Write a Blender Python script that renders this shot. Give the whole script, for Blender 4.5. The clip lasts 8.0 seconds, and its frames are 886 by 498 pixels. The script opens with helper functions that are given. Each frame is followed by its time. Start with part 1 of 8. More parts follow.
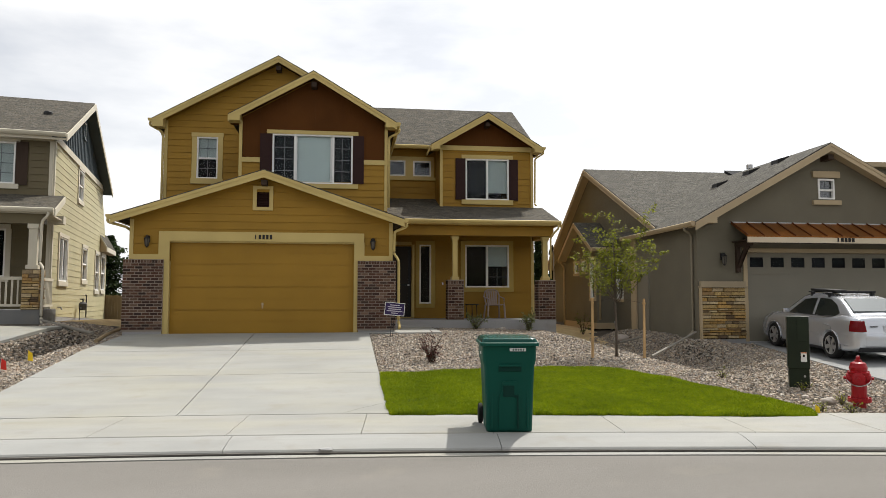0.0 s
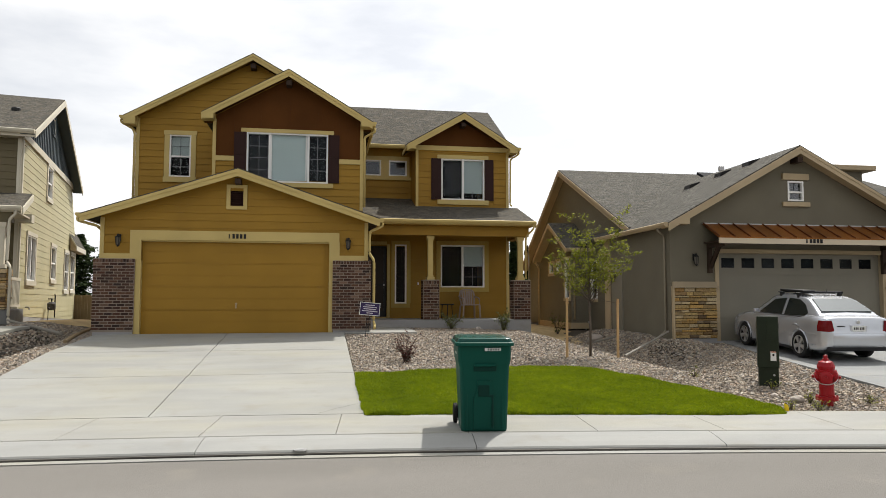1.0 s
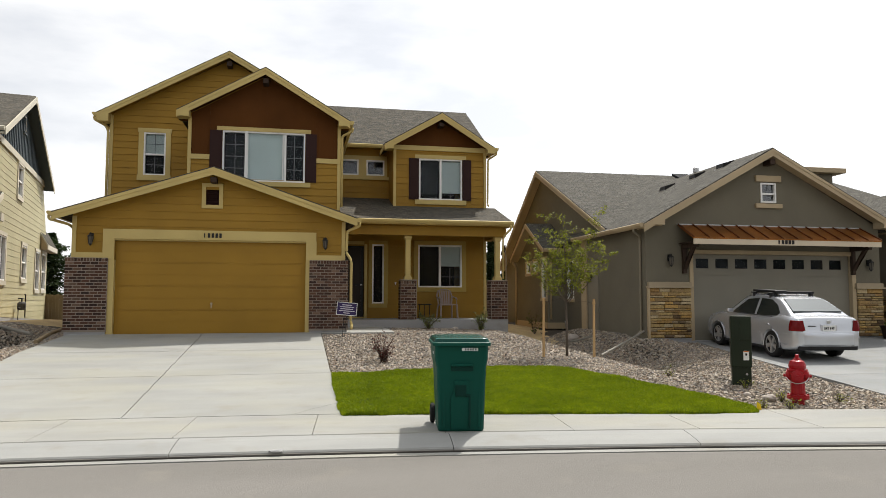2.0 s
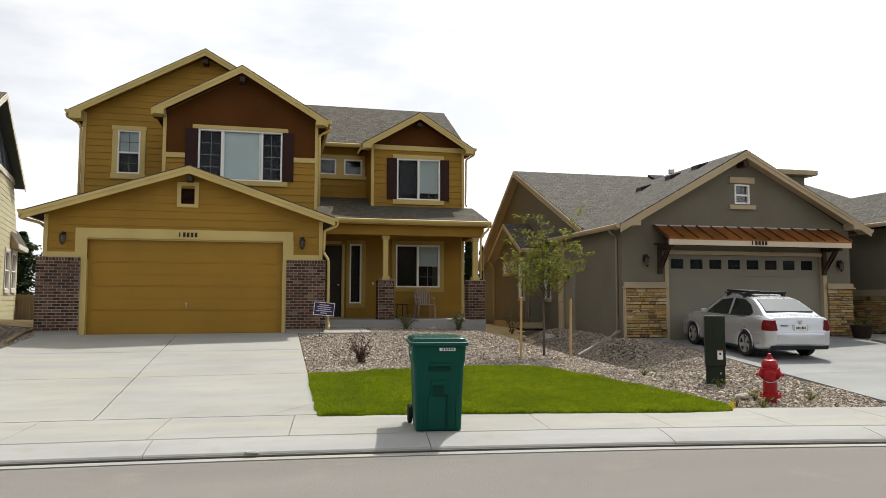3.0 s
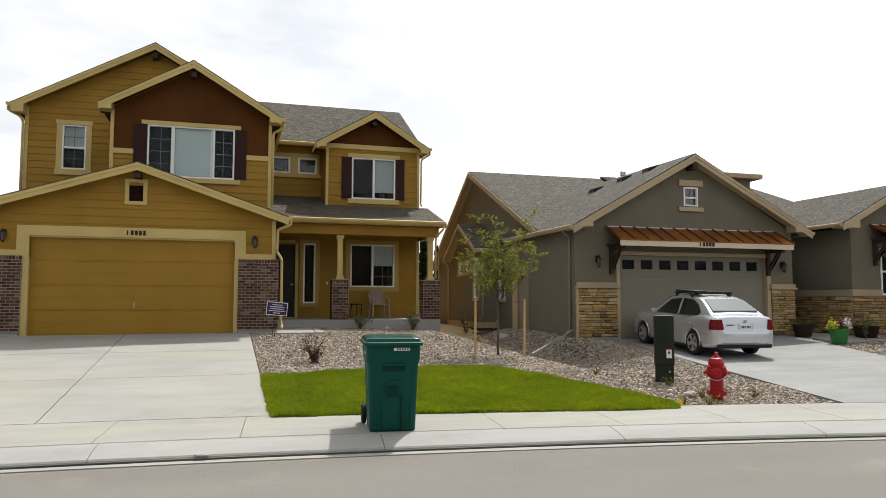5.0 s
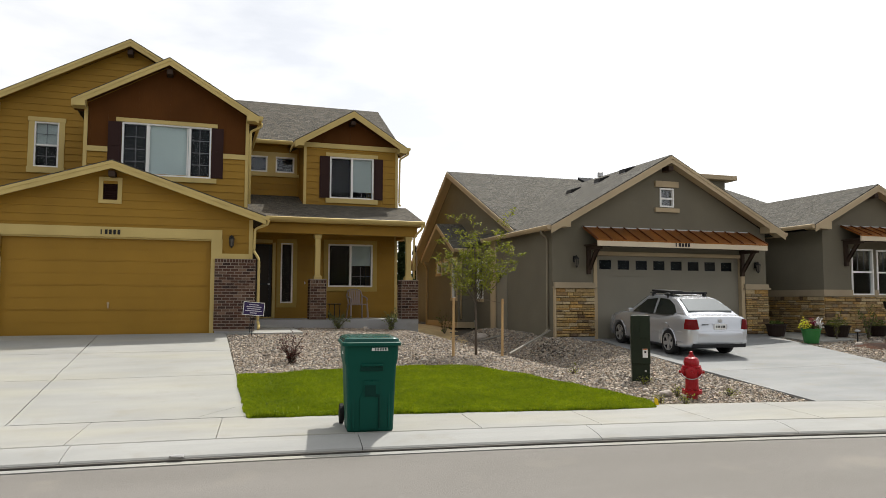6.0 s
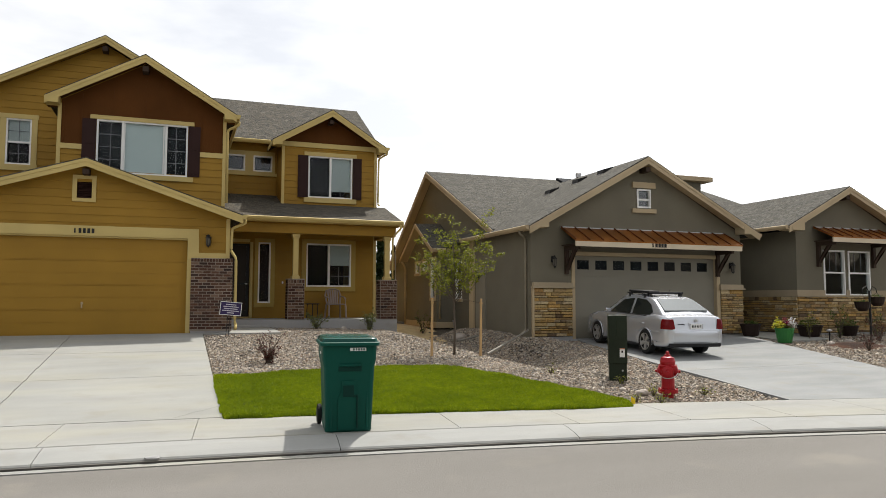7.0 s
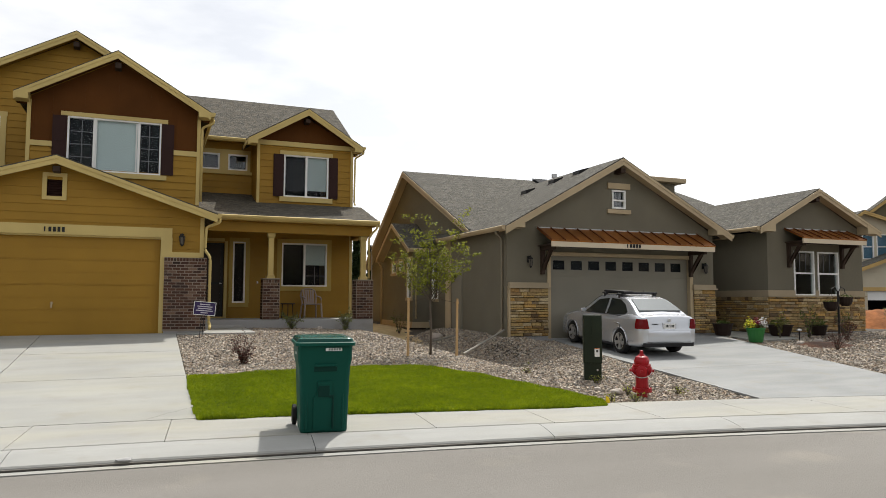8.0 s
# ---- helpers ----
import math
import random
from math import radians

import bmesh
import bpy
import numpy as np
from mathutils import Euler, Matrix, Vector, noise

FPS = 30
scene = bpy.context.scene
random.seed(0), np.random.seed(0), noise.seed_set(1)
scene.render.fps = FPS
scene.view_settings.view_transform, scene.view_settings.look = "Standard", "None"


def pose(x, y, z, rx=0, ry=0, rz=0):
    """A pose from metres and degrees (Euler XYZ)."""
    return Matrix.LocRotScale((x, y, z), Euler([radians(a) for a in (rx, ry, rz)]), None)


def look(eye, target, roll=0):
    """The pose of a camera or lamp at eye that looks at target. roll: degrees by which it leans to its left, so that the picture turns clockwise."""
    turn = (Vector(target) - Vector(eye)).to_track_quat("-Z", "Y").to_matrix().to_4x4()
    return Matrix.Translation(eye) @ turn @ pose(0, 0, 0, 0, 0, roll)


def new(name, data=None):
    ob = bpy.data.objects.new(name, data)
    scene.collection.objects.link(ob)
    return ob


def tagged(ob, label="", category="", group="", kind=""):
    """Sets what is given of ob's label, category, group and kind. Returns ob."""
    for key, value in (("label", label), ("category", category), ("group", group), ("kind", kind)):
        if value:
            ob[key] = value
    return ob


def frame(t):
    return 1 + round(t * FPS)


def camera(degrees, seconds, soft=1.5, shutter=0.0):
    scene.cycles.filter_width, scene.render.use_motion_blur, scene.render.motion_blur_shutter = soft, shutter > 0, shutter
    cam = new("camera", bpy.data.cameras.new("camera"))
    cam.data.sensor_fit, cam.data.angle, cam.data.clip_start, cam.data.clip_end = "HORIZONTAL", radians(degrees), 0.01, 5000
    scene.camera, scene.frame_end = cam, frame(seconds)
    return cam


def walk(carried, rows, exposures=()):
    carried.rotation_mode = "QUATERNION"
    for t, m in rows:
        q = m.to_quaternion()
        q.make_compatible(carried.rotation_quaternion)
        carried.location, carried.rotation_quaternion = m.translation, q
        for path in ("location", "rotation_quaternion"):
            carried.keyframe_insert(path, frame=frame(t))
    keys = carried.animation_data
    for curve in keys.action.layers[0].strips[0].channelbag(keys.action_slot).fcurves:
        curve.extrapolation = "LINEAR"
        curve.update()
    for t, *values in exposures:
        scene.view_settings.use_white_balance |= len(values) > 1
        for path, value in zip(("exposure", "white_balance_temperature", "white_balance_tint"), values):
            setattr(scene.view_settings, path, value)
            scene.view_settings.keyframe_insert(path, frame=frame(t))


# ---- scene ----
cam = camera(63.376, 8.0, soft=0.68)
# seconds, yaw, pitch, roll: a slow pan from a tripod
PATH = [
    (0.0, -7.500, 4.119, -0.010), (0.5, -8.472, 4.115, -0.023), (1.0, -9.460, 4.115, -0.032), (1.5, -10.378, 4.113, -0.055),
    (3.0, -13.038, 4.113, -0.072), (3.5, -13.945, 4.112, -0.076), (4.0, -14.830, 4.109, -0.076), (4.5, -15.741, 4.108, -0.086),
    (6.0, -18.380, 4.103, -0.105), (6.5, -19.219, 4.101, -0.115), (7.0, -20.079, 4.099, -0.134), (7.5, -20.997, 4.096, -0.140),
    (8.0, -21.969, 4.096, -0.160)]
EYE = (0.0, 0.0, 1.55)
walk(cam, [(t, pose(*EYE, 90 + pitch, roll, yaw)) for t, yaw, pitch, roll in PATH])

# ---- light: a high sun behind the houses, thin bright cloud ----
SUN_DIR = Vector((0.425, 0.468, 1.0)).normalized()
SUN_ELEV = math.asin(SUN_DIR.z)
SUN_ROT = math.atan2(SUN_DIR.x, SUN_DIR.y)
scene.view_settings.exposure = 0.25

world = bpy.data.worlds.new("sky")
scene.world = world
world.use_nodes = True
wn, wl = world.node_tree.nodes, world.node_tree.links
wn.clear()
w_out = wn.new("ShaderNodeOutputWorld")
w_bg = wn.new("ShaderNodeBackground")
w_sky = wn.new("ShaderNodeTexSky")
w_sky.sky_type, w_sky.sun_disc = "NISHITA", False
w_sky.sun_elevation, w_sky.sun_rotation = SUN_ELEV, SUN_ROT
w_sky.dust_density, w_sky.air_density = 3.0, 1.0
w_co = wn.new("ShaderNodeTexCoord")
w_map = wn.new("ShaderNodeMapping")
w_map.inputs["Scale"].default_value = (1.6, 1.6, 5.0)
w_map.inputs["Location"].default_value = (2.3, 0.7, 0.4)
w_cloud = wn.new("ShaderNodeTexNoise")
w_cloud.inputs["Scale"].default_value, w_cloud.inputs["Detail"].default_value, w_cloud.inputs["Roughness"].default_value = 1.7, 6.0, 0.52
w_ramp = wn.new("ShaderNodeValToRGB")
w_ramp.color_ramp.elements[0].position, w_ramp.color_ramp.elements[0].color = 0.34, (0.60, 0.60, 0.60, 1)
w_ramp.color_ramp.elements[1].position, w_ramp.color_ramp.elements[1].color = 0.56, (1, 1, 1, 1)
w_mix = wn.new("ShaderNodeMix")
w_mix.data_type = "RGBA"
w_bw = wn.new("ShaderNodeRGBToBW")
w_thin = wn.new("ShaderNodeMath")
w_thin.operation = "MULTIPLY_ADD"
w_thin.inputs[1].default_value, w_thin.inputs[2].default_value = 1.4, 6.6
w_tint = wn.new("ShaderNodeMix")
w_tint.data_type, w_tint.blend_type = "RGBA", "MULTIPLY"
w_tint.inputs["Factor"].default_value = 1.0
w_tint.inputs["B"].default_value = (0.985, 0.99, 1.0, 1)
w_bg.inputs["Strength"].default_value = 0.079
wl.new(w_co.outputs["Generated"], w_map.inputs["Vector"])
wl.new(w_map.outputs["Vector"], w_cloud.inputs["Vector"])
wl.new(w_cloud.outputs["Fac"], w_ramp.inputs["Fac"])
wl.new(w_ramp.outputs["Color"], w_mix.inputs["Factor"])
wl.new(w_sky.outputs["Color"], w_mix.inputs["A"])
wl.new(w_sky.outputs["Color"], w_bw.inputs["Color"])
wl.new(w_bw.outputs["Val"], w_thin.inputs[0])
wl.new(w_thin.outputs["Value"], w_tint.inputs["A"])
wl.new(w_tint.outputs["Result"], w_mix.inputs["B"])
wl.new(w_mix.outputs["Result"], w_bg.inputs["Color"])
wl.new(w_bg.outputs["Background"], w_out.inputs["Surface"])

sun_data = bpy.data.lights.new("sun", "SUN")
sun_data.energy, sun_data.angle, sun_data.color = 4.0, radians(1.0), (1.0, 0.95, 0.87)
sun = new("sun", sun_data)
sun.matrix_world = look(SUN_DIR * 60, (0, 0, 0))


# ---- materials ----
def mat_base(name, rough, metal=0.0, spec=0.5):
    m = bpy.data.materials.new(name)
    m.use_nodes = True
    b = m.node_tree.nodes["Principled BSDF"]
    b.inputs["Roughness"].default_value, b.inputs["Metallic"].default_value = rough, metal
    b.inputs["Specular IOR Level"].default_value = spec
    return m, m.node_tree.nodes, m.node_tree.links, b


def rgba(c):
    return (c[0], c[1], c[2], 1.0)


def mixed(n, l, fac, a, b, mode="MIX"):
    k = n.new("ShaderNodeMix")
    k.data_type, k.blend_type = "RGBA", mode
    for sock, v in ((k.inputs["Factor"], fac), (k.inputs["A"], a), (k.inputs["B"], b)):
        if isinstance(v, (int, float)):
            sock.default_value = v
        elif isinstance(v, tuple):
            sock.default_value = rgba(v)
        else:
            l.new(v, sock)
    return k.outputs["Result"]


def noise_fac(n, l, scale, lo, hi, detail=4.0, vec=None, stretch=None):
    t = n.new("ShaderNodeTexNoise")
    t.inputs["Scale"].default_value, t.inputs["Detail"].default_value = scale, detail
    if vec is None:
        vec = n.new("ShaderNodeNewGeometry").outputs["Position"]
    if stretch:
        mp = n.new("ShaderNodeMapping")
        mp.inputs["Scale"].default_value = stretch
        l.new(vec, mp.inputs["Vector"])
        vec = mp.outputs["Vector"]
    l.new(vec, t.inputs["Vector"])
    r = n.new("ShaderNodeMapRange")
    r.inputs["From Min"].default_value, r.inputs["From Max"].default_value = lo, hi
    l.new(t.outputs["Fac"], r.inputs["Value"])
    return r.outputs["Result"]


def bump(n, l, b, height, strength, dist):
    k = n.new("ShaderNodeBump")
    k.inputs["Strength"].default_value, k.inputs["Distance"].default_value = strength, dist
    l.new(height, k.inputs["Height"])
    l.new(k.outputs["Normal"], b.inputs["Normal"])


def paint(name, c, rough=0.6, vary=0.12, grain=60.0, bumpy=0.15, metal=0.0, stretch=None, spec=0.2, pieces=0.0):
    """Painted or plain surface: slow fading, fine grain, slight relief."""
    m, n, l, b = mat_base(name, rough, metal, spec)
    d = tuple(v * (1 - 2.2 * vary) for v in c)
    e = tuple(min(1, v * (1 + vary)) for v in c)
    col = mixed(n, l, noise_fac(n, l, 0.9, 0.3, 0.72), d, e)
    fine = noise_fac(n, l, grain, 0.25, 0.75, 3.0, stretch=stretch)
    col = mixed(n, l, fine, mixed(n, l, 0.14 + vary, col, d), col)
    if pieces:
        o = n.new("ShaderNodeObjectInfo")
        col = mixed(n, l, o.outputs["Random"], mixed(n, l, pieces, col, tuple(v * 0.5 for v in c)), col)
    l.new(col, b.inputs["Base Color"])
    if bumpy:
        bump(n, l, b, fine, bumpy, 0.01)
    return m


def ramp_of(n, l, fac, cols):
    r = n.new("ShaderNodeValToRGB")
    r.color_ramp.interpolation = "LINEAR"
    el = r.color_ramp.elements
    while len(el) < len(cols):
        el.new(0.5)
    for i, c in enumerate(cols):
        el[i].position, el[i].color = i / (len(cols) - 1), rgba(c)
    l.new(fac, r.inputs["Fac"])
    return r.outputs["Color"]


def piece_mat(name, cols, rough, grain, bumpy, island=False, spec=0.3):
    """Pieces of one kind, each with a tone of its own."""
    m, n, l, b = mat_base(name, rough, 0, spec)
    if island:
        f = n.new("ShaderNodeNewGeometry").outputs["Random Per Island"]
    else:
        f = n.new("ShaderNodeObjectInfo").outputs["Random"]
    col = ramp_of(n, l, f, cols)
    fine = noise_fac(n, l, grain, 0.3, 0.72, 5.0)
    col = mixed(n, l, fine, mixed(n, l, 0.45, col, (0.03, 0.026, 0.022)), col)
    l.new(col, b.inputs["Base Color"])
    bump(n, l, b, fine, bumpy, 0.01)
    return m


def shingle_mat(name, a, bcol, warm):
    m, n, l, b = mat_base(name, 0.95, 0, 0.15)
    uv = n.new("ShaderNodeUVMap").outputs["UV"]
    br = n.new("ShaderNodeTexBrick")
    br.offset = 0.37
    br.inputs["Color1"].default_value, br.inputs["Color2"].default_value = rgba(a), rgba(bcol)
    br.inputs["Mortar"].default_value = rgba(tuple(v * 0.45 for v in a))
    br.inputs["Scale"].default_value, br.inputs["Mortar Size"].default_value, br.inputs["Mortar Smooth"].default_value = 1.0, 0.008, 0.3
    br.inputs["Brick Width"].default_value, br.inputs["Row Height"].default_value = 0.19, 0.145
    l.new(uv, br.inputs["Vector"])
    spots = noise_fac(n, l, 6.5, 0.40, 0.64, 4.0, vec=uv, stretch=(1.0, 0.42, 1.0))
    col = mixed(n, l, spots, br.outputs["Color"], mixed(n, l, 0.5, br.outputs["Color"], warm))
    grit = noise_fac(n, l, 19.0, 0.34, 0.66, 4.0, vec=uv, stretch=(1.0, 0.45, 1.0))
    col = mixed(n, l, grit, mixed(n, l, 0.5, col, (0.02, 0.019, 0.018)), mixed(n, l, 0.12, col, (0.34, 0.33, 0.30)))
    l.new(col, b.inputs["Base Color"])
    # each course laps over the next one
    sx = n.new("ShaderNodeSeparateXYZ")
    l.new(uv, sx.inputs["Vector"])
    md = n.new("ShaderNodeMath")
    md.operation = "MODULO"
    md.inputs[1].default_value = 0.145
    l.new(sx.outputs["Y"], md.inputs[0])
    sb = n.new("ShaderNodeMath")
    sb.operation = "SUBTRACT"
    sb.inputs[0].default_value = 0.145
    l.new(md.outputs["Value"], sb.inputs[1])
    mm = n.new("ShaderNodeMath")
    mm.operation = "MULTIPLY_ADD"
    mm.inputs[1].default_value = 4.0
    l.new(sb.outputs["Value"], mm.inputs[0])
    l.new(grit, mm.inputs[2])
    bump(n, l, b, mm.outputs["Value"], 0.55, 0.012)
    return m


def concrete_mat(name, c, vary=0.1, warm=0.0):
    m, n, l, b = mat_base(name, 0.88, 0, 0.25)
    d = tuple(v * 0.74 for v in c)
    col = mixed(n, l, noise_fac(n, l, 0.55, 0.32, 0.68, 5.0), mixed(n, l, 0.5, c, d), c)
    streak = noise_fac(n, l, 1.0, 0.38, 0.70, 5.0, stretch=(0.7, 2.6, 1.0))
    col = mixed(n, l, streak, col, mixed(n, l, 0.12, col, (0.55, 0.54, 0.49)))
    stain = noise_fac(n, l, 2.3, 0.56, 0.74, 6.0)
    col = mixed(n, l, stain, col, mixed(n, l, 0.42, col, (0.23, 0.21, 0.17)))
    if warm:
        tint = noise_fac(n, l, 0.45, 0.42, 0.66, 3.0, stretch=(1.0, 2.2, 1.0))
        col = mixed(n, l, tint, col, mixed(n, l, warm, col, (0.37, 0.34, 0.22)))
    o = n.new("ShaderNodeObjectInfo")
    col = mixed(n, l, o.outputs["Random"], mixed(n, l, vary, col, d), col)
    grit = noise_fac(n, l, 130.0, 0.3, 0.7, 2.0)
    col = mixed(n, l, grit, mixed(n, l, 0.12, col, (0.1, 0.1, 0.1)), col)
    l.new(col, b.inputs["Base Color"])
    bump(n, l, b, grit, 0.2, 0.004)
    return m


def asphalt_mat():
    m, n, l, b = mat_base("road_asphalt", 0.9, 0, 0.3)
    col = mixed(n, l, noise_fac(n, l, 0.35, 0.3, 0.7, 6.0, stretch=(0.4, 1.6, 1)), (0.158, 0.148, 0.132), (0.208, 0.196, 0.178))
    col = mixed(n, l, noise_fac(n, l, 1.1, 0.6, 0.72, 3.0), col, mixed(n, l, 0.25, col, (0.30, 0.275, 0.22)))
    grit = noise_fac(n, l, 170.0, 0.3, 0.7, 2.0)
    col = mixed(n, l, grit, mixed(n, l, 0.3, col, (0.05, 0.05, 0.05)), col)
    l.new(col, b.inputs["Base Color"])
    bump(n, l, b, grit, 0.4, 0.006)
    return m


def glass_mat(name, tint=(1, 1, 1), ior=1.23):
    m = bpy.data.materials.new(name)
    m.use_nodes = True
    n, l = m.node_tree.nodes, m.node_tree.links
    n.clear()
    out, mix = n.new("ShaderNodeOutputMaterial"), n.new("ShaderNodeMixShader")
    tr, gl, fr = n.new("ShaderNodeBsdfTransparent"), n.new("ShaderNodeBsdfGlossy"), n.new("ShaderNodeFresnel")
    tr.inputs["Color"].default_value = rgba(tint)
    gl.inputs["Roughness"].default_value = 0.02
    fr.inputs["IOR"].default_value = ior
    l.new(fr.outputs["Fac"], mix.inputs["Fac"])
    l.new(tr.outputs["BSDF"], mix.inputs[1])
    l.new(gl.outputs["BSDF"], mix.inputs[2])
    l.new(mix.outputs["Shader"], out.inputs["Surface"])
    return m


OCHRE = paint("ochre_siding_paint", (0.315, 0.178, 0.024), 0.6, 0.07, 24, 0.2, stretch=(1, 1, 6), pieces=0.12)
OCHRE_DOOR = paint("ochre_door_paint", (0.305, 0.170, 0.021), 0.5, 0.05, 30, 0.1)
STRAW = paint("straw_trim_paint", (0.52, 0.40, 0.155), 0.55, 0.06, 30, 0.1)
PORCH_TRIM = paint("dull_straw_trim_paint", (0.40, 0.285, 0.075), 0.6, 0.06, 30, 0.1)
RUST = paint("rust_brown_panel_paint", (0.092, 0.034, 0.008), 0.75, 0.1, 28, 0.25, stretch=(1, 1, 0.3), spec=0.08)
MAROON = paint("maroon_shutter_paint", (0.030, 0.011, 0.009), 0.65, 0.08, 40, 0.1)
VINYL = paint("white_vinyl", (0.78, 0.78, 0.76), 0.4, 0.03, 40, 0.03)
SHINGLE = shingle_mat("grey_brown_shingle", (0.036, 0.033, 0.026), (0.105, 0.094, 0.073), (0.09, 0.072, 0.044))
SHINGLE2 = shingle_mat("grey_shingle", (0.048, 0.046, 0.039), (0.114, 0.108, 0.092), (0.10, 0.088, 0.063))
MUNTIN = paint("grey_inner_grid", (0.13, 0.14, 0.155), 0.5, 0.05, 30, 0)
# Near-black stand-in for unlit rooms; roof_box takes it as plain dark colour.
DARK = paint("near_black_fill", (0.012, 0.013, 0.016), 0.9, 0.05, 20, 0)
BLIND = paint("pale_blind", (0.62, 0.64, 0.64), 0.7, 0.04, 30, 0)
CURTAIN = paint("pale_curtain", (0.84, 0.88, 0.88), 0.8, 0.05, 30, 0)
GLASS = glass_mat("window_glass", (0.86, 0.9, 0.9))
# IOR sets how strongly each of these panes mirrors its surroundings.
GLASS_HIGH_IOR = glass_mat("high_ior_window_glass", (0.7, 0.74, 0.74), 2.3)
GLASS_TINTED = glass_mat("tinted_window_glass", (0.7, 0.74, 0.78), 1.5)
GLASS_DULL = glass_mat("low_ior_door_glass", (0.8, 0.84, 0.84), 1.15)
STONE_BED = paint("dark_stone_bed", (0.075, 0.058, 0.042), 0.95, 0.1, 80, 0.3)
CAST = paint("tan_cast_stone", (0.36, 0.295, 0.20), 0.85, 0.08, 40, 0.2)
MORTAR = paint("grey_mortar", (0.30, 0.25, 0.205), 0.95, 0.1, 80, 0.3)
BRICK = piece_mat("mixed_dark_brick", [(0.020, 0.012, 0.011), (0.075, 0.032, 0.021), (0.13, 0.062, 0.038), (0.030, 0.018, 0.016), (0.23, 0.145, 0.10), (0.052, 0.021, 0.016), (0.10, 0.045, 0.026)], 0.9, 45, 0.4)
STONE = piece_mat("mixed_ledge_stone", [(0.19, 0.115, 0.055), (0.52, 0.37, 0.15), (0.36, 0.26, 0.13), (0.56, 0.34, 0.10), (0.13, 0.085, 0.05), (0.58, 0.46, 0.27), (0.42, 0.25, 0.09), (0.27, 0.19, 0.10)], 0.9, 22, 0.6)
GRAVEL = piece_mat("mixed_river_gravel", [(0.10, 0.088, 0.074), (0.42, 0.35, 0.265), (0.23, 0.205, 0.18), (0.55, 0.475, 0.37), (0.33, 0.24, 0.165), (0.17, 0.16, 0.15), (0.62, 0.56, 0.465)], 0.85, 60, 0.3, island=True)
SOIL = paint("grey_gravel_bed", (0.085, 0.074, 0.06), 0.95, 0.25, 26, 0.6)
CONCRETE = concrete_mat("pale_concrete", (0.285, 0.287, 0.27), warm=0.22)
CONCRETE_WALK = concrete_mat("walk_concrete", (0.288, 0.288, 0.27), warm=0.22)
CONCRETE_KERB = concrete_mat("kerb_concrete", (0.305, 0.308, 0.295))
CONCRETE_GREY = concrete_mat("grey_drive_concrete", (0.232, 0.240, 0.240), 0.04)
FOUND = concrete_mat("foundation_concrete", (0.36, 0.36, 0.36))
JOINT = paint("dark_joint", (0.105, 0.098, 0.088), 0.95, 0.2, 60, 0.3)
ASPHALT = asphalt_mat()
OLIVE = paint("olive_grey_stucco", (0.165, 0.150, 0.112), 0.95, 0.05, 90, 0.5)
BOARD_CREAM = paint("cream_board_paint", (0.60, 0.51, 0.38), 0.6, 0.05, 30, 0.1)
TAN = paint("tan_trim_paint", (0.43, 0.34, 0.215), 0.6, 0.06, 30, 0.1)
PIPE_OLIVE = paint("olive_pipe_paint", (0.235, 0.205, 0.15), 0.6, 0.06, 30, 0.05)
DOOR_GREY = paint("grey_olive_door_paint", (0.21, 0.195, 0.155), 0.55, 0.04, 30, 0.08)
COPPER = paint("rust_copper_metal", (0.30, 0.108, 0.020), 0.36, 0.2, 9, 0.03, metal=0.45, stretch=(3, 0.6, 0.6))
SEAM = paint("dark_copper_seam", (0.16, 0.055, 0.022), 0.45, 0.2, 18, 0.05, metal=0.35)
DARKWOOD = paint("dark_stained_timber", (0.05, 0.032, 0.022), 0.7, 0.15, 25, 0.3, stretch=(1, 1, 0.2))
BLACK = paint("black_metal", (0.02, 0.02, 0.02), 0.45, 0.1, 40, 0.05)
LAMPGLASS = paint("smoked_lamp_glass", (0.10, 0.09, 0.075), 0.25, 0.05, 30, 0)
GALV = paint("galvanised_metal", (0.45, 0.45, 0.45), 0.4, 0.1, 30, 0.05, metal=0.8)


# ---- mesh helpers ----
XF = [Matrix.Identity(4)]


def part(name, bm, material, parent=None, label="", smooth=False):
    """Link a bmesh as one mesh object, as a part of its thing."""
    bmesh.ops.recalc_face_normals(bm, faces=bm.faces)
    me = bpy.data.meshes.new(name)
    bm.to_mesh(me)
    bm.free()
    me.transform(XF[0])
    me.materials.append(material)
    if smooth:
        me.shade_smooth()
    ob = new(name, me)
    if parent is not None:
        ob.parent = parent
        ob.matrix_parent_inverse = origin_of(parent).inverted()
    if label:
        ob["label"] = label
    return ob


def origin_of(ob):
    m = ob.matrix_basis.copy()
    while ob.parent is not None:
        m = ob.parent.matrix_basis @ ob.matrix_parent_inverse @ m if ob.parent.parent is None else m
        ob = ob.parent
    return m


def thing(name, base, label, category, group="", kind=""):
    e = new(name)
    e.empty_display_size = 0.2
    e.matrix_basis = Matrix.Translation(XF[0] @ Vector(base))
    return tagged(e, label, category, group, kind)


def bx(bm, x0, x1, y0, y1, z0, z1):
    v = [bm.verts.new(p) for p in ((x0, y0, z0), (x1, y0, z0), (x1, y1, z0), (x0, y1, z0), (x0, y0, z1), (x1, y0, z1), (x1, y1, z1), (x0, y1, z1))]
    for f in ((0, 3, 2, 1), (4, 5, 6, 7), (0, 1, 5, 4), (1, 2, 6, 5), (2, 3, 7, 6), (3, 0, 4, 7)):
        bm.faces.new([v[i] for i in f])
    return v


def box(*a, bevel=0.0, seg=2):
    bm = bmesh.new()
    bx(bm, *a)
    if bevel:
        bmesh.ops.bevel(bm, geom=bm.edges[:], offset=bevel, segments=seg, affect="EDGES", profile=0.5)
    return bm


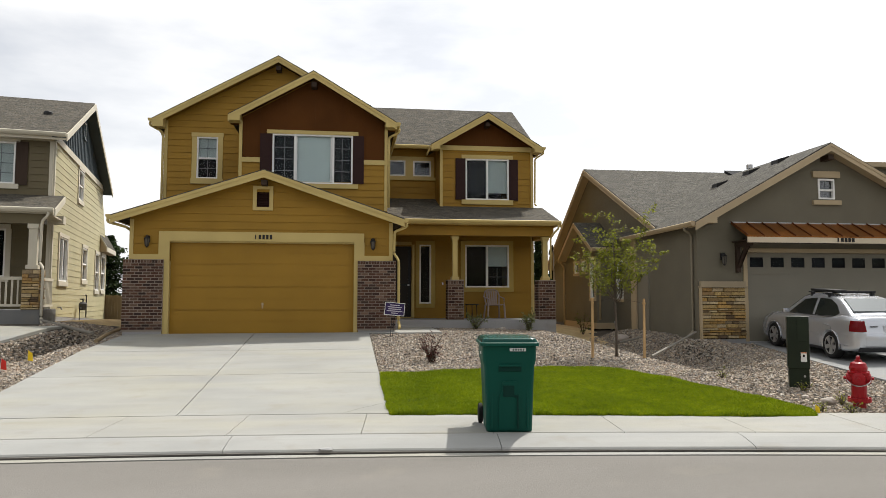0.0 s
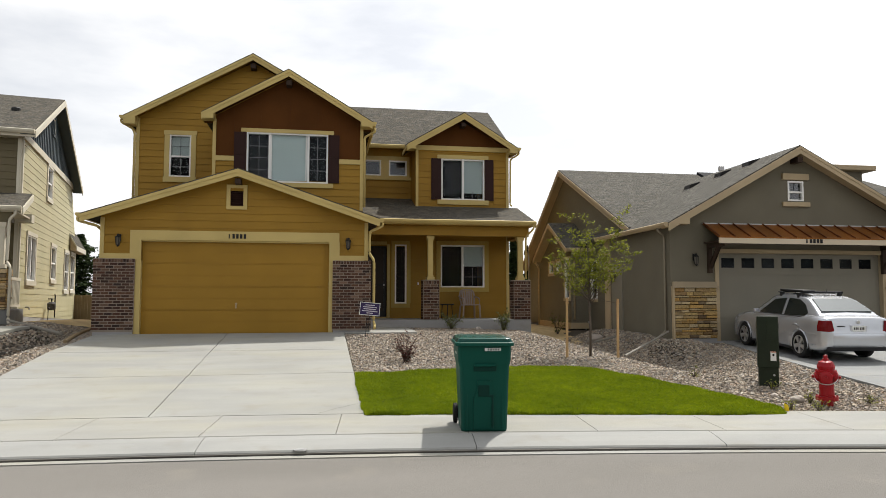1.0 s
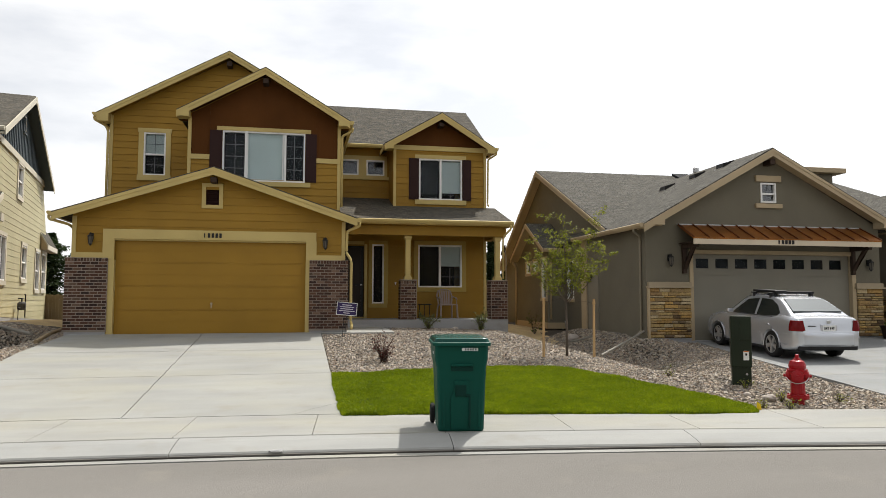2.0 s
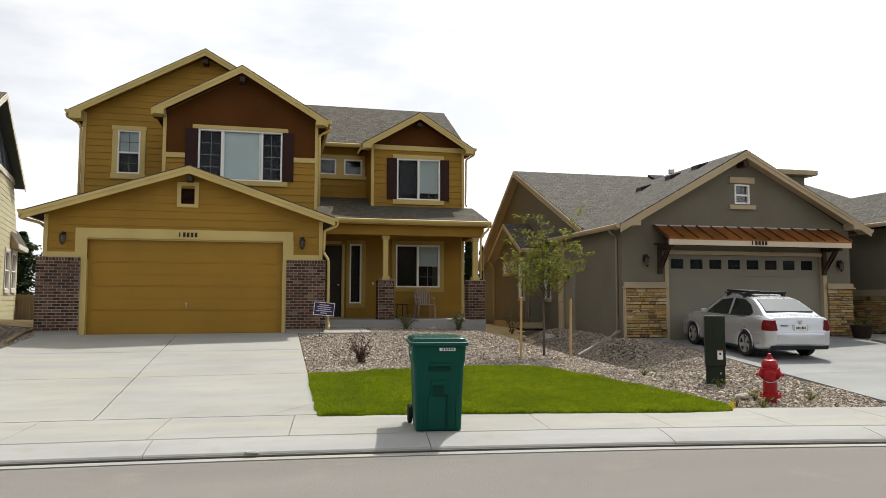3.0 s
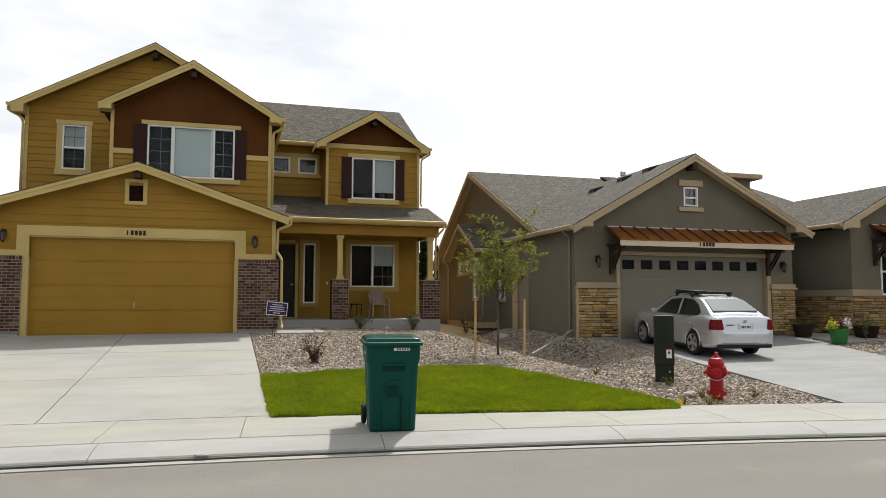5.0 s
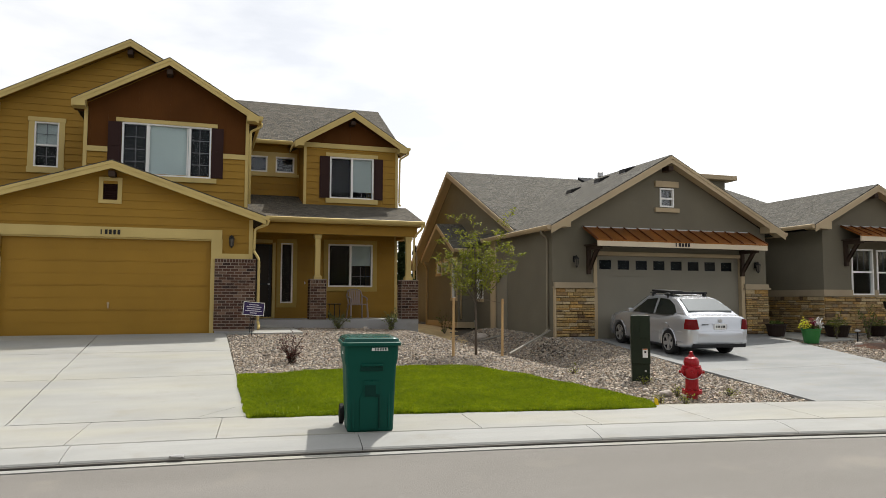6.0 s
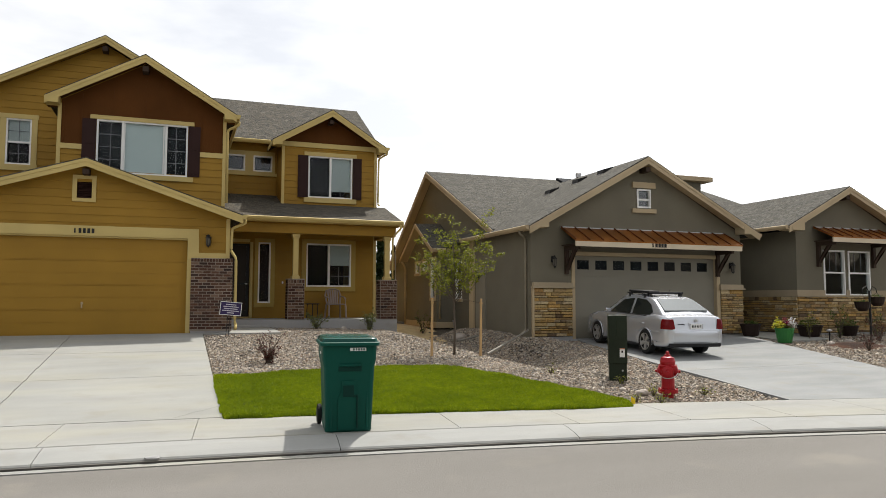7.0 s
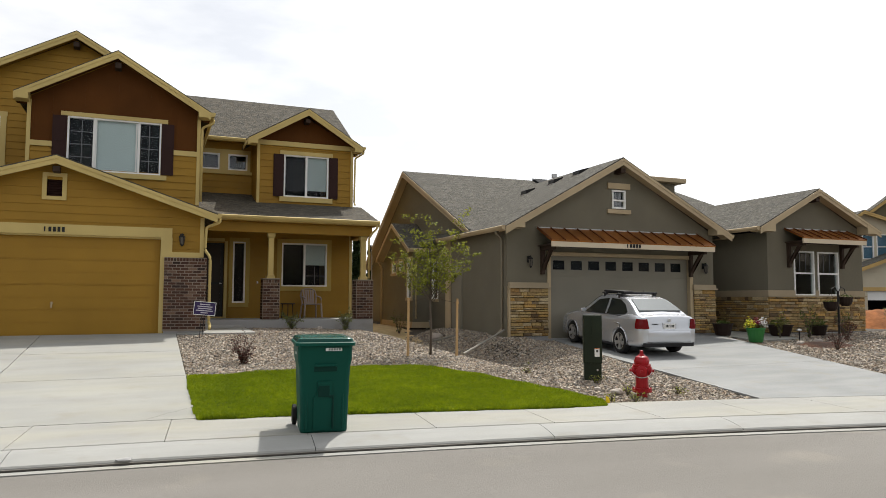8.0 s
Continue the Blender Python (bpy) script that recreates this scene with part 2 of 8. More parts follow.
def extr(bm, pts, vec):
    """A polygon pushed along a vector."""
    vec = Vector(vec)
    a = [bm.verts.new(p) for p in pts]
    b = [bm.verts.new(Vector(p) + vec) for p in pts]
    bm.faces.new(a)
    bm.faces.new(b[::-1])
    k = len(pts)
    for i in range(k):
        bm.faces.new((a[i], a[(i + 1) % k], b[(i + 1) % k], b[i]))


def tube(bm, path, r, n=8, ry=None):
    """A pipe along a line of points."""
    path = [Vector(p) for p in path]
    rings = []
    for i, p in enumerate(path):
        t = (path[min(i + 1, len(path) - 1)] - path[max(i - 1, 0)]).normalized()
        s = t.cross(Vector((0, 0, 1)))
        s = s.normalized() if s.length > 0.05 else Vector((1, 0, 0))
        u = s.cross(t).normalized()
        rr = r[i] if isinstance(r, (list, tuple)) else r
        r2 = rr if ry is None else ry
        rings.append([bm.verts.new(p + s * rr * math.cos(2 * math.pi * k / n) + u * r2 * math.sin(2 * math.pi * k / n)) for k in range(n)])
    for a, b in zip(rings, rings[1:]):
        for k in range(n):
            bm.faces.new((a[k], a[(k + 1) % n], b[(k + 1) % n], b[k]))
    bm.faces.new(rings[0][::-1])
    bm.faces.new(rings[-1])


def lathe(bm, prof, at=(0, 0, 0), n=16, m=None, cap=True):
    """A turned shape: (radius, height) pairs round an upright axis."""
    rings = []
    for r, z in prof:
        ring = []
        for k in range(n):
            p = Vector((r * math.cos(2 * math.pi * k / n), r * math.sin(2 * math.pi * k / n), z))
            ring.append(bm.verts.new((m @ p if m else p) + Vector(at)))
        rings.append(ring)
    for a, b in zip(rings, rings[1:]):
        for k in range(n):
            bm.faces.new((a[k], a[(k + 1) % n], b[(k + 1) % n], b[k]))
    if cap:
        bm.faces.new(rings[0][::-1])
        bm.faces.new(rings[-1])


def made(fn, *a, **k):
    bm = bmesh.new()
    fn(bm, *a, **k)
    return bm


# ---- walls ----
class Face:
    """A wall's plane: u runs along it, v up, d outwards."""

    def __init__(self, o, u, n):
        self.o, self.u, self.n = Vector(o), Vector(u).normalized(), Vector(n).normalized()

    def p(self, u, v, d=0.0):
        return self.o + self.u * u + Vector((0, 0, v)) + self.n * d


def clip(poly, axis, lim, keep_below):
    out = []
    for i, a in enumerate(poly):
        b = poly[(i + 1) % len(poly)]
        da, db = a[axis] - lim, b[axis] - lim
        if keep_below:
            da, db = -da, -db
        if da >= 0:
            out.append(a)
        if (da > 0 > db) or (da < 0 < db):
            s = da / (da - db)
            out.append((a[0] + (b[0] - a[0]) * s, a[1] + (b[1] - a[1]) * s))
    return out


def window_of(poly, u0, u1, v0, v1):
    for ax, lim, below in ((0, u0, False), (0, u1, True), (1, v0, False), (1, v1, True)):
        poly = clip(poly, ax, lim, below)
        if len(poly) < 3:
            return []
    us, vs = [p[0] for p in poly], [p[1] for p in poly]
    if max(us) - min(us) < 0.01 or max(vs) - min(vs) < 0.01:
        return []
    return poly


def spans(lo, hi, cuts):
    """What is left of lo..hi when the cuts are taken out."""
    out, at = [], lo
    for a, b in sorted(cuts):
        if a > at:
            out.append((at, min(a, hi)))
        at = max(at, b)
        if at >= hi:
            break
    if at < hi:
        out.append((at, hi))
    return out


def wall(parent, face, poly, holes, mat, thick=0.16, name="wall", label=""):
    """A wall with its openings cut through."""
    bm = bmesh.new()
    lo, hi = min(p[0] for p in poly), max(p[0] for p in poly)
    z0, z1 = min(p[1] for p in poly), max(p[1] for p in poly)
    edges = sorted({lo, hi, *[e for h in holes for e in h[:2] if lo < e < hi]})
    for a, b in zip(edges, edges[1:]):
        m = (a + b) / 2
        for c, d in spans(z0, z1, [(h[2], h[3]) for h in holes if h[0] < m < h[1]]):
            q = window_of(poly, a, b, c, d)
            if q:
                extr(bm, [face.p(u, v, 0) for u, v in q], face.n * -thick)
    bmesh.ops.remove_doubles(bm, verts=bm.verts[:], dist=0.0002)
    return part(name, bm, mat, parent, label)


def siding(parent, face, poly, holes, mat, course=0.2, z0=None, name="siding_board", lap=0.02):
    """Lapped boards, each one a piece of its own."""
    base = min(p[1] for p in poly) if z0 is None else z0
    top = max(p[1] for p in poly)
    lo, hi = min(p[0] for p in poly), max(p[0] for p in poly)
    k = 0
    while base + k * course < top:
        a, b = base + k * course, min(base + (k + 1) * course + 0.012, top)
        k += 1
        for c, d in spans(lo, hi, [(h[0], h[1]) for h in holes if h[2] < a + 0.02 and h[3] > b - 0.02]):
            q = window_of(poly, c, d, a, b)
            if not q:
                continue
            bm = bmesh.new()
            f = [bm.verts.new(face.p(u, v, lap + 0.006 - lap * (v - a) / (b - a))) for u, v in q]
            r = [bm.verts.new(face.p(u, v, 0.001)) for u, v in q]
            bm.faces.new(f)
            for i in range(len(q)):
                bm.faces.new((f[i], f[(i + 1) % len(q)], r[(i + 1) % len(q)], r[i]))
            part(name, bm, mat, parent)


def slab_on(face, u0, u1, v0, v1, d0, d1):
    bm = bmesh.new()
    extr(bm, [face.p(u0, v0, d0), face.p(u1, v0, d0), face.p(u1, v1, d0), face.p(u0, v1, d0)], face.n * (d1 - d0))
    return bm


def add_slab(bm, face, u0, u1, v0, v1, d0, d1):
    extr(bm, [face.p(u0, v0, d0), face.p(u1, v0, d0), face.p(u1, v1, d0), face.p(u0, v1, d0)], face.n * (d1 - d0))


def window(parent, face, u0, u1, v0, v1, cols=(0.5,), split=(), grids=(), blinds=(), frame_mat=None, casing=None, label="", glass=None):
    """A vinyl window in its opening. cols: mullions; split: rails as (column, height); grids: (column, low, high, nx,
    ny); blinds: blinds and stand-in sheets as (column, low, high, mat).
    """
    fm = frame_mat or VINYL
    bm = bmesh.new()
    w = 0.045
    add_slab(bm, face, u0, u0 + w, v0, v1, -0.09, 0.03)
    add_slab(bm, face, u1 - w, u1, v0, v1, -0.09, 0.03)
    add_slab(bm, face, u0 + w, u1 - w, v0, v0 + w, -0.09, 0.03)
    add_slab(bm, face, u0 + w, u1 - w, v1 - w, v1, -0.09, 0.03)
    win = part("window", bm, fm, parent, label or "white vinyl framed window with dark glass")
    edges = [u0 + w] + [u0 + (u1 - u0) * c for c in cols] + [u1 - w]
    for c in edges[1:-1]:
        part("mullion", slab_on(face, c - 0.03, c + 0.03, v0 + w, v1 - w, -0.08, 0.022), fm, win)
    for col, h in split:
        a, b = edges[col], edges[col + 1]
        vm = v0 + (v1 - v0) * h
        part("rail", slab_on(face, a, b, vm - 0.025, vm + 0.025, -0.08, 0.014), fm, win)
    for i in range(len(edges) - 1):
        pn = part("pane", slab_on(face, edges[i], edges[i + 1], v0 + w, v1 - w, -0.052, -0.046), glass or GLASS, win, "clear reflecting glass")
        pn.visible_shadow = False
    for col, a, b, nx, ny in grids:
        e0, e1 = edges[col], edges[col + 1]
        g0, g1 = v0 + (v1 - v0) * a, v0 + (v1 - v0) * b
        for k in range(1, nx):
            u = e0 + (e1 - e0) * k / nx
            part("muntin", slab_on(face, u - 0.009, u + 0.009, g0, g1, -0.045, -0.038), MUNTIN, win)
        for k in range(1, ny):
            v = g0 + (g1 - g0) * k / ny
            part("muntin", slab_on(face, e0, e1, v - 0.009, v + 0.009, -0.0455, -0.0375), MUNTIN, win)
    # DARK sheets stand in for unlit rooms, SKYBLUE and some pale ones for reflections.
    for col, a, b, bmx in blinds:
        e0, e1 = edges[col], edges[col + 1]
        g0, g1 = v0 + (v1 - v0) * a, v0 + (v1 - v0) * b
        bm = bmesh.new()
        k = int((g1 - g0) / 0.05)
        for i in range(k):
            z = g0 + (g1 - g0) * i / k
            extr(bm, [face.p(e0 + 0.004, z, -0.088), face.p(e1 - 0.004, z, -0.088), face.p(e1 - 0.004, z + 0.052, -0.076), face.p(e0 + 0.004, z + 0.052, -0.076)], face.n * -0.004)
        part("blind", bm, bmx, win, "slatted sheet behind the glass")
    if casing:
        cm, l, r, t, bt, ov = casing
        if l:
            part("casing", slab_on(face, u0 - l, u0, v0, v1, 0.0, 0.045), cm, win)
        if r:
            part("casing", slab_on(face, u1, u1 + r, v0, v1, 0.0, 0.045), cm, win)
        if t:
            part("head_trim", slab_on(face, u0 - ov, u1 + ov, v1, v1 + t, 0.0, 0.055), cm, win)
        if bt:
            part("sill", slab_on(face, u0 - ov, u1 + ov, v0 - bt, v0, 0.0, 0.065), cm, win)
    return win


# ---- roofs ----
def slope(parent, quad, mat, thick=0.10, name="roof_slope", label=""):
    """One roof plane; quad: eave start, eave end, ridge end, ridge start."""
    q = [Vector(p) for p in quad]
    bm = bmesh.new()
    uvl = bm.loops.layers.uv.new("UVMap")
    e = (q[1] - q[0]).normalized()
    nrm = e.cross(q[-1] - q[0]).normalized()
    up = nrm.cross(e)
    if nrm.z < 0:
        nrm = -nrm
    if up.z < 0:
        up = -up
    extr(bm, q, (0, 0, -thick))
    for f in bm.faces:
        for lp in f.loops:
            r = XF[0] @ lp.vert.co - XF[0] @ q[0]
            r0 = lp.vert.co - q[0]
            lp[uvl].uv = (r0.dot(e) + 40.0, r0.dot(up) + 10.0)
    return part(name, bm, mat, parent, label)


def along(bm, a, b, h, d, n, drop=0.0):
    """A board from a to b, h high (hanging down), d thick along n."""
    a, b, n = Vector(a) - Vector((0, 0, drop)), Vector(b) - Vector((0, 0, drop)), Vector(n)
    down = Vector((0, 0, -h))
    extr(bm, [a, b, b + down, a + down], n * d)


def gable_y(parent, xl, xr, xm, zl, zr, zm, y0, y1, shingle, trim, soffit, back=False, fascia=0.19, yl=None, yr=None, wall_y=None):
    """A gabled roof whose ridge runs along y; front at y0."""
    yl, yr = yl or y1, yr or y1
    slope(parent, [(xl, yl, zl), (xl, y0, zl), (xm, y0, zm), (xm, y1, zm)], shingle, name="roof_slope", label="grey-brown asphalt shingles")
    slope(parent, [(xr, y0, zr), (xr, yr, zr), (xm, y1, zm), (xm, y0, zm)], shingle, name="roof_slope", label="grey-brown asphalt shingles")
    # stepped rake boards, set forward of the slopes
    for xa, za in ((xl, zl), (xr, zr)):
        bm = bmesh.new()
        along(bm, (xa, y0 - 0.03, za), (xm, y0 - 0.03, zm), fascia * 0.42, 0.03, (0, 1, 0), 0.035)
        part("rake_board", bm, trim, parent)
        bm = bmesh.new()
        along(bm, (xa, y0 - 0.015, za), (xm, y0 - 0.015, zm), fascia * 0.62, 0.03, (0, 1, 0), 0.035 + fascia * 0.42)
        part("rake_board", bm, trim, parent)
        # boxed soffit under the overhang
        if wall_y:
            s = Vector((xm - xa, 0, zm - za))
            bm = bmesh.new()
            extr(bm, [(xa, y0 + 0.018, za - 0.15), (xm, y0 + 0.018, zm - 0.15), (xm, wall_y, zm - 0.15), (xa, wall_y, za - 0.15)], (0, 0, 0.04))
            part("soffit", bm, soffit, parent)


def eave_return(parent, x0, x1, z0, za, zb, y, trim):
    """The boxed end of a gable's eave: level below, following the rake above."""
    bm = bmesh.new()
    extr(bm, [(x0, y, z0), (x1, y, z0), (x1, y, zb), (x0, y, za)], (0, 0.40, 0))
    return part("eave_return", bm, trim, parent)


def gutter(parent, a, b, trim, n):
    """A gutter along an eave from a to b, outwards along n."""
    a, b, n = Vector(a), Vector(b), Vector(n)
    prof = [(0, 0), (0.10, 0.0), (0.125, -0.02), (0.11, -0.07), (0.07, -0.12), (0, -0.12)]
    bm = bmesh.new()
    extr(bm, [a + n * x + Vector((0, 0, z)) for x, z in prof], b - a)
    return part("gutter", bm, trim, parent)


def downspout(parent, pts, trim, r=0.038):
    """A pipe with softened bends."""
    out = [Vector(pts[0])]
    for a, b, c in zip(pts, pts[1:], pts[2:]):
        a, b, c = Vector(a), Vector(b), Vector(c)
        e = min(0.07, (b - a).length / 2.2, (c - b).length / 2.2)
        out += [b + (a - b).normalized() * e, b + ((a - b).normalized() + (c - b).normalized()) * e * 0.25, b + (c - b).normalized() * e]
    out.append(Vector(pts[-1]))
    return part("downspout", made(tube, out, r, 8), trim, parent, smooth=True)


BRICK_MESH = {}


def brick_mesh(w, d, h):
    key = (round(w, 3), round(d, 3), round(h, 3))
    if key not in BRICK_MESH:
        bm = box(-w / 2, w / 2, -d / 2, d / 2, -h / 2, h / 2)
        for v in bm.verts:
            if v.co.y < 0:
                v.co.x *= 0.985
                v.co.z *= 0.94
        me = bpy.data.meshes.new("brick")
        bm.to_mesh(me)
        bm.free()
        me.materials.append(BRICK)
        BRICK_MESH[key] = me
    return BRICK_MESH[key]


def bricks(parent, face, u0, u1, v0, v1, rng, length=0.203, high=0.0765, soldier=True):
    """Running bond on one face, each brick an object on shared meshes."""
    turn = Matrix((face.u, -face.n, Vector((0, 0, 1)))).transposed().to_4x4()
    inv = origin_of(parent).inverted()
    g = 0.0135
    top = v1 - (0.10 if soldier else 0)
    rows = max(1, round((top - v0) / high))
    hh = (top - v0) / rows

    def put(u, v, w, h):
        ob = new("brick", brick_mesh(w - g, 0.05, h - g))
        ob.parent, ob.matrix_parent_inverse = parent, inv
        ob.matrix_basis = XF[0] @ Matrix.Translation(face.p(u, v, 0.0 + rng.uniform(-0.004, 0.004))) @ turn
    for r in range(rows):
        at = u0 - (length / 2 if r % 2 else 0)
        while at < u1 - 0.01:
            a, b = max(at, u0), min(at + length, u1)
            if b - a > 0.04:
                put((a + b) / 2, v0 + (r + 0.5) * hh, b - a, hh)
            at += length
    if soldier:
        k = max(2, round((u1 - u0) / 0.076))
        for i in range(k):
            put(u0 + (i + 0.5) * (u1 - u0) / k, v1 - 0.05, (u1 - u0) / k, 0.10)


def ledge_stones(parent, face, u0, u1, v0, v1, rng):
    """Random ledge stone, each one of its own size and depth."""
    v = v0
    while v < v1 - 0.02:
        h = min(rng.choice((0.05, 0.062, 0.08, 0.10, 0.07)), v1 - v)
        if v1 - v - h < 0.03:
            h = v1 - v
        u = u0
        while u < u1 - 0.01:
            w = rng.uniform(0.14, 0.44)
            if u1 - u - w < 0.12:
                w = u1 - u
            d = rng.uniform(0.015, 0.055)
            g, c = 0.006, 0.012
            bm = bmesh.new()
            j = lambda: rng.uniform(-0.006, 0.006)
            back = [(u + g, v + g), (u + w - g, v + g), (u + w - g, v + h - g), (u + g, v + h - g)]
            mid = [(a + j(), b + j() * 0.5) for a, b in back]
            frt = [(u + g + c + abs(j()), v + g + c * 0.7), (u + w - g - c, v + g + c * 0.6), (u + w - g - c - abs(j()), v + h - g - c * 0.6), (u + g + c, v + h - g - c * 0.7)]
            rings = [[bm.verts.new(face.p(a, b, dd)) for a, b in ring] for ring, dd in ((back, -0.01), (mid, d), (frt, d + 0.012 + j()))]
            for a, b in zip(rings, rings[1:]):
                for i in range(4):
                    bm.faces.new((a[i], a[(i + 1) % 4], b[(i + 1) % 4], b[i]))
            bm.faces.new(rings[-1])
            part("stone", bm, STONE, parent)
            u += w
        v += h


def wall_lamp(parent, face, u, v):
    """A black carriage lantern on a wall."""
    o = face.p(u, v)
    bm = slab_on(face, u - 0.05, u + 0.05, v - 0.02, v + 0.16, 0.02, 0.045)
    lamp = part("wall_lamp", bm, BLACK, parent, "black metal carriage lantern with frosted glass")
    bm = bmesh.new()
    tube(bm, [face.p(u, v + 0.1, 0.04), face.p(u, v + 0.16, 0.09), face.p(u, v + 0.15, 0.13)], 0.012, 6)
    part("arm", bm, BLACK, lamp)
    c = face.p(u, v - 0.12, 0.13)
    part("lantern_glass", made(lathe, [(0.045, 0), (0.066, 0.19)], c, 6), LAMPGLASS, lamp)
    part("lantern_cap", made(lathe, [(0.085, 0.19), (0.07, 0.215), (0.03, 0.25), (0.012, 0.29)], c, 6), BLACK, lamp)
    part("lantern_base", made(lathe, [(0.012, -0.05), (0.03, -0.025), (0.052, 0.0)], c, 6), BLACK, lamp)
    for k in range(6):
        a = 2 * math.pi * k / 6
        part("lantern_bar", made(tube, [c + Vector((0.047 * math.cos(a), 0.047 * math.sin(a), 0)), c + Vector((0.068 * math.cos(a), 0.068 * math.sin(a), 0.19))], 0.006, 4), BLACK, lamp)
    return lamp

# ---- ground, road and pavement: arcs round one centre far behind the camera ----
CX, CY = -5.0, -62.8
R_KERB, R_JOINT, R_BACK = 71.0, 71.55, 73.05


def ease(v):
    v = min(1.0, max(0.0, v))
    return v * v * (3 - 2 * v)


def between(v, *pts):
    """A broken line through (v, value) pairs."""
    for (a, p), (b, q) in zip(pts, pts[1:]):
        if v < b:
            return p + (q - p) * min(1.0, max(0.0, (v - a) / (b - a)))
    return pts[-1][1]


def swale(x, y):
    """Depth of the two drainage hollows, one on each side of the ochre house, each behind a low crest."""
    d = 0.0
    if x > 5.9:
        crest = between(y, (12.3, 6.86), (13.9, 6.63), (14.8, 6.45), (16.0, 6.30), (17.6, 6.16), (19.6, 6.05))
        far = 9.0 + (y - 8.7) * 0.125 + 0.010 * max(0, y - 13) ** 2
        far += (8.9 - far) * ease((y - 15.5) / 2.0)
        d += 0.40 * ease((y - 12.2) / 2.4) * (1 - ease((y - 21.5) / 3.0)) * ease((x - crest) / 0.85) * (1 - ease((x - 7.5) / (far - 7.5)))
        d -= 0.12 * ease((x - 8.0) / 0.9) * ease((y - 16.2) / 1.2) * (1 - ease((x - 9.3) / 0.6)) * (1 - ease((y - 21) / 2.5))
    if x < -6.1:
        crest = between(y, (15.5, -6.36), (16.9, -6.33), (18.5, -6.21), (20.0, -6.17))
        edge = -7.95 + 0.33 * (min(max(y, 17.0), 20.0) - 18.3)
        d += 0.42 * ease((y - 14.6) / 1.7) * (1 - ease((y - 19.6) / 2.0)) * ease((crest - x) / 0.8) * (1 - ease((edge + 0.75 - x) / 0.7))
    return d


def rise(x, y):
    """Height of the land: level at the pavement, climbing to the houses."""
    s = math.hypot(x - CX, y - CY) - R_BACK
    if s <= 0:
        return 0.0
    k = 0.07 - 0.015 * min(1, max(0, (x - 3) / 5))
    pad = 0.25 * ease((-6.2 - x) / 1.8) * ease((y - 17.5) / 3) * (1 - 1.8 * ease((y - 22) / 10))
    return k * min(s, 10) + 0.01 * min(max(0, s - 10), 60) + pad - swale(x, y)


def polar(r, a):
    """a: degrees from straight ahead, to the right."""
    return CX + r * math.sin(radians(a)), CY + r * math.cos(radians(a))


def y_at(x, r):
    return CY + math.sqrt(r * r - (x - CX) ** 2)


def ground_sheet():
    rs = [1, 25, 45, 57, 57.1, 60.6, 60.8, 71.25, 71.3, 72.9, 73.0, 73.3] + [73.6 + 0.3 * i for i in range(46)] + [88, 92, 98, 108, 125, 150, 200, 300, 500, 900, 1800]
    an = [i * 0.5 for i in range(-50, 10)] + [5 + i * 0.25 for i in range(28)] + [i * 0.5 for i in range(24, 73)] + [36 + 6 * i for i in range(1, 45)] + [-46, -40, -34, -29]
    an = sorted({(a + 180) % 360 - 180 for a in an + [-3.5 + i * 0.125 for i in range(28)] + [7.5 + i * 0.125 for i in range(28)]})
    bm = bmesh.new()
    rows = []
    for r in rs:
        row = []
        for a in an:
            x, y = polar(r, a)
            if 57.05 < r < 71.28:
                z = -0.34
            elif r < 73.2:
                z = -0.14 if r > 60 else -0.05
            else:
                z = rise(x, y) - 0.055
                if r < 92:
                    z += 0.025 * noise.noise((x * 0.8, y * 0.8, 3.0))
            row.append(bm.verts.new((x, y, z)))
        rows.append(row)
    for p, q in zip(rows, rows[1:]):
        for i in range(len(an)):
            j = (i + 1) % len(an)
            bm.faces.new((p[i], p[j], q[j], q[i]))
    return part("ground", bm, SOIL, smooth=True)


tagged(ground_sheet(), "grey-brown earth and fine gravel rising to the houses", "ground", kind="structure")


def arc_sheet(r0, r1, a0, a1, z, n=120, thick=0.1, m=1):
    bm = bmesh.new()
    g = [[[bm.verts.new((*polar(r0 + (r1 - r0) * j / m, a0 + (a1 - a0) * i / n), z - (0 if k else thick))) for j in range(m + 1)] for i in range(n + 1)] for k in (0, 1)]
    for i in range(n):
        for j in range(m):
            bm.faces.new((g[1][i][j], g[1][i + 1][j], g[1][i + 1][j + 1], g[1][i][j + 1]))
    for i in range(n):
        for j in (0, m):
            bm.faces.new((g[0][i][j], g[0][i + 1][j], g[1][i + 1][j], g[1][i][j]))
    return bm


tagged(part("road", arc_sheet(60.9, 70.84, -75, 75, -0.125, 200, 0.15, 8), ASPHALT), "worn pale grey asphalt street beside the kerb", "road", kind="structure")
far_walk = tagged(part("far_pavement", arc_sheet(57.2, 60.88, -75, 75, 0.0, 150, 0.2, 2), CONCRETE_WALK), "plain concrete pavement across the street", "pavement", kind="structure")


def arc_slab(r0, r1, a0, a1, prof, mat, parent, name):
    """One slab between two angles; prof: (r, z) pairs across it, closed below."""
    bm = bmesh.new()
    g = 0.004 / 72 * 57.3
    ends = []
    for a in (a0 + g, (a0 + a1) / 2, a1 - g):
        ends.append([bm.verts.new((*polar(r, a), z)) for r, z in prof] + [bm.verts.new((*polar(prof[-1][0], a), -0.13)), bm.verts.new((*polar(prof[0][0], a), -0.13))])
    k = len(ends[0])
    for p, q in zip(ends, ends[1:]):
        for i in range(k):
            bm.faces.new((p[i], p[(i + 1) % k], q[(i + 1) % k], q[i]))
    bm.faces.new(ends[0])
    bm.faces.new(ends[-1][::-1])
    return part(name, bm, mat, parent)


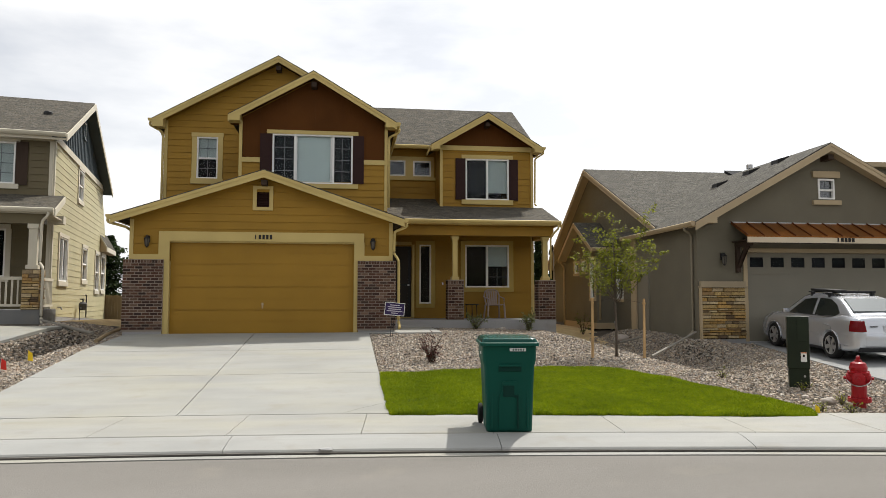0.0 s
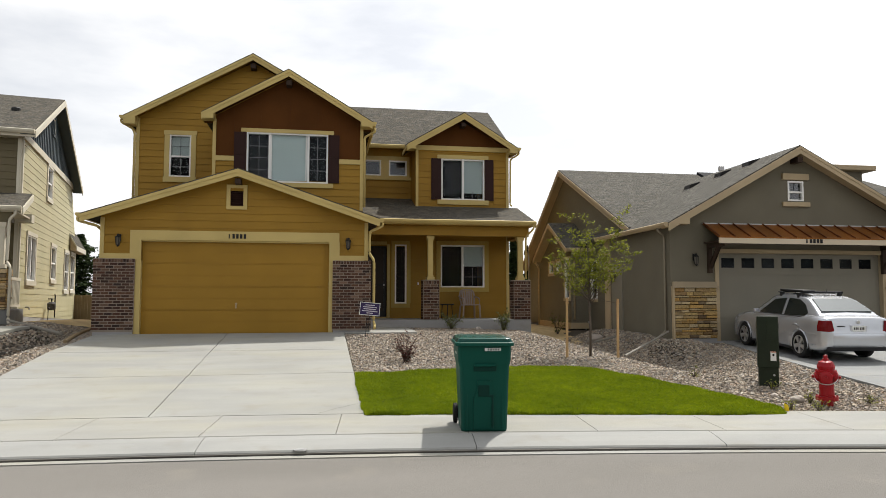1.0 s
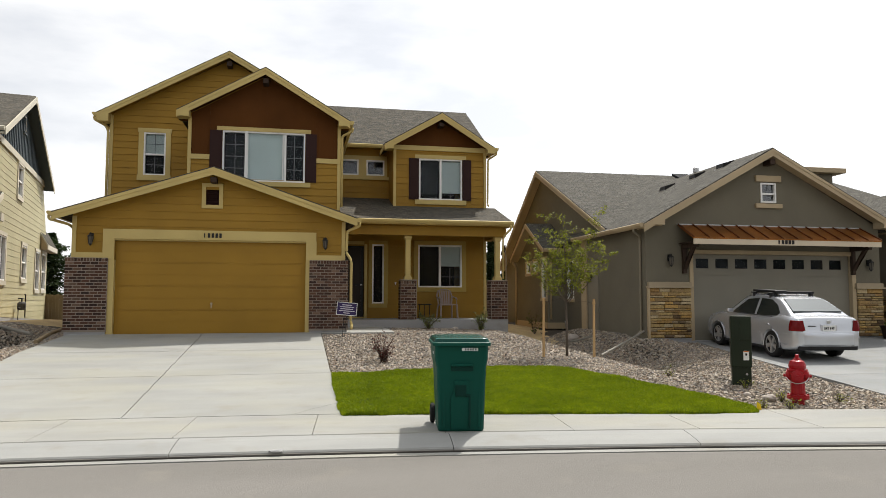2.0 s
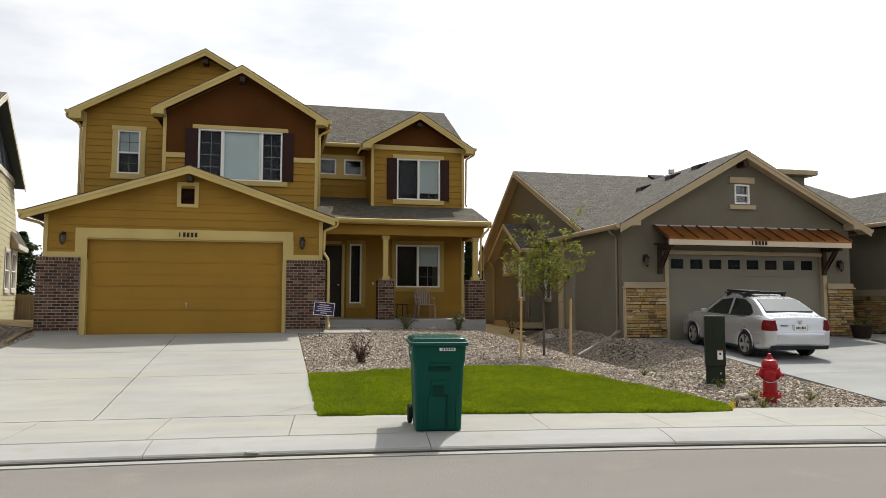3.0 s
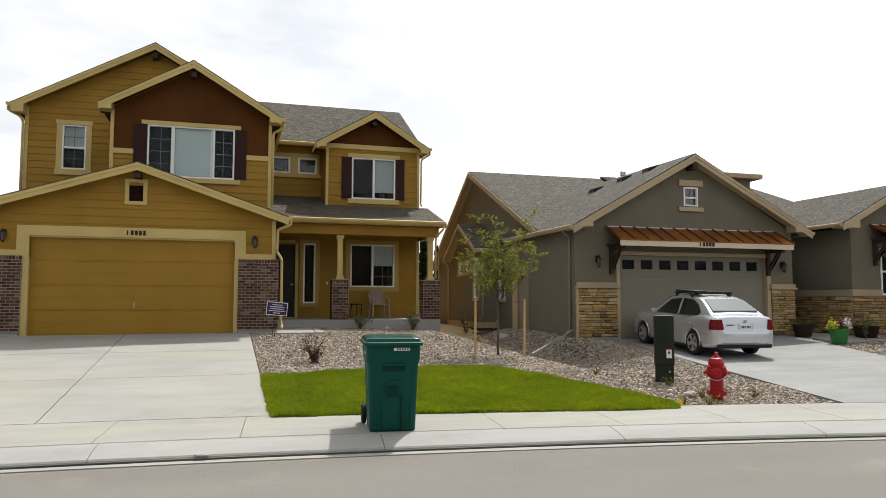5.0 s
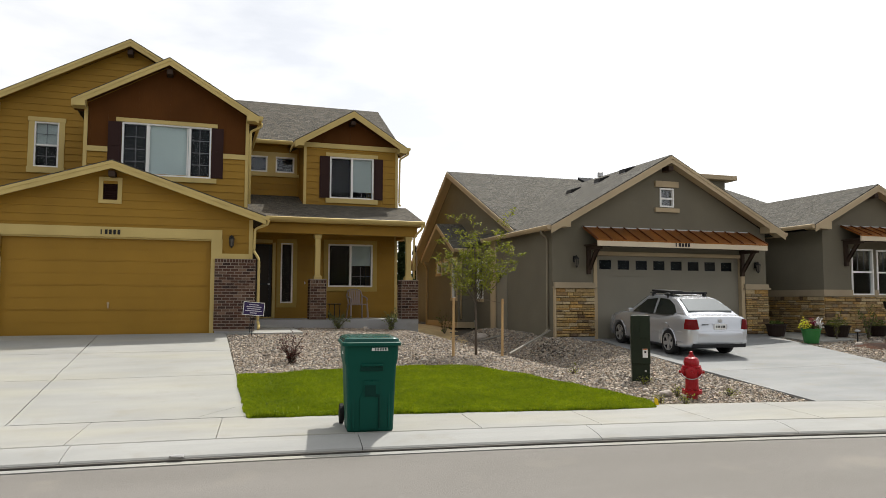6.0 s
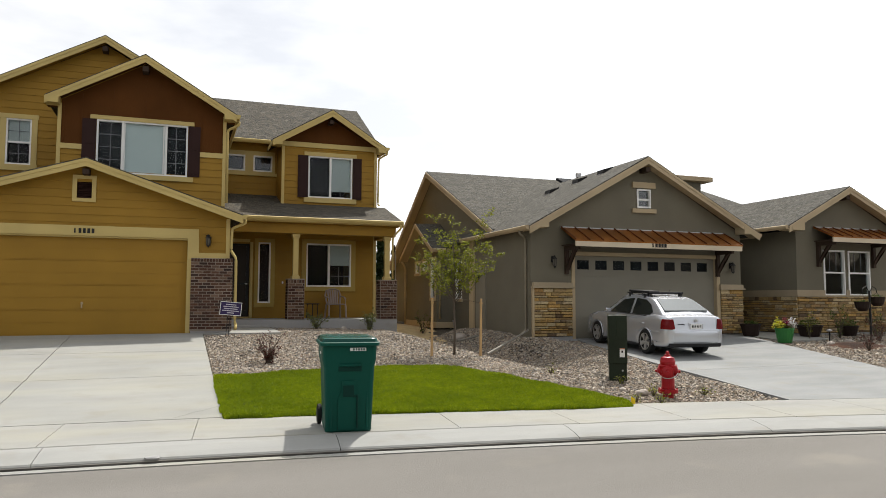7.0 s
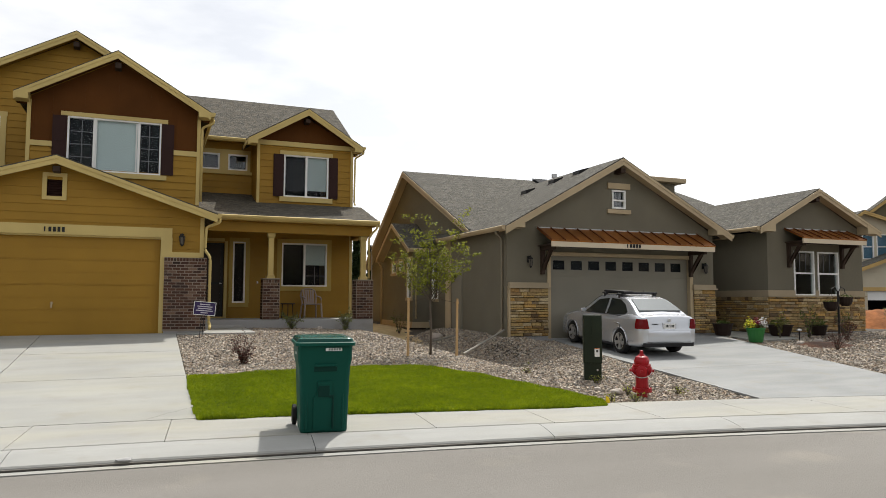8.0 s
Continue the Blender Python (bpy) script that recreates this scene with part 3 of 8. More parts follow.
# Separate face sheet, its grey toned for the kerb's shaded edge.
KERB_EDGE = paint("kerb_edge_concrete", (0.33, 0.31, 0.28), 0.9, 0.15, 20, 0.3)
pavement = tagged(part("pavement", arc_sheet(71.06, 73.0, -70, 70, -0.10, 150, 0.03), JOINT), "pale concrete pavement with a rolled kerb", "pavement", kind="structure")
kerb = tagged(part("kerb", arc_sheet(70.86, 70.985, -70, 70, -0.116, 150, 0.03), CONCRETE_WALK), "thin concrete gutter lip along the street", "kerb", kind="structure")
tagged(part("kerb_face", arc_sheet(70.999, 71.010, -70, 70, -0.094, 400, 0.04), KERB_EDGE), "grey kerb face sheet toned for its shaded edge", "kerb", kind="structure")
tagged(part("kerb_foot", arc_sheet(70.9955, 70.9985, -70, 70, -0.100, 400, 0.03), JOINT), "thin dark joint strip along the foot of the kerb", "kerb", kind="structure")
STEP = 1.245
for i in range(-24, 25):
    a = 4.138 + i * STEP
    arc_slab(R_JOINT, R_BACK, a, a + STEP, [(R_JOINT + 0.010, -0.012), (R_JOINT + 0.022, 0.0), (R_BACK - 0.012, 0.0), (R_BACK, -0.006)], CONCRETE_WALK, pavement, "pavement_slab")
KERB_CUTS = [2.96 - 2.4 * i for i in range(12, 0, -1)] + [2.96, 5.41, 7.69, 9.76] + [9.76 + 2.4 * i for i in range(1, 11)]
for a, a1 in zip(KERB_CUTS, KERB_CUTS[1:]):
    arc_slab(R_KERB, R_JOINT, a, a1, [(R_KERB + 0.012, -0.118), (R_KERB + 0.014, -0.084), (R_KERB + 0.03, -0.066), (R_KERB + 0.16, -0.042), (R_KERB + 0.36, -0.014), (R_JOINT - 0.020, -0.003), (R_JOINT - 0.010, -0.012)], CONCRETE_KERB, kerb, "kerb_slab")


def ground_slab(xl, xr, yl, yr, parent, name="slab", mat=None, lift=0.0, nx=4, ny=6, thick=0.09):
    """A cast slab that follows the land. xl, xr: functions of y (left, right edge); yl, yr: functions of x (near, far edge)."""
    bm = bmesh.new()
    top = []
    for j in range(ny + 1):
        row = []
        for i in range(nx + 1):
            fy, fx = j / ny, i / nx
            y = 0.5 * (yl(0) + yr(0))
            for _ in range(4):
                x = xl(y) + (xr(y) - xl(y)) * fx
                y = yl(x) + (yr(x) - yl(x)) * fy
            row.append(bm.verts.new((x, y, rise(x, y) + lift)))
        top.append(row)
    for j in range(ny):
        for i in range(nx):
            bm.faces.new((top[j][i], top[j][i + 1], top[j + 1][i + 1], top[j + 1][i]))
    rim = [top[0][i] for i in range(nx + 1)] + [top[j][nx] for j in range(1, ny + 1)] + [top[ny][i] for i in range(nx - 1, -1, -1)] + [top[j][0] for j in range(ny - 1, 0, -1)]
    low = [bm.verts.new(v.co - Vector((0, 0, thick))) for v in rim]
    for i in range(len(rim)):
        j = (i + 1) % len(rim)
        bm.faces.new((rim[i], low[i], low[j], rim[j]))
    return part(name, bm, mat or CONCRETE, parent)


def const(v):
    return lambda _: v


J = 0.009
drive = tagged(part("driveway", box(-5.1, 0.5, 10.5, 19.7, -0.2, -0.12), JOINT), "wide pale concrete driveway in jointed slabs", "driveway", kind="structure")
left1 = lambda y: -5.2 - 0.6 * min(1, max(0, (y - 10.2) / 6.5))
near = lambda x: y_at(x, R_BACK) + 0.008
rows1 = [near, const(13.40), const(16.55), const(19.90)]
mid1 = lambda y: -2.28 - 0.022 * (y - 10.3) + 0.022 * noise.noise((y * 2.1, 0.0, 5.0))
for a, b in zip(rows1, rows1[1:]):
    for xl, xr in ((left1, mid1), (mid1, const(0.58))):
        ground_slab(lambda y, f=xl: f(y) + J, lambda y, f=xr: f(y) - J, lambda x, f=a: f(x) + J, lambda x, f=b: f(x) - J, drive, ny=22)
# the path from the driveway to the porch steps
path = tagged(ground_slab(const(0.595), const(2.55), const(19.62), const(20.52), None, "garden_path", lift=0.01), "concrete path from the driveway to the porch steps", "path", kind="structure")

tagged(ground_slab(const(1.36), const(2.55), const(20.53), const(22.4), None, "garden_path", lift=0.01), "concrete path at the foot of the porch steps", "path", kind="structure")
drive2 = tagged(part("driveway", box(10.5, 14, 9.2, 17, -0.2, -0.12), JOINT), "pale concrete driveway with a parked car", "driveway", kind="structure")
left2 = lambda y: 9.05 + (y - 8.7) * 0.125 + 0.010 * max(0, y - 13) ** 2
right2 = lambda y: 13.5 + (y - 10.0) * 0.335
rows2 = [near, const(11.9), const(14.9), const(17.50)]
for a, b in zip(rows2, rows2[1:]):
    ground_slab(left2, right2, lambda x, f=a: f(x) + 0.004, lambda x, f=b: f(x) - 0.004, drive2, mat=CONCRETE_GREY, nx=8)
tagged(ground_slab(const(15.9), const(17.6), const(15.6), const(20.5), None, "garden_path", lift=0.008), "concrete path beside the garage to the entry", "path", kind="structure")
front_walk = tagged(ground_slab(const(-13.5), lambda y: -8.05 + 0.33 * (y - 18.3), lambda x: 18.15 + 0.22 * (x + 8), lambda x: 20.0 + 0.2 * (x + 8), None, "garden_path", lift=0.012), "pale concrete path in front of the porch", "path", kind="structure")

# a hairline crack across the driveway's corner, and a broken chip on the kerb
bm = bmesh.new()
line = [(-0.04, 10.15, 0.006), (0.08, 10.27, 0.007), (0.20, 10.42, 0.006), (0.33, 10.52, 0.007), (0.45, 10.65, 0.006), (0.57, 10.745, 0.005)]
lo = [bm.verts.new((x, y - w, rise(x, y) + 0.0025)) for x, y, w in line]
hi = [bm.verts.new((x, y + w, rise(x, y) + 0.0025)) for x, y, w in line]
for i in range(len(line) - 1):
    bm.faces.new((lo[i], lo[i + 1], hi[i + 1], hi[i]))
tagged(part("crack", bm, JOINT), "hairline crack across a driveway slab", "crack", kind="structure")
bm = bmesh.new()
bmesh.ops.create_icosphere(bm, subdivisions=2, radius=1.0)
for v in bm.verts:
    v.co *= 1 + 0.35 * noise.noise(v.co * 1.7)
    v.co = Vector((v.co.x * 0.085 - 0.22, v.co.y * 0.045 + y_at(-0.22, R_KERB) + 0.02, v.co.z * 0.02 - 0.066))
tagged(part("kerb_chip", bm, FOUND), "broken chip of concrete on the kerb", "rubble")

# ---- the ochre house ----
rng = random.Random(11)
house = thing("house", (0.0, 25.0, 0.7), "two-storey ochre lap-sided house with rust-brown gables and brick piers", "house")
GY, BY, MY, DY, RY = 19.92, 21.20, 23.40, 22.50, 23.70   # garage, bay, main, dormer and recess fronts
FZ = 0.66                                                # garage floor


def front(y):
    return Face((0, y, 0), (1, 0, 0), (0, -1, 0))


def line_poly(x0, x1, z0, xm, zm, k):
    """A gabled wall from x0 to x1 under slopes of pitch k that meet at (xm, zm)."""
    return [(x0, z0), (x1, z0), (x1, zm - k * (x1 - xm)), (xm, zm), (x0, zm - k * (xm - x0))]


# garage
g = front(GY)
gpoly = line_poly(-5.77, 1.21, 0.55, -2.28, 4.93, 0.331)
gholes = [(-4.74, 0.15, 0.0, 3.15), (-2.50, -2.16, 4.09, 4.58)]
gwall = wall(house, g, gpoly, gholes, OCHRE, label="ochre painted lap siding")
siding(gwall, g, line_poly(-5.70, 1.14, 2.66, -2.28, 4.93, 0.331), [(-5.02, 0.43, 0, 3.41), (-2.60, -2.06, 3.99, 4.68)], OCHRE, 0.205)
for x in (-5.77, 1.11):
    part("corner_board", slab_on(g, x, x + 0.10, 2.66, 3.72 if x < 0 else 3.70, 0.0, 0.04), STRAW, house)
for a, b in ((-5.67, -5.02), (0.43, 1.11)):
    part("belt_board", slab_on(g, a, b, 2.64, 2.78, 0.0, 0.06), STRAW, house)
part("side_wall", box(-5.77, -5.61, GY + 0.16, 28, 0.5, 3.8), OCHRE, house)
part("side_wall", box(1.05, 1.21, GY + 0.16, 25.2, 0.5, 3.75), OCHRE, house)
gdoor = part("garage_door", slab_on(g, -4.74, 0.15, FZ, 3.15, -0.16, -0.125), OCHRE_DOOR, house, "ochre sectional garage door with flush panels")
for i in range(4):
    a = FZ + 0.005 + i * 0.6215
    bm = bmesh.new()
    v0, v1 = a, a + 0.6215 - 0.008
    add_slab(bm, g, -4.732, 0.142, v0, v1, -0.125, -0.115)
    part("door_panel", bm, OCHRE_DOOR, gdoor)
    for k in range(2):
        c0 = v0 + 0.03 + k * 0.29
        part("raised_panel", slab_on(g, -4.62, 0.03, c0, c0 + 0.265, -0.1149, -0.1085), OCHRE_DOOR, gdoor)
hb = bmesh.new()
lathe(hb, [(0.034, 0), (0.030, 0.012), (0.014, 0.018)], g.p(-2.31, 1.46, -0.105), 12, Matrix.Rotation(radians(90), 3, "X"))
bx(hb, -2.325, -2.295, GY + 0.07, GY + 0.10, 1.34, 1.44)
part("door_handle", hb, TAN, gdoor, "pale twist handle")
part("door_header", slab_on(g, -5.02, 0.42, 3.15, 3.40, 0.0, 0.055), STRAW, house, "straw painted head board")
for a, b in ((-5.02, -4.74), (0.15, 0.43)):
    part("door_jamb", slab_on(g, a, b, 2.60, 3.15, 0.0, 0.055), STRAW, house)
for a, b in ((-4.88, -4.735), (0.145, 0.25)):
    part("door_jamb", slab_on(g, a, b, FZ - 0.02, 2.60, -0.16, 0.04), STRAW, house)
part("door_head_stop", slab_on(g, -4.74, 0.15, 3.11, 3.15, -0.11, 0.0), STRAW, house)
sill = part("garage_sill", box(-5.77, 1.21, GY - 0.02, GY + 0.5, 0.4, FZ - 0.003), FOUND, house)
# the house number stays plain bars
for i in range(5):
    x = -2.52 + i * 0.098
    part("number_bar", box(x, x + (0.03 if i == 0 else 0.062), GY - 0.068, GY - 0.057, 3.21, 3.33), BLACK, house, "dark metal bar on the head board")
vent = part("gable_vent", slab_on(g, -2.50, -2.16, 4.09, 4.58, -0.1, -0.06), MAROON, house, "maroon louvred gable vent in a straw frame")
for k in range(8):
    z = 4.10 + k * 0.06
    bm = bmesh.new()
    extr(bm, [g.p(-2.49, z, 0.01), g.p(-2.17, z, 0.01), g.p(-2.17, z + 0.055, -0.05), g.p(-2.49, z + 0.055, -0.05)], (0, 0, 0.008))
    part("louvre", bm, MAROON, vent)
for a, b, c, d in ((-2.60, -2.50, 4.00, 4.67), (-2.16, -2.06, 4.00, 4.67), (-2.50, -2.16, 4.58, 4.67), (-2.50, -2.16, 4.00, 4.09)):
    part("vent_frame", slab_on(g, a, b, c, d, 0.0, 0.05), STRAW, vent)
wall_lamp(house, g, -5.30, 3.12)
wall_lamp(house, g, 0.66, 3.10)
# brick piers of the garage
for x0, x1 in ((-5.90, -4.87), (0.24, 1.30)):
    pier = part("brick_pier", box(x0 + 0.006, x1 - 0.006, GY - 0.094, GY + 0.3, 0.74, 2.62), MORTAR, house, "dark mixed brick pier with a rowlock cap")
    bricks(pier, Face((0, GY - 0.075, 0), (1, 0, 0), (0, -1, 0)), x0, x1, 0.78, 2.64, rng)
    part("foundation", box(x0 + 0.03, x1 - 0.03, GY - 0.07, GY + 0.3, 0.35, 0.78), FOUND, house)
    part("pier_cap", box(x0 + 0.005, x1 - 0.005, GY - 0.097, GY + 0.0, 2.622, 2.645), MORTAR, house)
# garage roof
gable_y(house, -6.17, 1.51, -2.28, 3.79, 3.80, 5.08, GY - 0.40, MY, SHINGLE, STRAW, OCHRE, wall_y=GY)
gutter(house, (-6.17, GY - 0.38, 3.80), (-6.17, MY, 3.80), STRAW, (-1, 0, 0))
gutter(house, (1.51, GY - 0.38, 3.80), (1.51, 20.5, 3.80), STRAW, (1, 0, 0))
part("rafter_tail", box(-2.36, -2.20, GY - 0.34, GY, 4.66, 4.80, bevel=0.01), DARKWOOD, house, "dark timber block under the gable")
downspout(house, [(-6.24, GY - 0.33, 3.69), (-6.24, GY - 0.33, 3.60), (-5.85, GY - 0.06, 3.50), (-5.85, GY + 0.3, 3.45)], STRAW)
downspout(house, [(1.58, GY - 0.30, 3.68), (1.58, GY - 0.30, 3.58), (1.26, GY - 0.07, 3.46), (1.24, GY - 0.07, 2.85), (1.37, GY - 0.14, 2.66), (1.37, GY - 0.14, 0.98), (1.40, GY - 0.16, 0.86), (1.38, GY - 0.30, 0.80)], STRAW)
# bay with the rust-brown gable
b = front(BY)
bpoly = line_poly(-3.19, 1.12, 3.9, -1.05, 8.10, 0.575)
bhole = [(-2.24, 0.09, 4.97, 6.43)]
bwall = wall(house, b, bpoly, bhole, OCHRE, label="ochre lap siding below, rust-brown boards above")
siding(bwall, b, [(-3.1, 4.2), (1.03, 4.2), (1.03, 5.58), (-3.1, 5.58)], [(-2.59, 0.42, 4.86, 6.6)], OCHRE, 0.205)
bpan = wall(bwall, Face((0, BY - 0.001, 0), (1, 0, 0), (0, -1, 0)), line_poly(-3.11, 1.04, 5.70, -1.05, 8.08, 0.575), [(-2.59, 0.42, 4.9, 6.52)], RUST, 0.0005, "gable_panel", "rust-brown vertical panel boards")
for i, x in enumerate((-3.06, -2.62, -1.86, -1.04, -0.22, 0.44, 0.96)):
    z1 = 8.06 - 0.575 * abs(x + 1.05)
    z0 = 6.53 if -2.59 < x < 0.42 else 5.72
    part("batten", slab_on(b, x - 0.025, x + 0.025, z0, z1, 0.0, 0.014), RUST, bwall)
for x0, x1 in ((-3.11, -2.59), (0.42, 1.03)):
    part("belt_board", slab_on(b, x0, x1, 5.57, 5.71, 0.0, 0.05), STRAW, house)
for x in (-3.19, 1.03):
    part("corner_board", slab_on(b, x, x + 0.09, 4.2, 6.78, 0.0, 0.045), STRAW, house)
part("side_wall", box(-3.19, -3.03, BY + 0.16, MY, 3.9, 6.9), OCHRE, house)
part("side_wall", box(0.96, 1.12, BY + 0.16, 26.0, 3.9, 6.8), OCHRE, house)
# The side panes' dark sheets stand in for the unlit room.
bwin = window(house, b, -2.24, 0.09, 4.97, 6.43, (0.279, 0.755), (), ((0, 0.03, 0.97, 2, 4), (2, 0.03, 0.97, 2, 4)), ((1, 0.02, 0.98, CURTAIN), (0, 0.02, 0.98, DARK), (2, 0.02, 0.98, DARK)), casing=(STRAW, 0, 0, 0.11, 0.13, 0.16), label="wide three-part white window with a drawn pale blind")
for x in (-1.545, -0.545):
    part("inner_sash", slab_on(b, x - 0.018, x + 0.018, 5.02, 6.38, -0.045, -0.02), VINYL, bwin)
for x0, x1 in ((-2.59, -2.41), (0.26, 0.42)):
    part("panel_strip", slab_on(b, x0, x1, 6.42, 6.535, 0.0, 0.012), RUST, house)
for x0, x1 in ((-2.59, -2.25), (0.10, 0.42)):
    sh = part("shutter", slab_on(b, x0, x1, 4.99, 6.42, 0.028, 0.05), MAROON, house, "dark maroon panel shutter")
    for k in range(2):
        part("shutter_panel", slab_on(b, x0 + 0.05, x1 - 0.05, 5.06 + k * 0.69, 5.66 + k * 0.69, 0.05, 0.062), MAROON, sh)
gable_y(house, -3.46, 1.37, -1.06, 6.89, 6.80, 8.25, BY - 0.40, 26.5, SHINGLE, STRAW, RUST, wall_y=BY, yl=MY + 0.3, yr=25.9)
part("rafter_tail", box(-1.13, -0.97, BY - 0.34, BY, 7.78, 7.93, bevel=0.01), DARKWOOD, house, "dark timber block under the gable")
eave_return(house, -3.46, -3.13, 6.70, 6.84, 7.00, BY - 0.425, STRAW)
eave_return(house, 1.04, 1.37, 6.63, 6.92, 6.74, BY - 0.425, STRAW)
for x0, x1, z in ((-3.46, -3.13, 6.70), (1.04, 1.37, 6.63)):
    part("eave_soffit", box(x0, x1 if x0 < 0 else 1.36, BY - 0.02, BY + 0.2, z, z + 0.03), RUST, house)
gutter(house, (1.37, BY - 0.38, 6.79), (1.37, 25.4, 6.79), STRAW, (1, 0, 0))
downspout(house, [(1.45, BY - 0.25, 6.62), (1.45, BY - 0.25, 6.52), (1.16, BY - 0.05, 6.40), (1.16, BY - 0.05, 4.30)], STRAW)
# main front behind the garage
m = front(MY)
mpoly = line_poly(-5.82, 1.2, 3.6, -2.30, 9.22, 0.557)
mhole = [(-4.82, -4.17, 5.42, 6.76)]
mwall = wall(house, m, mpoly, mhole, OCHRE, label="ochre painted lap siding")
siding(mwall, m, line_poly(-5.72, 1.1, 4.2, -2.30, 9.22, 0.557), [(-4.98, -4.02, 5.25, 6.90)], OCHRE, 0.205)
part("corner_board", slab_on(m, -5.82, -5.72, 4.0, 7.25, 0.0, 0.045), STRAW, house)
window(house, m, -4.82, -4.17, 5.42, 6.76, (), ((0, 0.49),), ((0, 0.5, 0.97, 2, 2), (0, 0.03, 0.47, 2, 2)), ((0, 0.5, 0.98, BLIND),), casing=(STRAW, 0.15, 0.15, 0.13, 0.17, 0.17), label="white double-hung window in a straw casing")
part("side_wall", box(-5.82, -5.66, MY + 0.16, 32, 0.5, 7.3), OCHRE, house)
part("back_wall", box(-5.82, 5.9, 32, 32.16, 0.5, 7.3), OCHRE, house)
gable_y(house, -6.13, 1.55, -2.29, 7.24, 7.24, 9.40, MY - 0.40, 32.4, SHINGLE, STRAW, OCHRE, wall_y=MY, yr=32.4)
part("rafter_tail", box(-2.37, -2.21, MY - 0.34, MY, 8.93, 9.08, bevel=0.01), DARKWOOD, house, "dark timber block under the gable")
eave_return(house, -6.10, -5.78, 6.97, 7.18, 7.36, MY - 0.425, STRAW)
gutter(house, (-6.13, MY - 0.38, 7.24), (-6.13, 32, 7.24), STRAW, (-1, 0, 0))
downspout(house, [(-6.20, MY - 0.3, 7.12), (-6.20, MY - 0.3, 7.03), (-5.92, MY - 0.09, 6.90), (-5.85, MY - 0.085, 6.76), (-5.85, MY - 0.085, 4.2)], STRAW)
# Inner floor and walls are near-black so that the rooms look unlit.
part("upper_floor", box(-5.66, 5.74, 25.2, 31.9, 3.7, 3.85), DARK, house)
part("inner_wall", box(-5.6, 5.7, 26.4, 26.5, 0.7, 7.2), DARK, house)
part("inner_wall", box(-3.0, 0.95, 25.0, 25.06, 3.9, 6.8), DARK, house)
# right wing: recess, dormer and long roof, all of it and the porch set back from the garage
WING = Matrix.Translation(Vector(EYE) * -0.09) @ Matrix.Scale(1.09, 4)
XF[0] = WING
r = front(RY)
rholes = [(1.29, 1.85, 5.70, 6.22), (2.11, 2.71, 5.70, 6.22)]
rwall = wall(house, r, [(1.12, 3.8), (2.86, 3.8), (2.86, 6.62), (1.12, 6.62)], rholes, OCHRE, label="ochre lap siding in a recess")
siding(rwall, r, [(1.13, 4.3), (2.86, 4.3), (2.86, 5.56), (1.13, 5.56)], [], OCHRE, 0.205)
part("casing_panel", slab_on(r, 1.12, 2.86, 5.56, 5.66, 0.0, 0.055), STRAW, house)
pan = wall(house, Face((0, RY - 0.03, 0), (1, 0, 0), (0, -1, 0)), [(1.13, 5.66), (2.80, 5.66), (2.80, 6.36), (1.13, 6.36)], rholes, STRAW, 0.03, "casing_panel", "straw panel round two small windows")
# Dark sheets fill these panes in place of an unlit room.
for h in rholes:
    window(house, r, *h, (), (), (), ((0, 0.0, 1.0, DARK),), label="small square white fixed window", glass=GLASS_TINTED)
d = front(DY)
dpoly = line_poly(2.86, 5.90, 3.6, 4.36, 7.36, 0.587)
dhole = [(3.69, 5.10, 4.77, 6.10)]
dwall = wall(house, d, dpoly, dhole, OCHRE, label="ochre lap siding under a rust-brown gable")
siding(dwall, d, [(2.95, 4.45), (5.82, 4.45), (5.82, 6.37), (2.95, 6.37)], [(3.36, 5.40, 4.6, 6.24)], OCHRE, 0.205)
wall(dwall, Face((0, DY - 0.004, 0), (1, 0, 0), (0, -1, 0)), line_poly(2.95, 5.82, 6.50, 4.36, 7.36, 0.575), [], RUST, 0.004, "gable_panel", "rust-brown vertical panel boards")
for x in (3.50, 4.36, 5.22):
    part("batten", slab_on(d, x - 0.025, x + 0.025, 6.50, 7.30 - 0.575 * abs(x - 4.36), 0.0, 0.018), RUST, dwall)
part("belt_board", slab_on(d, 2.86, 5.90, 6.36, 6.51, 0.0, 0.055), STRAW, house)
for x in (2.86, 5.82):
    part("corner_board", slab_on(d, x, x + 0.085, 4.45, 6.36, 0.0, 0.045), STRAW, house)
# The left pane's dark sheet stands for the unlit room; the right has a blind.
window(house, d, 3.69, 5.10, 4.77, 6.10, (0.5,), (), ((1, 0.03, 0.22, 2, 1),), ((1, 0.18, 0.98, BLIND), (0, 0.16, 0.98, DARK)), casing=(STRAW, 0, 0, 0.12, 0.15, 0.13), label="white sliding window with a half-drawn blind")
for x0, x1 in ((3.36, 3.68), (5.11, 5.40)):
    sh = part("shutter", slab_on(d, x0, x1, 4.77, 6.10, 0.028, 0.05), MAROON, house, "dark maroon panel shutter")
    for k in range(2):
        part("shutter_panel", slab_on(d, x0 + 0.05, x1 - 0.05, 4.83 + k * 0.64, 5.40 + k * 0.64, 0.05, 0.062), MAROON, sh)
gable_y(house, 2.54, 6.12, 4.37, 6.48, 6.47, 7.55, DY - 0.40, 26.3, SHINGLE, STRAW, RUST, wall_y=DY, yl=RY, yr=RY)
eave_return(house, 2.54, 2.82, 6.31, 6.42, 6.56, DY - 0.425, STRAW)
eave_return(house, 5.86, 6.12, 6.28, 6.52, 6.41, DY - 0.425, STRAW)
gutter(house, (6.12, DY - 0.38, 6.47), (6.12, RY - 0.4, 6.47), STRAW, (1, 0, 0))
part("rafter_tail", box(4.29, 4.43, DY - 0.34, DY, 7.10, 7.22, bevel=0.01), DARKWOOD, house, "dark timber block under the gable")
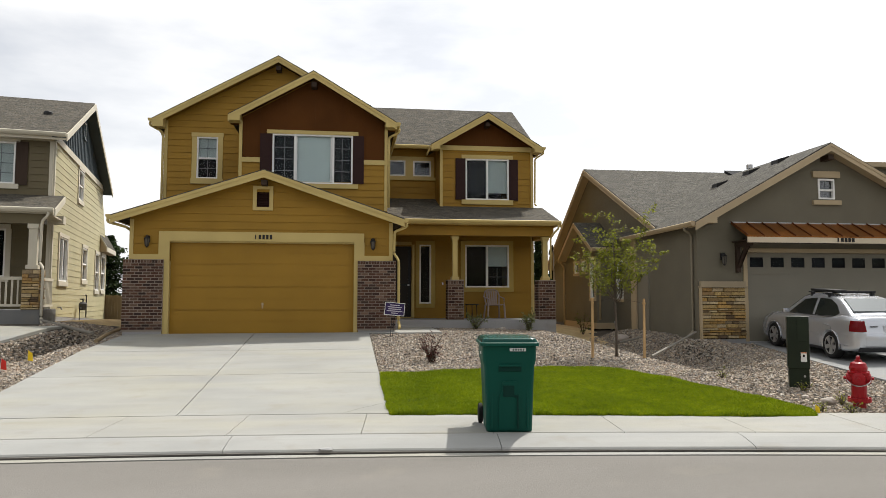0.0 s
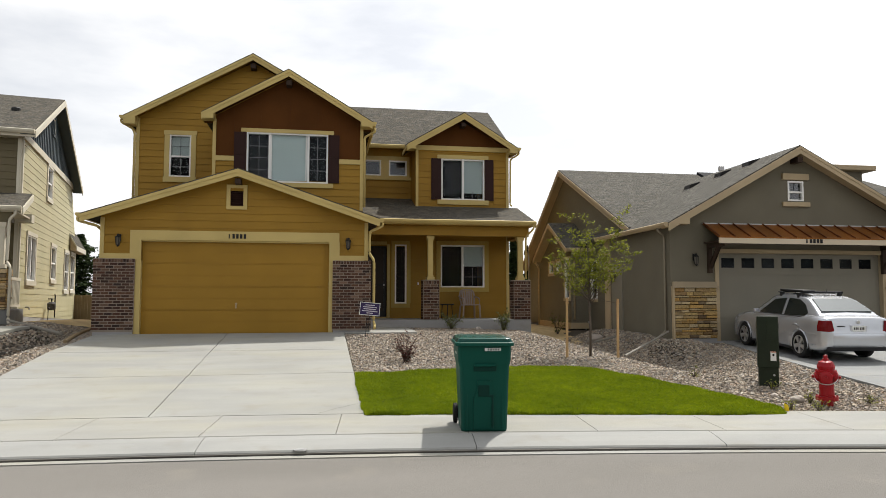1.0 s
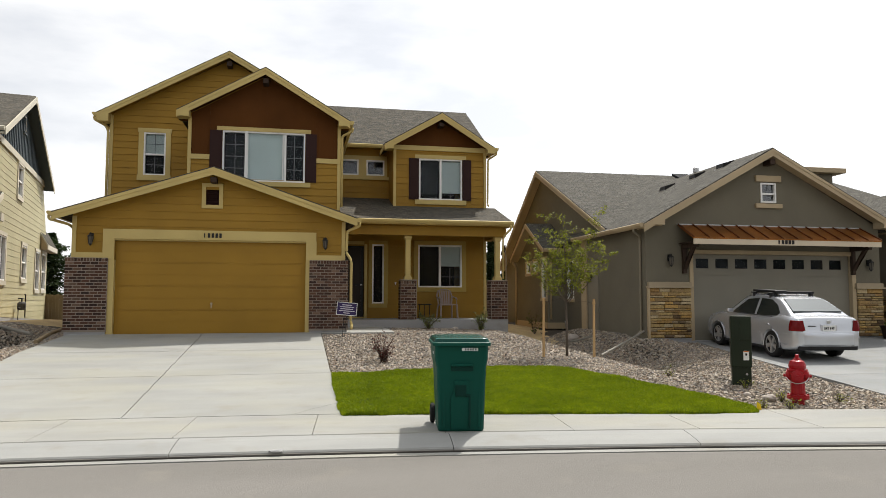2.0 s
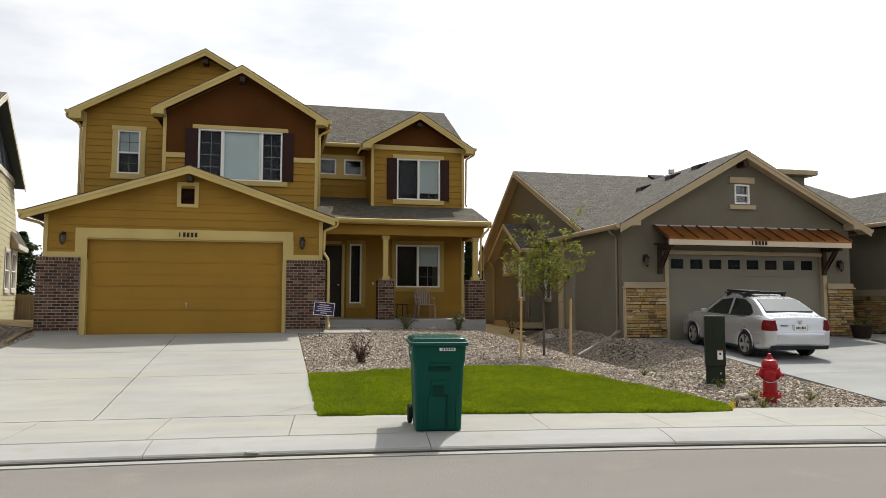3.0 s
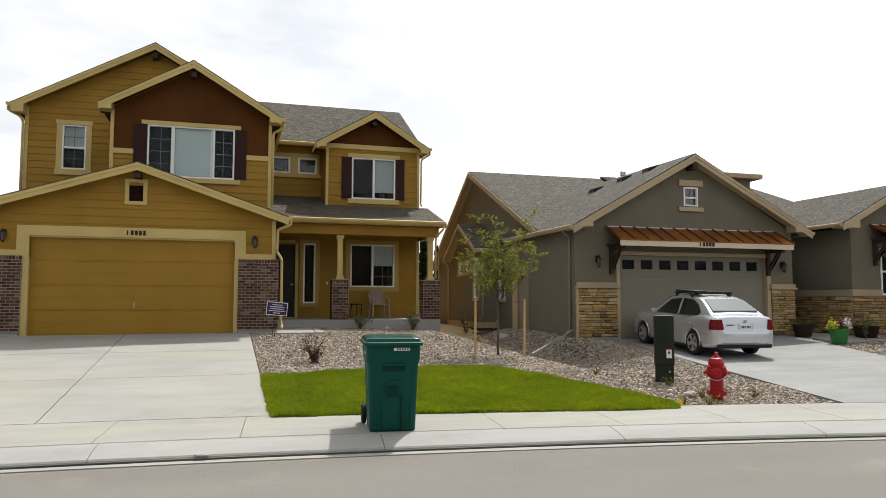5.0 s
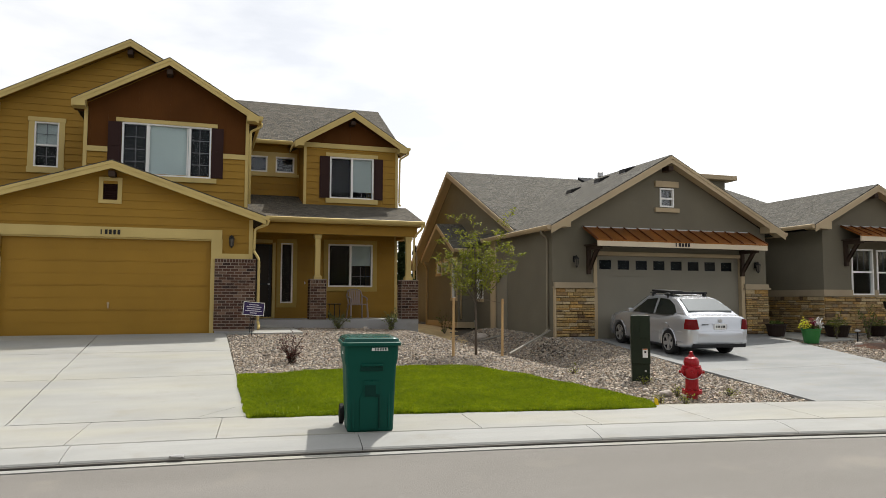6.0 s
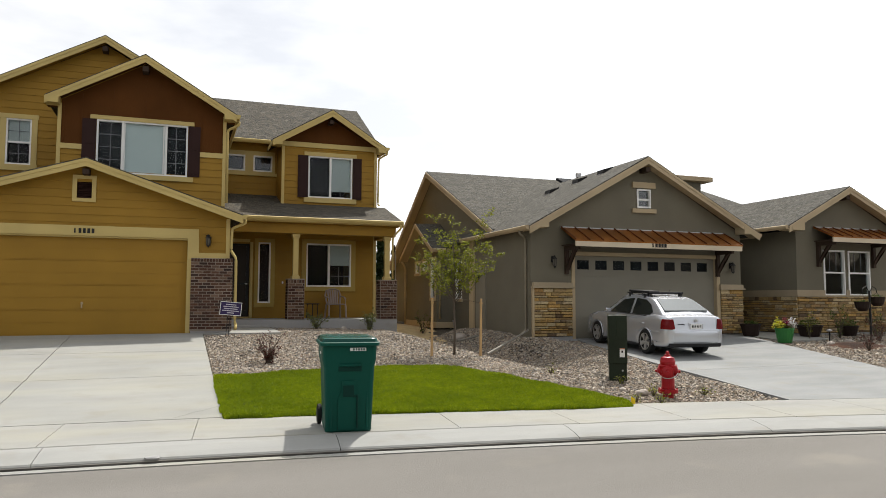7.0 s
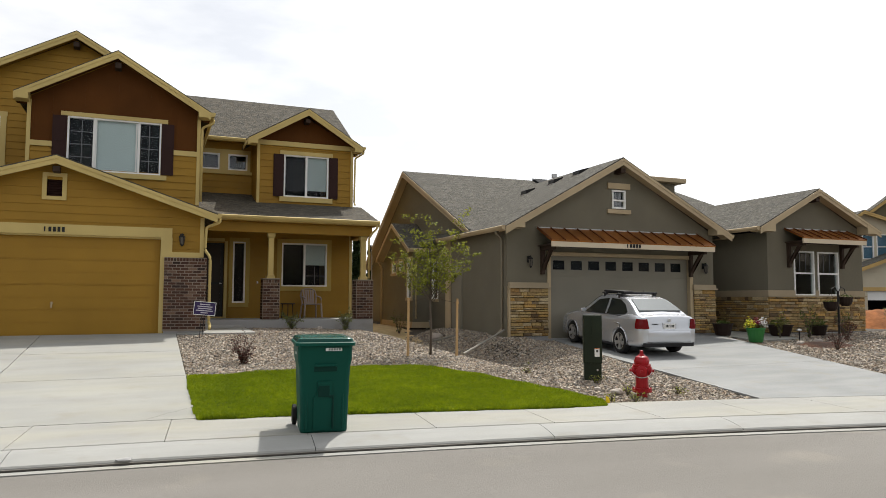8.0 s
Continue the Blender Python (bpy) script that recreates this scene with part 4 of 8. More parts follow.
part("side_wall", box(5.74, 5.90, DY + 0.16, 32, 0.5, 6.7), OCHRE, house)
part("side_wall", box(2.86, 3.02, DY + 0.16, RY + 0.2, 3.7, 6.6), OCHRE, house)
slope(house, [(1.3, RY - 0.40, 6.70), (6.26, RY - 0.40, 6.70), (6.26, 26.95, 8.88), (-1.0, 26.95, 8.88), (-1.0, RY + 1.5, 7.82)], SHINGLE, label="grey-brown asphalt shingles")
slope(house, [(6.22, 32.4, 5.7), (1.0, 32.4, 5.7), (-1.0, 26.95, 8.86), (6.22, 26.95, 8.86)], SHINGLE, label="grey-brown asphalt shingles")
wall(house, Face((5.90, 0, 0), (0, 1, 0), (1, 0, 0)), [(DY, 6.4), (31.5, 6.0), (26.95, 8.65)], [], OCHRE, name="side_gable")
bm = bmesh.new()
along(bm, (6.235, RY - 0.40, 6.72), (6.235, 26.95, 8.80), 0.18, 0.03, (1, 0, 0), 0.02)
part("rake_board", bm, STRAW, house)
gutter(house, (1.40, RY - 0.40, 6.67), (2.60, RY - 0.40, 6.67), STRAW, (0, -1, 0))
part("fascia", box(2.515, 2.538, DY - 0.37, RY - 0.42, 6.32, 6.43), STRAW, house)
part("soffit", box(1.12, 2.86, RY - 0.40, RY, 6.58, 6.62), OCHRE, house)
downspout(house, [(6.18, DY - 0.30, 6.36), (6.18, DY - 0.30, 6.27), (5.96, DY - 0.07, 6.14), (5.94, DY - 0.07, 4.66), (5.97, DY - 0.12, 4.60)], STRAW, 0.03)
# porch
PY = 20.50
slope(house, [(1.56, PY, 3.90), (6.20, PY, 3.90), (6.20, DY + 0.02, 4.56), (2.86, DY + 0.02, 4.56), (2.86, RY, 4.95), (1.12, RY, 4.95), (1.12, PY + 0.6, 4.1)], SHINGLE, 0.09, "porch_roof", "grey-brown shingled porch roof")
gutter(house, (1.62, PY, 3.90), (6.20, PY, 3.90), STRAW, (0, -1, 0))
part("fascia", box(1.56, 6.20, PY - 0.005, PY + 0.03, 3.755, 3.87), STRAW, house)
part("porch_ceiling", box(1.21, 6.16, PY + 0.03, DY, 3.745, 3.775), OCHRE, house)
part("porch_beam", box(1.21, 6.06, 20.72, 20.95, 3.46, 3.745, bevel=0.008), OCHRE, house, "ochre painted porch beam")
part("porch_beam", box(5.84, 6.06, 20.95, DY, 3.46, 3.745, bevel=0.008), OCHRE, house)
bm = bmesh.new()
along(bm, (6.21, PY, 3.88), (6.21, DY, 4.54), 0.16, 0.03, (1, 0, 0), 0.02)
part("rake_board", bm, STRAW, house)
for x0, x1 in ((2.87, 3.33), (5.58, 6.08)):
    pier = part("brick_pier", box(x0 - 0.004, x1 + 0.004, 20.666, 21.14, 1.0, 2.11), MORTAR, house, "dark mixed brick porch pier")
    for fc, u0, u1 in ((Face((0, 20.685, 0), (1, 0, 0), (0, -1, 0)), x0, x1), (Face((x0 + 0.015, 0, 0), (0, 1, 0), (-1, 0, 0)), 20.69, 21.13), (Face((x1 - 0.015, 0, 0), (0, 1, 0), (1, 0, 0)), 20.69, 21.13)):
        bricks(pier, fc, u0, u1, 1.0, 2.13, rng)
    part("pier_cap", box(x0 - 0.01, x1 + 0.01, 20.655, 21.15, 2.13, 2.16, bevel=0.006), MORTAR, house)
    c = (x0 + x1) / 2
    post = bmesh.new()
    for s, z0, z1 in ((0.115, 2.16, 2.24), (0.09, 2.24, 2.28), (0.075, 2.28, 3.33), (0.095, 3.33, 3.37), (0.11, 3.37, 3.46)):
        bx(post, c - s, c + s, 20.9 - s, 20.9 + s, z0, z1)
    bmesh.ops.bevel(post, geom=post.edges[:], offset=0.006, segments=1, affect="EDGES")
    part("porch_post", post, STRAW, house, "straw painted square post with cap and base")
downspout(house, [(6.13, PY - 0.06, 3.79), (6.13, PY - 0.06, 3.68), (6.02, PY + 0.18, 3.52), (5.98, 20.78, 3.42), (5.98, 20.78, 2.2)], STRAW, 0.03)
w = front(DY)
lholes = [(3.67, 5.09, 1.97, 3.32), (1.34, 1.96, 1.02, 3.30), (2.21, 2.58, 1.46, 3.31)]
lwall = wall(house, w, [(1.12, 0.6), (5.90, 0.6), (5.90, 3.7), (1.12, 3.7)], lholes, OCHRE, label="ochre lap siding under the porch")
siding(lwall, w, [(1.22, 1.0), (5.81, 1.0), (5.81, 3.66), (1.22, 3.66)], [(3.53, 5.23, 1.83, 3.46), (1.2, 2.10, 0.9, 3.43), (2.10, 2.72, 1.30, 3.43)], OCHRE, 0.205)
part("corner_board", slab_on(w, 5.81, 5.90, 0.9, 3.66, 0.0, 0.045), STRAW, house)
window(house, w, 3.67, 5.09, 1.97, 3.32, (0.5,), (), ((1, 0.03, 0.47, 2, 2),), ((1, 0.5, 0.98, BLIND),), casing=(PORCH_TRIM, 0.14, 0.14, 0.13, 0.14, 0.14), label="white sliding window with a half-drawn blind")
SCREEN = paint("dark_brown_screen_door", (0.028, 0.021, 0.016), 0.5, 0.08, 40, 0.05)
fd = part("front_door", slab_on(w, 1.30, 1.95, 1.02, 3.28, -0.10, -0.06), SCREEN, house, "dark screen door in a straw frame")
for a, b2, c, e in ((1.86, 1.92, 1.02, 3.28), (1.30, 1.86, 3.20, 3.28), (1.30, 1.86, 1.02, 1.22), (1.30, 1.86, 2.02, 2.07)):
    part("door_rail", slab_on(w, a, b2, c, e, -0.06, -0.04), BLACK, fd)
part("door_lever", slab_on(w, 1.84, 1.90, 2.02, 2.06, -0.04, 0.02), GALV, fd, "brushed metal lever")
for a, b2, c, e in ((1.96, 2.05, 1.02, 3.31), (1.30, 1.96, 3.30, 3.40), (1.22, 2.05, 1.0, 1.045)):
    part("door_casing", slab_on(w, a, b2, c, e, -0.05, 0.05), STRAW, house)
window(house, w, 2.21, 2.58, 1.46, 3.31, (), (), (), (), casing=(PORCH_TRIM, 0.11, 0.13, 0.12, 0.13, 0.11), label="tall narrow white sidelight window")
porch = part("porch_slab", box(1.22, 6.10, 20.68, DY, 0.45, 1.0, bevel=0.012), FOUND, house, "grey concrete porch slab")
part("porch_step", box(1.24, 2.32, 20.34, 20.69, 0.5, 0.86, bevel=0.012), FOUND, house, "grey concrete step")
part("door_bell", slab_on(w, 2.93, 2.97, 2.05, 2.12, 0.02, 0.04), VINYL, house)
part("wall_tap", made(tube, [(3.42, DY - 0.02, 1.42), (3.42, DY - 0.10, 1.42), (3.42, DY - 0.12, 1.36)], 0.025, 8), GALV, house)

XF[0] = Matrix.Identity(4)

# ---- the olive-grey stucco house ----
rng = random.Random(23)
H2Y = 17.53
house2 = thing("house", (13.0, 20.0, 0.5), "single-storey olive-grey stucco house with ledge stone and copper awnings", "house")
f = front(H2Y)
poly = line_poly(8.95, 16.12, 0.40, 12.54, 5.58, 0.545)
holes2 = [(10.30, 15.19, 0.0, 2.82), (12.40, 12.87, 4.25, 4.80)]
wall(house2, f, poly, holes2, OLIVE, label="olive-grey stucco")
door2 = part("garage_door", slab_on(f, 10.30, 15.19, 0.50, 2.82, -0.16, -0.12), DOOR_GREY, house2, "grey sectional garage door with a row of small windows")
for i in range(4):
    a = 0.505 + i * 0.578
    fr_h = [(10.46 + k * 0.587, 10.46 + k * 0.587 + 0.38, 2.43, 2.69) for k in range(8)] if i == 3 else []
    bm = bmesh.new()
    q = wall(door2, Face((0, H2Y + 0.105, 0), (1, 0, 0), (0, -1, 0)), [(10.309, a), (15.181, a), (15.181, a + 0.571), (10.309, a + 0.571)], fr_h, DOOR_GREY, 0.015, "door_panel")
    bm.free()
for k in range(8):
    u = 10.46 + k * 0.587
    part("door_window", slab_on(f, u, u + 0.38, 2.43, 2.69, -0.119, -0.112), GLASS_DULL, door2, "small dark pane")
    part("pane_backing", slab_on(f, u, u + 0.38, 2.43, 2.69, -0.1199, -0.1192), DARK, door2)
part("garage_floor", box(10.2, 15.3, H2Y - 0.06, H2Y + 0.5, 0.2, 0.498), FOUND, house2)
part("door_header", slab_on(f, 10.20, 15.30, 2.815, 2.92, -0.13, 0.035), TAN, house2)
for a, b in ((10.20, 10.308), (15.182, 15.30)):
    part("door_jamb", slab_on(f, a, b, 0.48, 2.815, -0.13, 0.035), TAN, house2)
# The attic glass is backed near-black for the unlit loft.
window(house2, f, 12.40, 12.87, 4.25, 4.80, (), ((0, 0.45),), ((0, 0.5, 0.95, 2, 1),), ((0, 0.0, 1.0, DARK),), casing=(TAN, 0, 0, 0, 0, 0), label="small white attic window", glass=GLASS_HIGH_IOR)
part("window_head", slab_on(f, 12.24, 13.02, 4.83, 5.00, 0.0, 0.06), TAN, house2, "tan head block")
part("window_sill", slab_on(f, 12.22, 13.03, 4.10, 4.22, 0.0, 0.07), TAN, house2, "tan sill block")
for u0, u1 in ((9.01, 10.20), (15.30, 16.12)):
    bk = part("stone_pier", slab_on(f, u0, u1, 0.56, 1.90, 0.0, 0.045), STONE_BED, house2, "mixed tan and brown ledge stone")
    ledge_stones(bk, Face((0, H2Y - 0.05, 0), (1, 0, 0), (0, -1, 0)), u0, u1, 0.58, 1.89, rng)
    cap = part("stone_cap", slab_on(f, u0 - 0.03, u1 + 0.01, 1.935, 2.05, 0.0, 0.10), CAST, house2, "tan cast cap")
    part("cap_lip", slab_on(f, u0 - 0.06, u1 + 0.04, 1.89, 1.935, 0.0, 0.145), CAST, cap)
    part("foundation", slab_on(f, u0, u1, 0.2, 0.57, 0.0, 0.05), FOUND, house2)
part("stone_corner", box(8.965, 9.012, H2Y - 0.09, H2Y + 0.06, 0.56, 1.89), TAN, house2)
wall_lamp(house2, f, 9.62, 2.62)
wall_lamp(house2, f, 15.72, 2.55)


def awning(parent, face, u0, u1, vt, vb, out, label):
    """A standing-seam metal awning on timber brackets."""
    bm = bmesh.new()
    a, b, c, d = face.p(u0, vt, 0.02), face.p(u1, vt, 0.02), face.p(u1, vb, out), face.p(u0, vb, out)
    extr(bm, [a, b, c, d], (0, 0, -0.03))
    aw = part("awning", bm, COPPER, parent, label)
    k = round((u1 - u0) / 0.42)
    for i in range(k + 1):
        u = u0 + 0.015 + (u1 - u0 - 0.03) * i / k
        bm = bmesh.new()
        extr(bm, [face.p(u - 0.012, vt, 0.02), face.p(u + 0.012, vt, 0.02), face.p(u + 0.012, vb, out + 0.005), face.p(u - 0.012, vb, out + 0.005)], (0, 0, 0.035))
        part("seam", bm, SEAM, aw)
    part("awning_fascia", slab_on(face, u0 + 0.02, u1 - 0.02, vb - 0.17, vb - 0.025, out - 0.05, out - 0.005), BOARD_CREAM, aw, "cream front board")
    part("awning_soffit", slab_on(face, u0 + 0.02, u1 - 0.02, vb - 0.12, vb - 0.09, 0.02, out - 0.05), DARKWOOD, aw)
    part("flashing", slab_on(face, u0 - 0.01, u1 + 0.01, vt - 0.01, vt + 0.02, 0.0, 0.03), GALV, aw, "pale metal flashing")
    for u in (u0 + 0.16, u1 - 0.29):
        br = bmesh.new()
        add_slab(br, face, u - 0.05, u + 0.05, vb - 0.90, vb - 0.12, 0.0, 0.10)
        add_slab(br, face, u - 0.05, u + 0.05, vb - 0.24, vb - 0.12, 0.10, out - 0.10)
        extr(br, [face.p(u - 0.045, vb - 0.85, 0.06), face.p(u - 0.045, vb - 0.73, 0.06), face.p(u - 0.045, vb - 0.2, out - 0.2), face.p(u - 0.045, vb - 0.2, out - 0.32)], face.u * 0.09)
        part("bracket", br, DARKWOOD, aw, "dark timber knee bracket")
    return aw


aw = awning(house2, f, 9.88, 15.50, 3.59, 3.18, 0.80, "rust-coloured standing-seam copper awning over the garage")
for i in range(5):
    x = 12.33 + i * 0.10
    part("number_bar", box(x, x + (0.03 if i == 0 else 0.065), H2Y - 0.812, H2Y - 0.797, 3.045, 3.145), BLACK, aw, "dark metal bar on the awning board")
gable_y(house2, 8.72, 16.52, 12.54, 3.57, 3.62, 5.71, H2Y - 0.40, 24.0, SHINGLE2, TAN, TAN, wall_y=H2Y)
part("rafter_tail", box(12.50, 12.66, H2Y - 0.34, H2Y, 5.26, 5.40, bevel=0.01), DARKWOOD, house2, "dark timber block under the gable")
eave_return(house2, 8.80, 9.30, 3.53, 3.58, 3.82, H2Y - 0.425, TAN)
eave_return(house2, 15.93, 16.36, 3.58, 3.86, 3.64, H2Y - 0.425, TAN)
gutter(house2, (8.72, H2Y - 0.38, 3.57), (8.72, 22.0, 3.57), TAN, (-1, 0, 0))
gutter(house2, (16.52, H2Y - 0.38, 3.60), (16.52, 22.0, 3.60), TAN, (1, 0, 0))
downspout(house2, [(8.66, H2Y + 0.1, 3.46), (8.66, H2Y + 0.1, 3.38), (8.90, H2Y + 0.22, 3.28), (8.90, H2Y + 0.22, 0.75), (8.7, H2Y + 0.1, 0.65)], PIPE_OLIVE, 0.030)
# sides
part("side_wall", box(8.95, 9.11, H2Y + 0.16, 21.49, 0.35, 3.55), OLIVE, house2, "olive-grey stucco")
part("foundation", box(8.97, 9.13, H2Y + 0.02, 21.49, 0.25, 0.62), FOUND, house2)
part("side_wall", box(15.96, 16.12, H2Y + 0.16, 24.0, 0.35, 3.5), OLIVE, house2, "olive-grey stucco")
part("corner_board", box(8.90, 9.20, 21.49, 21.86, 0.4, 3.5), TAN, house2, "tan corner board")
# rear volume with the side-facing gable
SX = 9.20
s = Face((SX, 0, 0), (0, 1, 0), (-1, 0, 0))
spoly = [(20.2, 0.3), (31.4, 0.3), (31.4, 3.1), (26.3, 6.40), (20.2, 3.64)]
sholes = [(23.24, 23.82, 1.60, 2.94)]
wall(house2, s, spoly, sholes, OLIVE, label="olive-grey stucco gable end")
# The pale upper sheet colours in sky reflected by the glass.
window(house2, s, *sholes[0], (), ((0, 0.5),), (), ((0, 0.5, 0.98, BLIND),), casing=(TAN, 0, 0, 0, 0.1, 0.05), label="tall white double-hung window", glass=GLASS_HIGH_IOR)
slope(house2, [(8.90, 19.95, 3.72), (24.0, 19.95, 3.72), (21.9, 26.3, 6.58), (8.90, 26.3, 6.58)], SHINGLE2, label="grey asphalt shingles")
slope(house2, [(24.0, 31.7, 3.07), (8.90, 31.7, 3.07), (8.90, 26.3, 6.58), (21.9, 26.3, 6.58)], SHINGLE2, label="grey asphalt shingles")
slope(house2, [(24.0, 19.95, 3.72), (24.0, 31.7, 3.07), (21.9, 26.3, 6.58)], SHINGLE2, label="grey asphalt shingles")
for a, b in (((8.87, 19.95, 3.72), (8.87, 26.3, 6.58)), ((8.87, 31.7, 3.07), (8.87, 26.3, 6.58))):
    bm = bmesh.new()
    along(bm, a, b, 0.20, 0.03, (1, 0, 0), 0.03)
    part("rake_board", bm, TAN, house2)
    bm = bmesh.new()
    extr(bm, [Vector(a) - Vector((0, 0, 0.16)), Vector(b) - Vector((0, 0, 0.16)), Vector(b) + Vector((0.33, 0, -0.16)), Vector(a) + Vector((0.33, 0, -0.16))], (0, 0, 0.03))
    part("soffit", bm, TAN, house2)
# small gabled bump-out
s2 = Face((8.50, 0, 0), (0, 1, 0), (-1, 0, 0))
b2holes = [(24.02, 24.48, 1.63, 3.03), (24.86, 25.38, 2.60, 3.0), (25.72, 26.24, 2.56, 2.96)]
wall(house2, s2, [(23.9, 0.79), (27.5, 0.79), (27.5, 3.10), (25.52, 4.20), (23.9, 3.36)], b2holes, OLIVE, label="olive-grey stucco bump-out")
part("side_wall", box(8.66, 9.2, 23.9, 24.06, 0.79, 3.35), OLIVE, house2)
part("floor_rim", box(8.46, 9.2, 23.86, 27.55, 0.58, 0.79), TAN, house2, "tan rim board under the bump-out")
# The tall pane's pale upper half stands in for reflected sky.
for h in b2holes:
    window(house2, s2, *h, (), ((0, 0.5),) if h[3] - h[2] > 1 else (), (), ((0, 0.5, 0.98, BLIND),) if h[3] - h[2] > 1 else (), casing=(TAN, 0.07, 0.07, 0.07, 0.09, 0.07), label="white window in a tan casing", glass=GLASS_HIGH_IOR)
slope(house2, [(8.20, 23.52, 3.36), (9.3, 23.52, 3.36), (9.3, 25.45, 4.42), (8.20, 25.45, 4.42)], SHINGLE2, 0.08)
slope(house2, [(9.3, 27.42, 3.20), (8.20, 27.42, 3.20), (8.20, 25.45, 4.42), (9.3, 25.45, 4.42)], SHINGLE2, 0.08)
for a, b in (((8.17, 23.52, 3.36), (8.17, 25.45, 4.42)), ((8.17, 27.42, 3.20), (8.17, 25.45, 4.42))):
    bm = bmesh.new()
    along(bm, a, b, 0.15, 0.03, (1, 0, 0), 0.02)
    part("rake_board", bm, TAN, house2)
    bm = bmesh.new()
    extr(bm, [Vector(a) + Vector((0.03, 0, -0.13)), Vector(b) + Vector((0.03, 0, -0.13)), Vector(b) + Vector((0.33, 0, -0.13)), Vector(a) + Vector((0.33, 0, -0.13))], (0, 0, 0.03))
    part("soffit", bm, TAN, house2)
gutter(house2, (8.2, 23.52, 3.36), (9.2, 23.52, 3.36), TAN, (0, -1, 0))
downspout(house2, [(8.24, 27.3, 3.05), (8.38, 27.4, 2.92), (8.45, 27.5, 2.8), (8.45, 27.5, 0.45)], TAN, 0.04)
downspout(house2, [(8.6, 23.44, 3.26), (8.6, 23.5, 3.12), (8.6, 23.86, 2.98), (8.6, 23.86, 0.9)], TAN, 0.035)
# electric meter and conduit on the recessed wall
em = part("electric_meter", box(9.05, 9.2, 24.08, 24.36, 0.95, 1.5, bevel=0.01), GALV, house2, "grey electric meter box on the wall")
part("conduit", made(tube, [(9.14, 24.2, 0.4), (9.14, 24.2, 0.96)], 0.03, 8), GALV, em)
part("conduit", made(tube, [(9.14, 24.3, 1.48), (9.14, 24.3, 2.1)], 0.02, 8), GALV, em)
part("phone_box", box(9.1, 9.2, 23.86, 24.0, 0.62, 0.85, bevel=0.008), GALV, em)
# right wing with the entry recess
WY = 17.0
wf = front(WY)
wholes = [(18.89, 19.77, 1.74, 3.16), (19.92, 20.85, 1.74, 3.15)]
wall(house2, wf, line_poly(17.80, 21.97, 0.35, 19.66, 5.03, 0.50), wholes, OLIVE, label="olive-grey stucco")
for h in wholes:
    window(house2, wf, *h, (), ((0, 0.5),), ((0, 0.52, 0.97, 3, 1),), (), label="white double-hung window with dark glass")
ws = Face((17.80, 0, 0), (0, 1, 0), (-1, 0, 0))
wall(house2, ws, [(WY + 0.16, 0.35), (23.5, 0.35), (23.5, 3.75), (WY + 0.16, 3.75)], [], OLIVE, name="side_wall", label="olive-grey stucco")
part("side_wall", box(21.81, 21.97, WY + 0.16, 26, 0.35, 3.7), OLIVE, house2)
part("entry_wall", box(16.12, 17.80, 22.0, 22.16, 0.35, 3.7), OLIVE, house2)
part("back_wall", box(9.3, 24.0, 31.6, 31.76, 0.35, 3.3), OLIVE, house2)
part("inner_wall", box(9.3, 23.0, 25.0, 25.1, 0.35, 4.8), DARK, house2)
for face, u0, u1 in ((wf, 17.80, 21.97), (ws, WY, 22.0)):
    bk = part("stone_base", slab_on(face, u0, u1, 0.55, 1.69, 0.0, 0.03), STONE_BED, house2, "mixed tan and brown ledge stone base")
    ledge_stones(bk, Face(face.p(0, 0, 0.03), face.u, face.n), u0 - (0.04 if face is wf else 0.03), u1, 0.58, 1.695, rng)
    cap = part("cap_lip", slab_on(face, u0 - (0.1 if face is wf else -0.001), u1 + 0.06, 1.695, 1.74, 0.0, 0.10), CAST, house2, "tan cast ledge")
    # the cap stops at the windows, which stand on the ledge
    for a, b in ((u0 - 0.05, 18.888), (19.772, 19.918), (20.852, u1 + 0.03)) if face is wf else ((u0 + 0.001, u1 + 0.03),):
        part("stone_cap", slab_on(face, a, b, 1.74, 1.90, 0.0, 0.05), CAST, cap, "tan cast cap")
    part("foundation", slab_on(face, u0, u1, 0.2, 0.57, 0.0, 0.035), FOUND, house2)
awning(house2, wf, 18.50, 21.28, 3.86, 3.52, 0.75, "rust-coloured standing-seam copper awning over the windows")
gable_y(house2, 17.14, 22.40, 19.66, 3.84, 3.90, 5.16, WY - 0.40, 25.5, SHINGLE2, TAN, TAN, wall_y=WY)
part("rafter_tail", box(19.58, 19.74, WY - 0.34, WY, 4.74, 4.88, bevel=0.01), DARKWOOD, house2)
gutter(house2, (17.14, WY - 0.38, 3.84), (17.14, 22.5, 3.84), TAN, (-1, 0, 0))
eave_return(house2, 17.26, 17.74, 3.70, 3.80, 4.08, WY - 0.425, TAN)
eave_return(house2, 21.76, 22.22, 3.78, 4.08, 3.90, WY - 0.425, TAN)
# roof vents on the garage's slope, chimney pipe and the raised box behind
def on_garage_slope(x):
    return 3.57 + (x - 8.72) * (5.70 - 3.57) / 3.86


for x, y in ((11.70, 21.2), (12.06, 20.0), (12.30, 18.9)):
    bm = bmesh.new()
    extr(bm, [(x - 0.26, y - 0.17, on_garage_slope(x - 0.26) - 0.01), (x + 0.10, y - 0.17, on_garage_slope(x + 0.10) - 0.02), (x + 0.11, y - 0.17, on_garage_slope(x + 0.10) + 0.07), (x - 0.24, y - 0.17, on_garage_slope(x - 0.24) + 0.15)], (0, 0.34, 0))
    rv = part("roof_vent", bm, BLACK, house2, "low dark roof vent")
    part("vent_flange", box(x - 0.30, x - 0.262, y - 0.2, y + 0.2, on_garage_slope(x - 0.30), on_garage_slope(x - 0.30) + 0.05), GALV, rv)
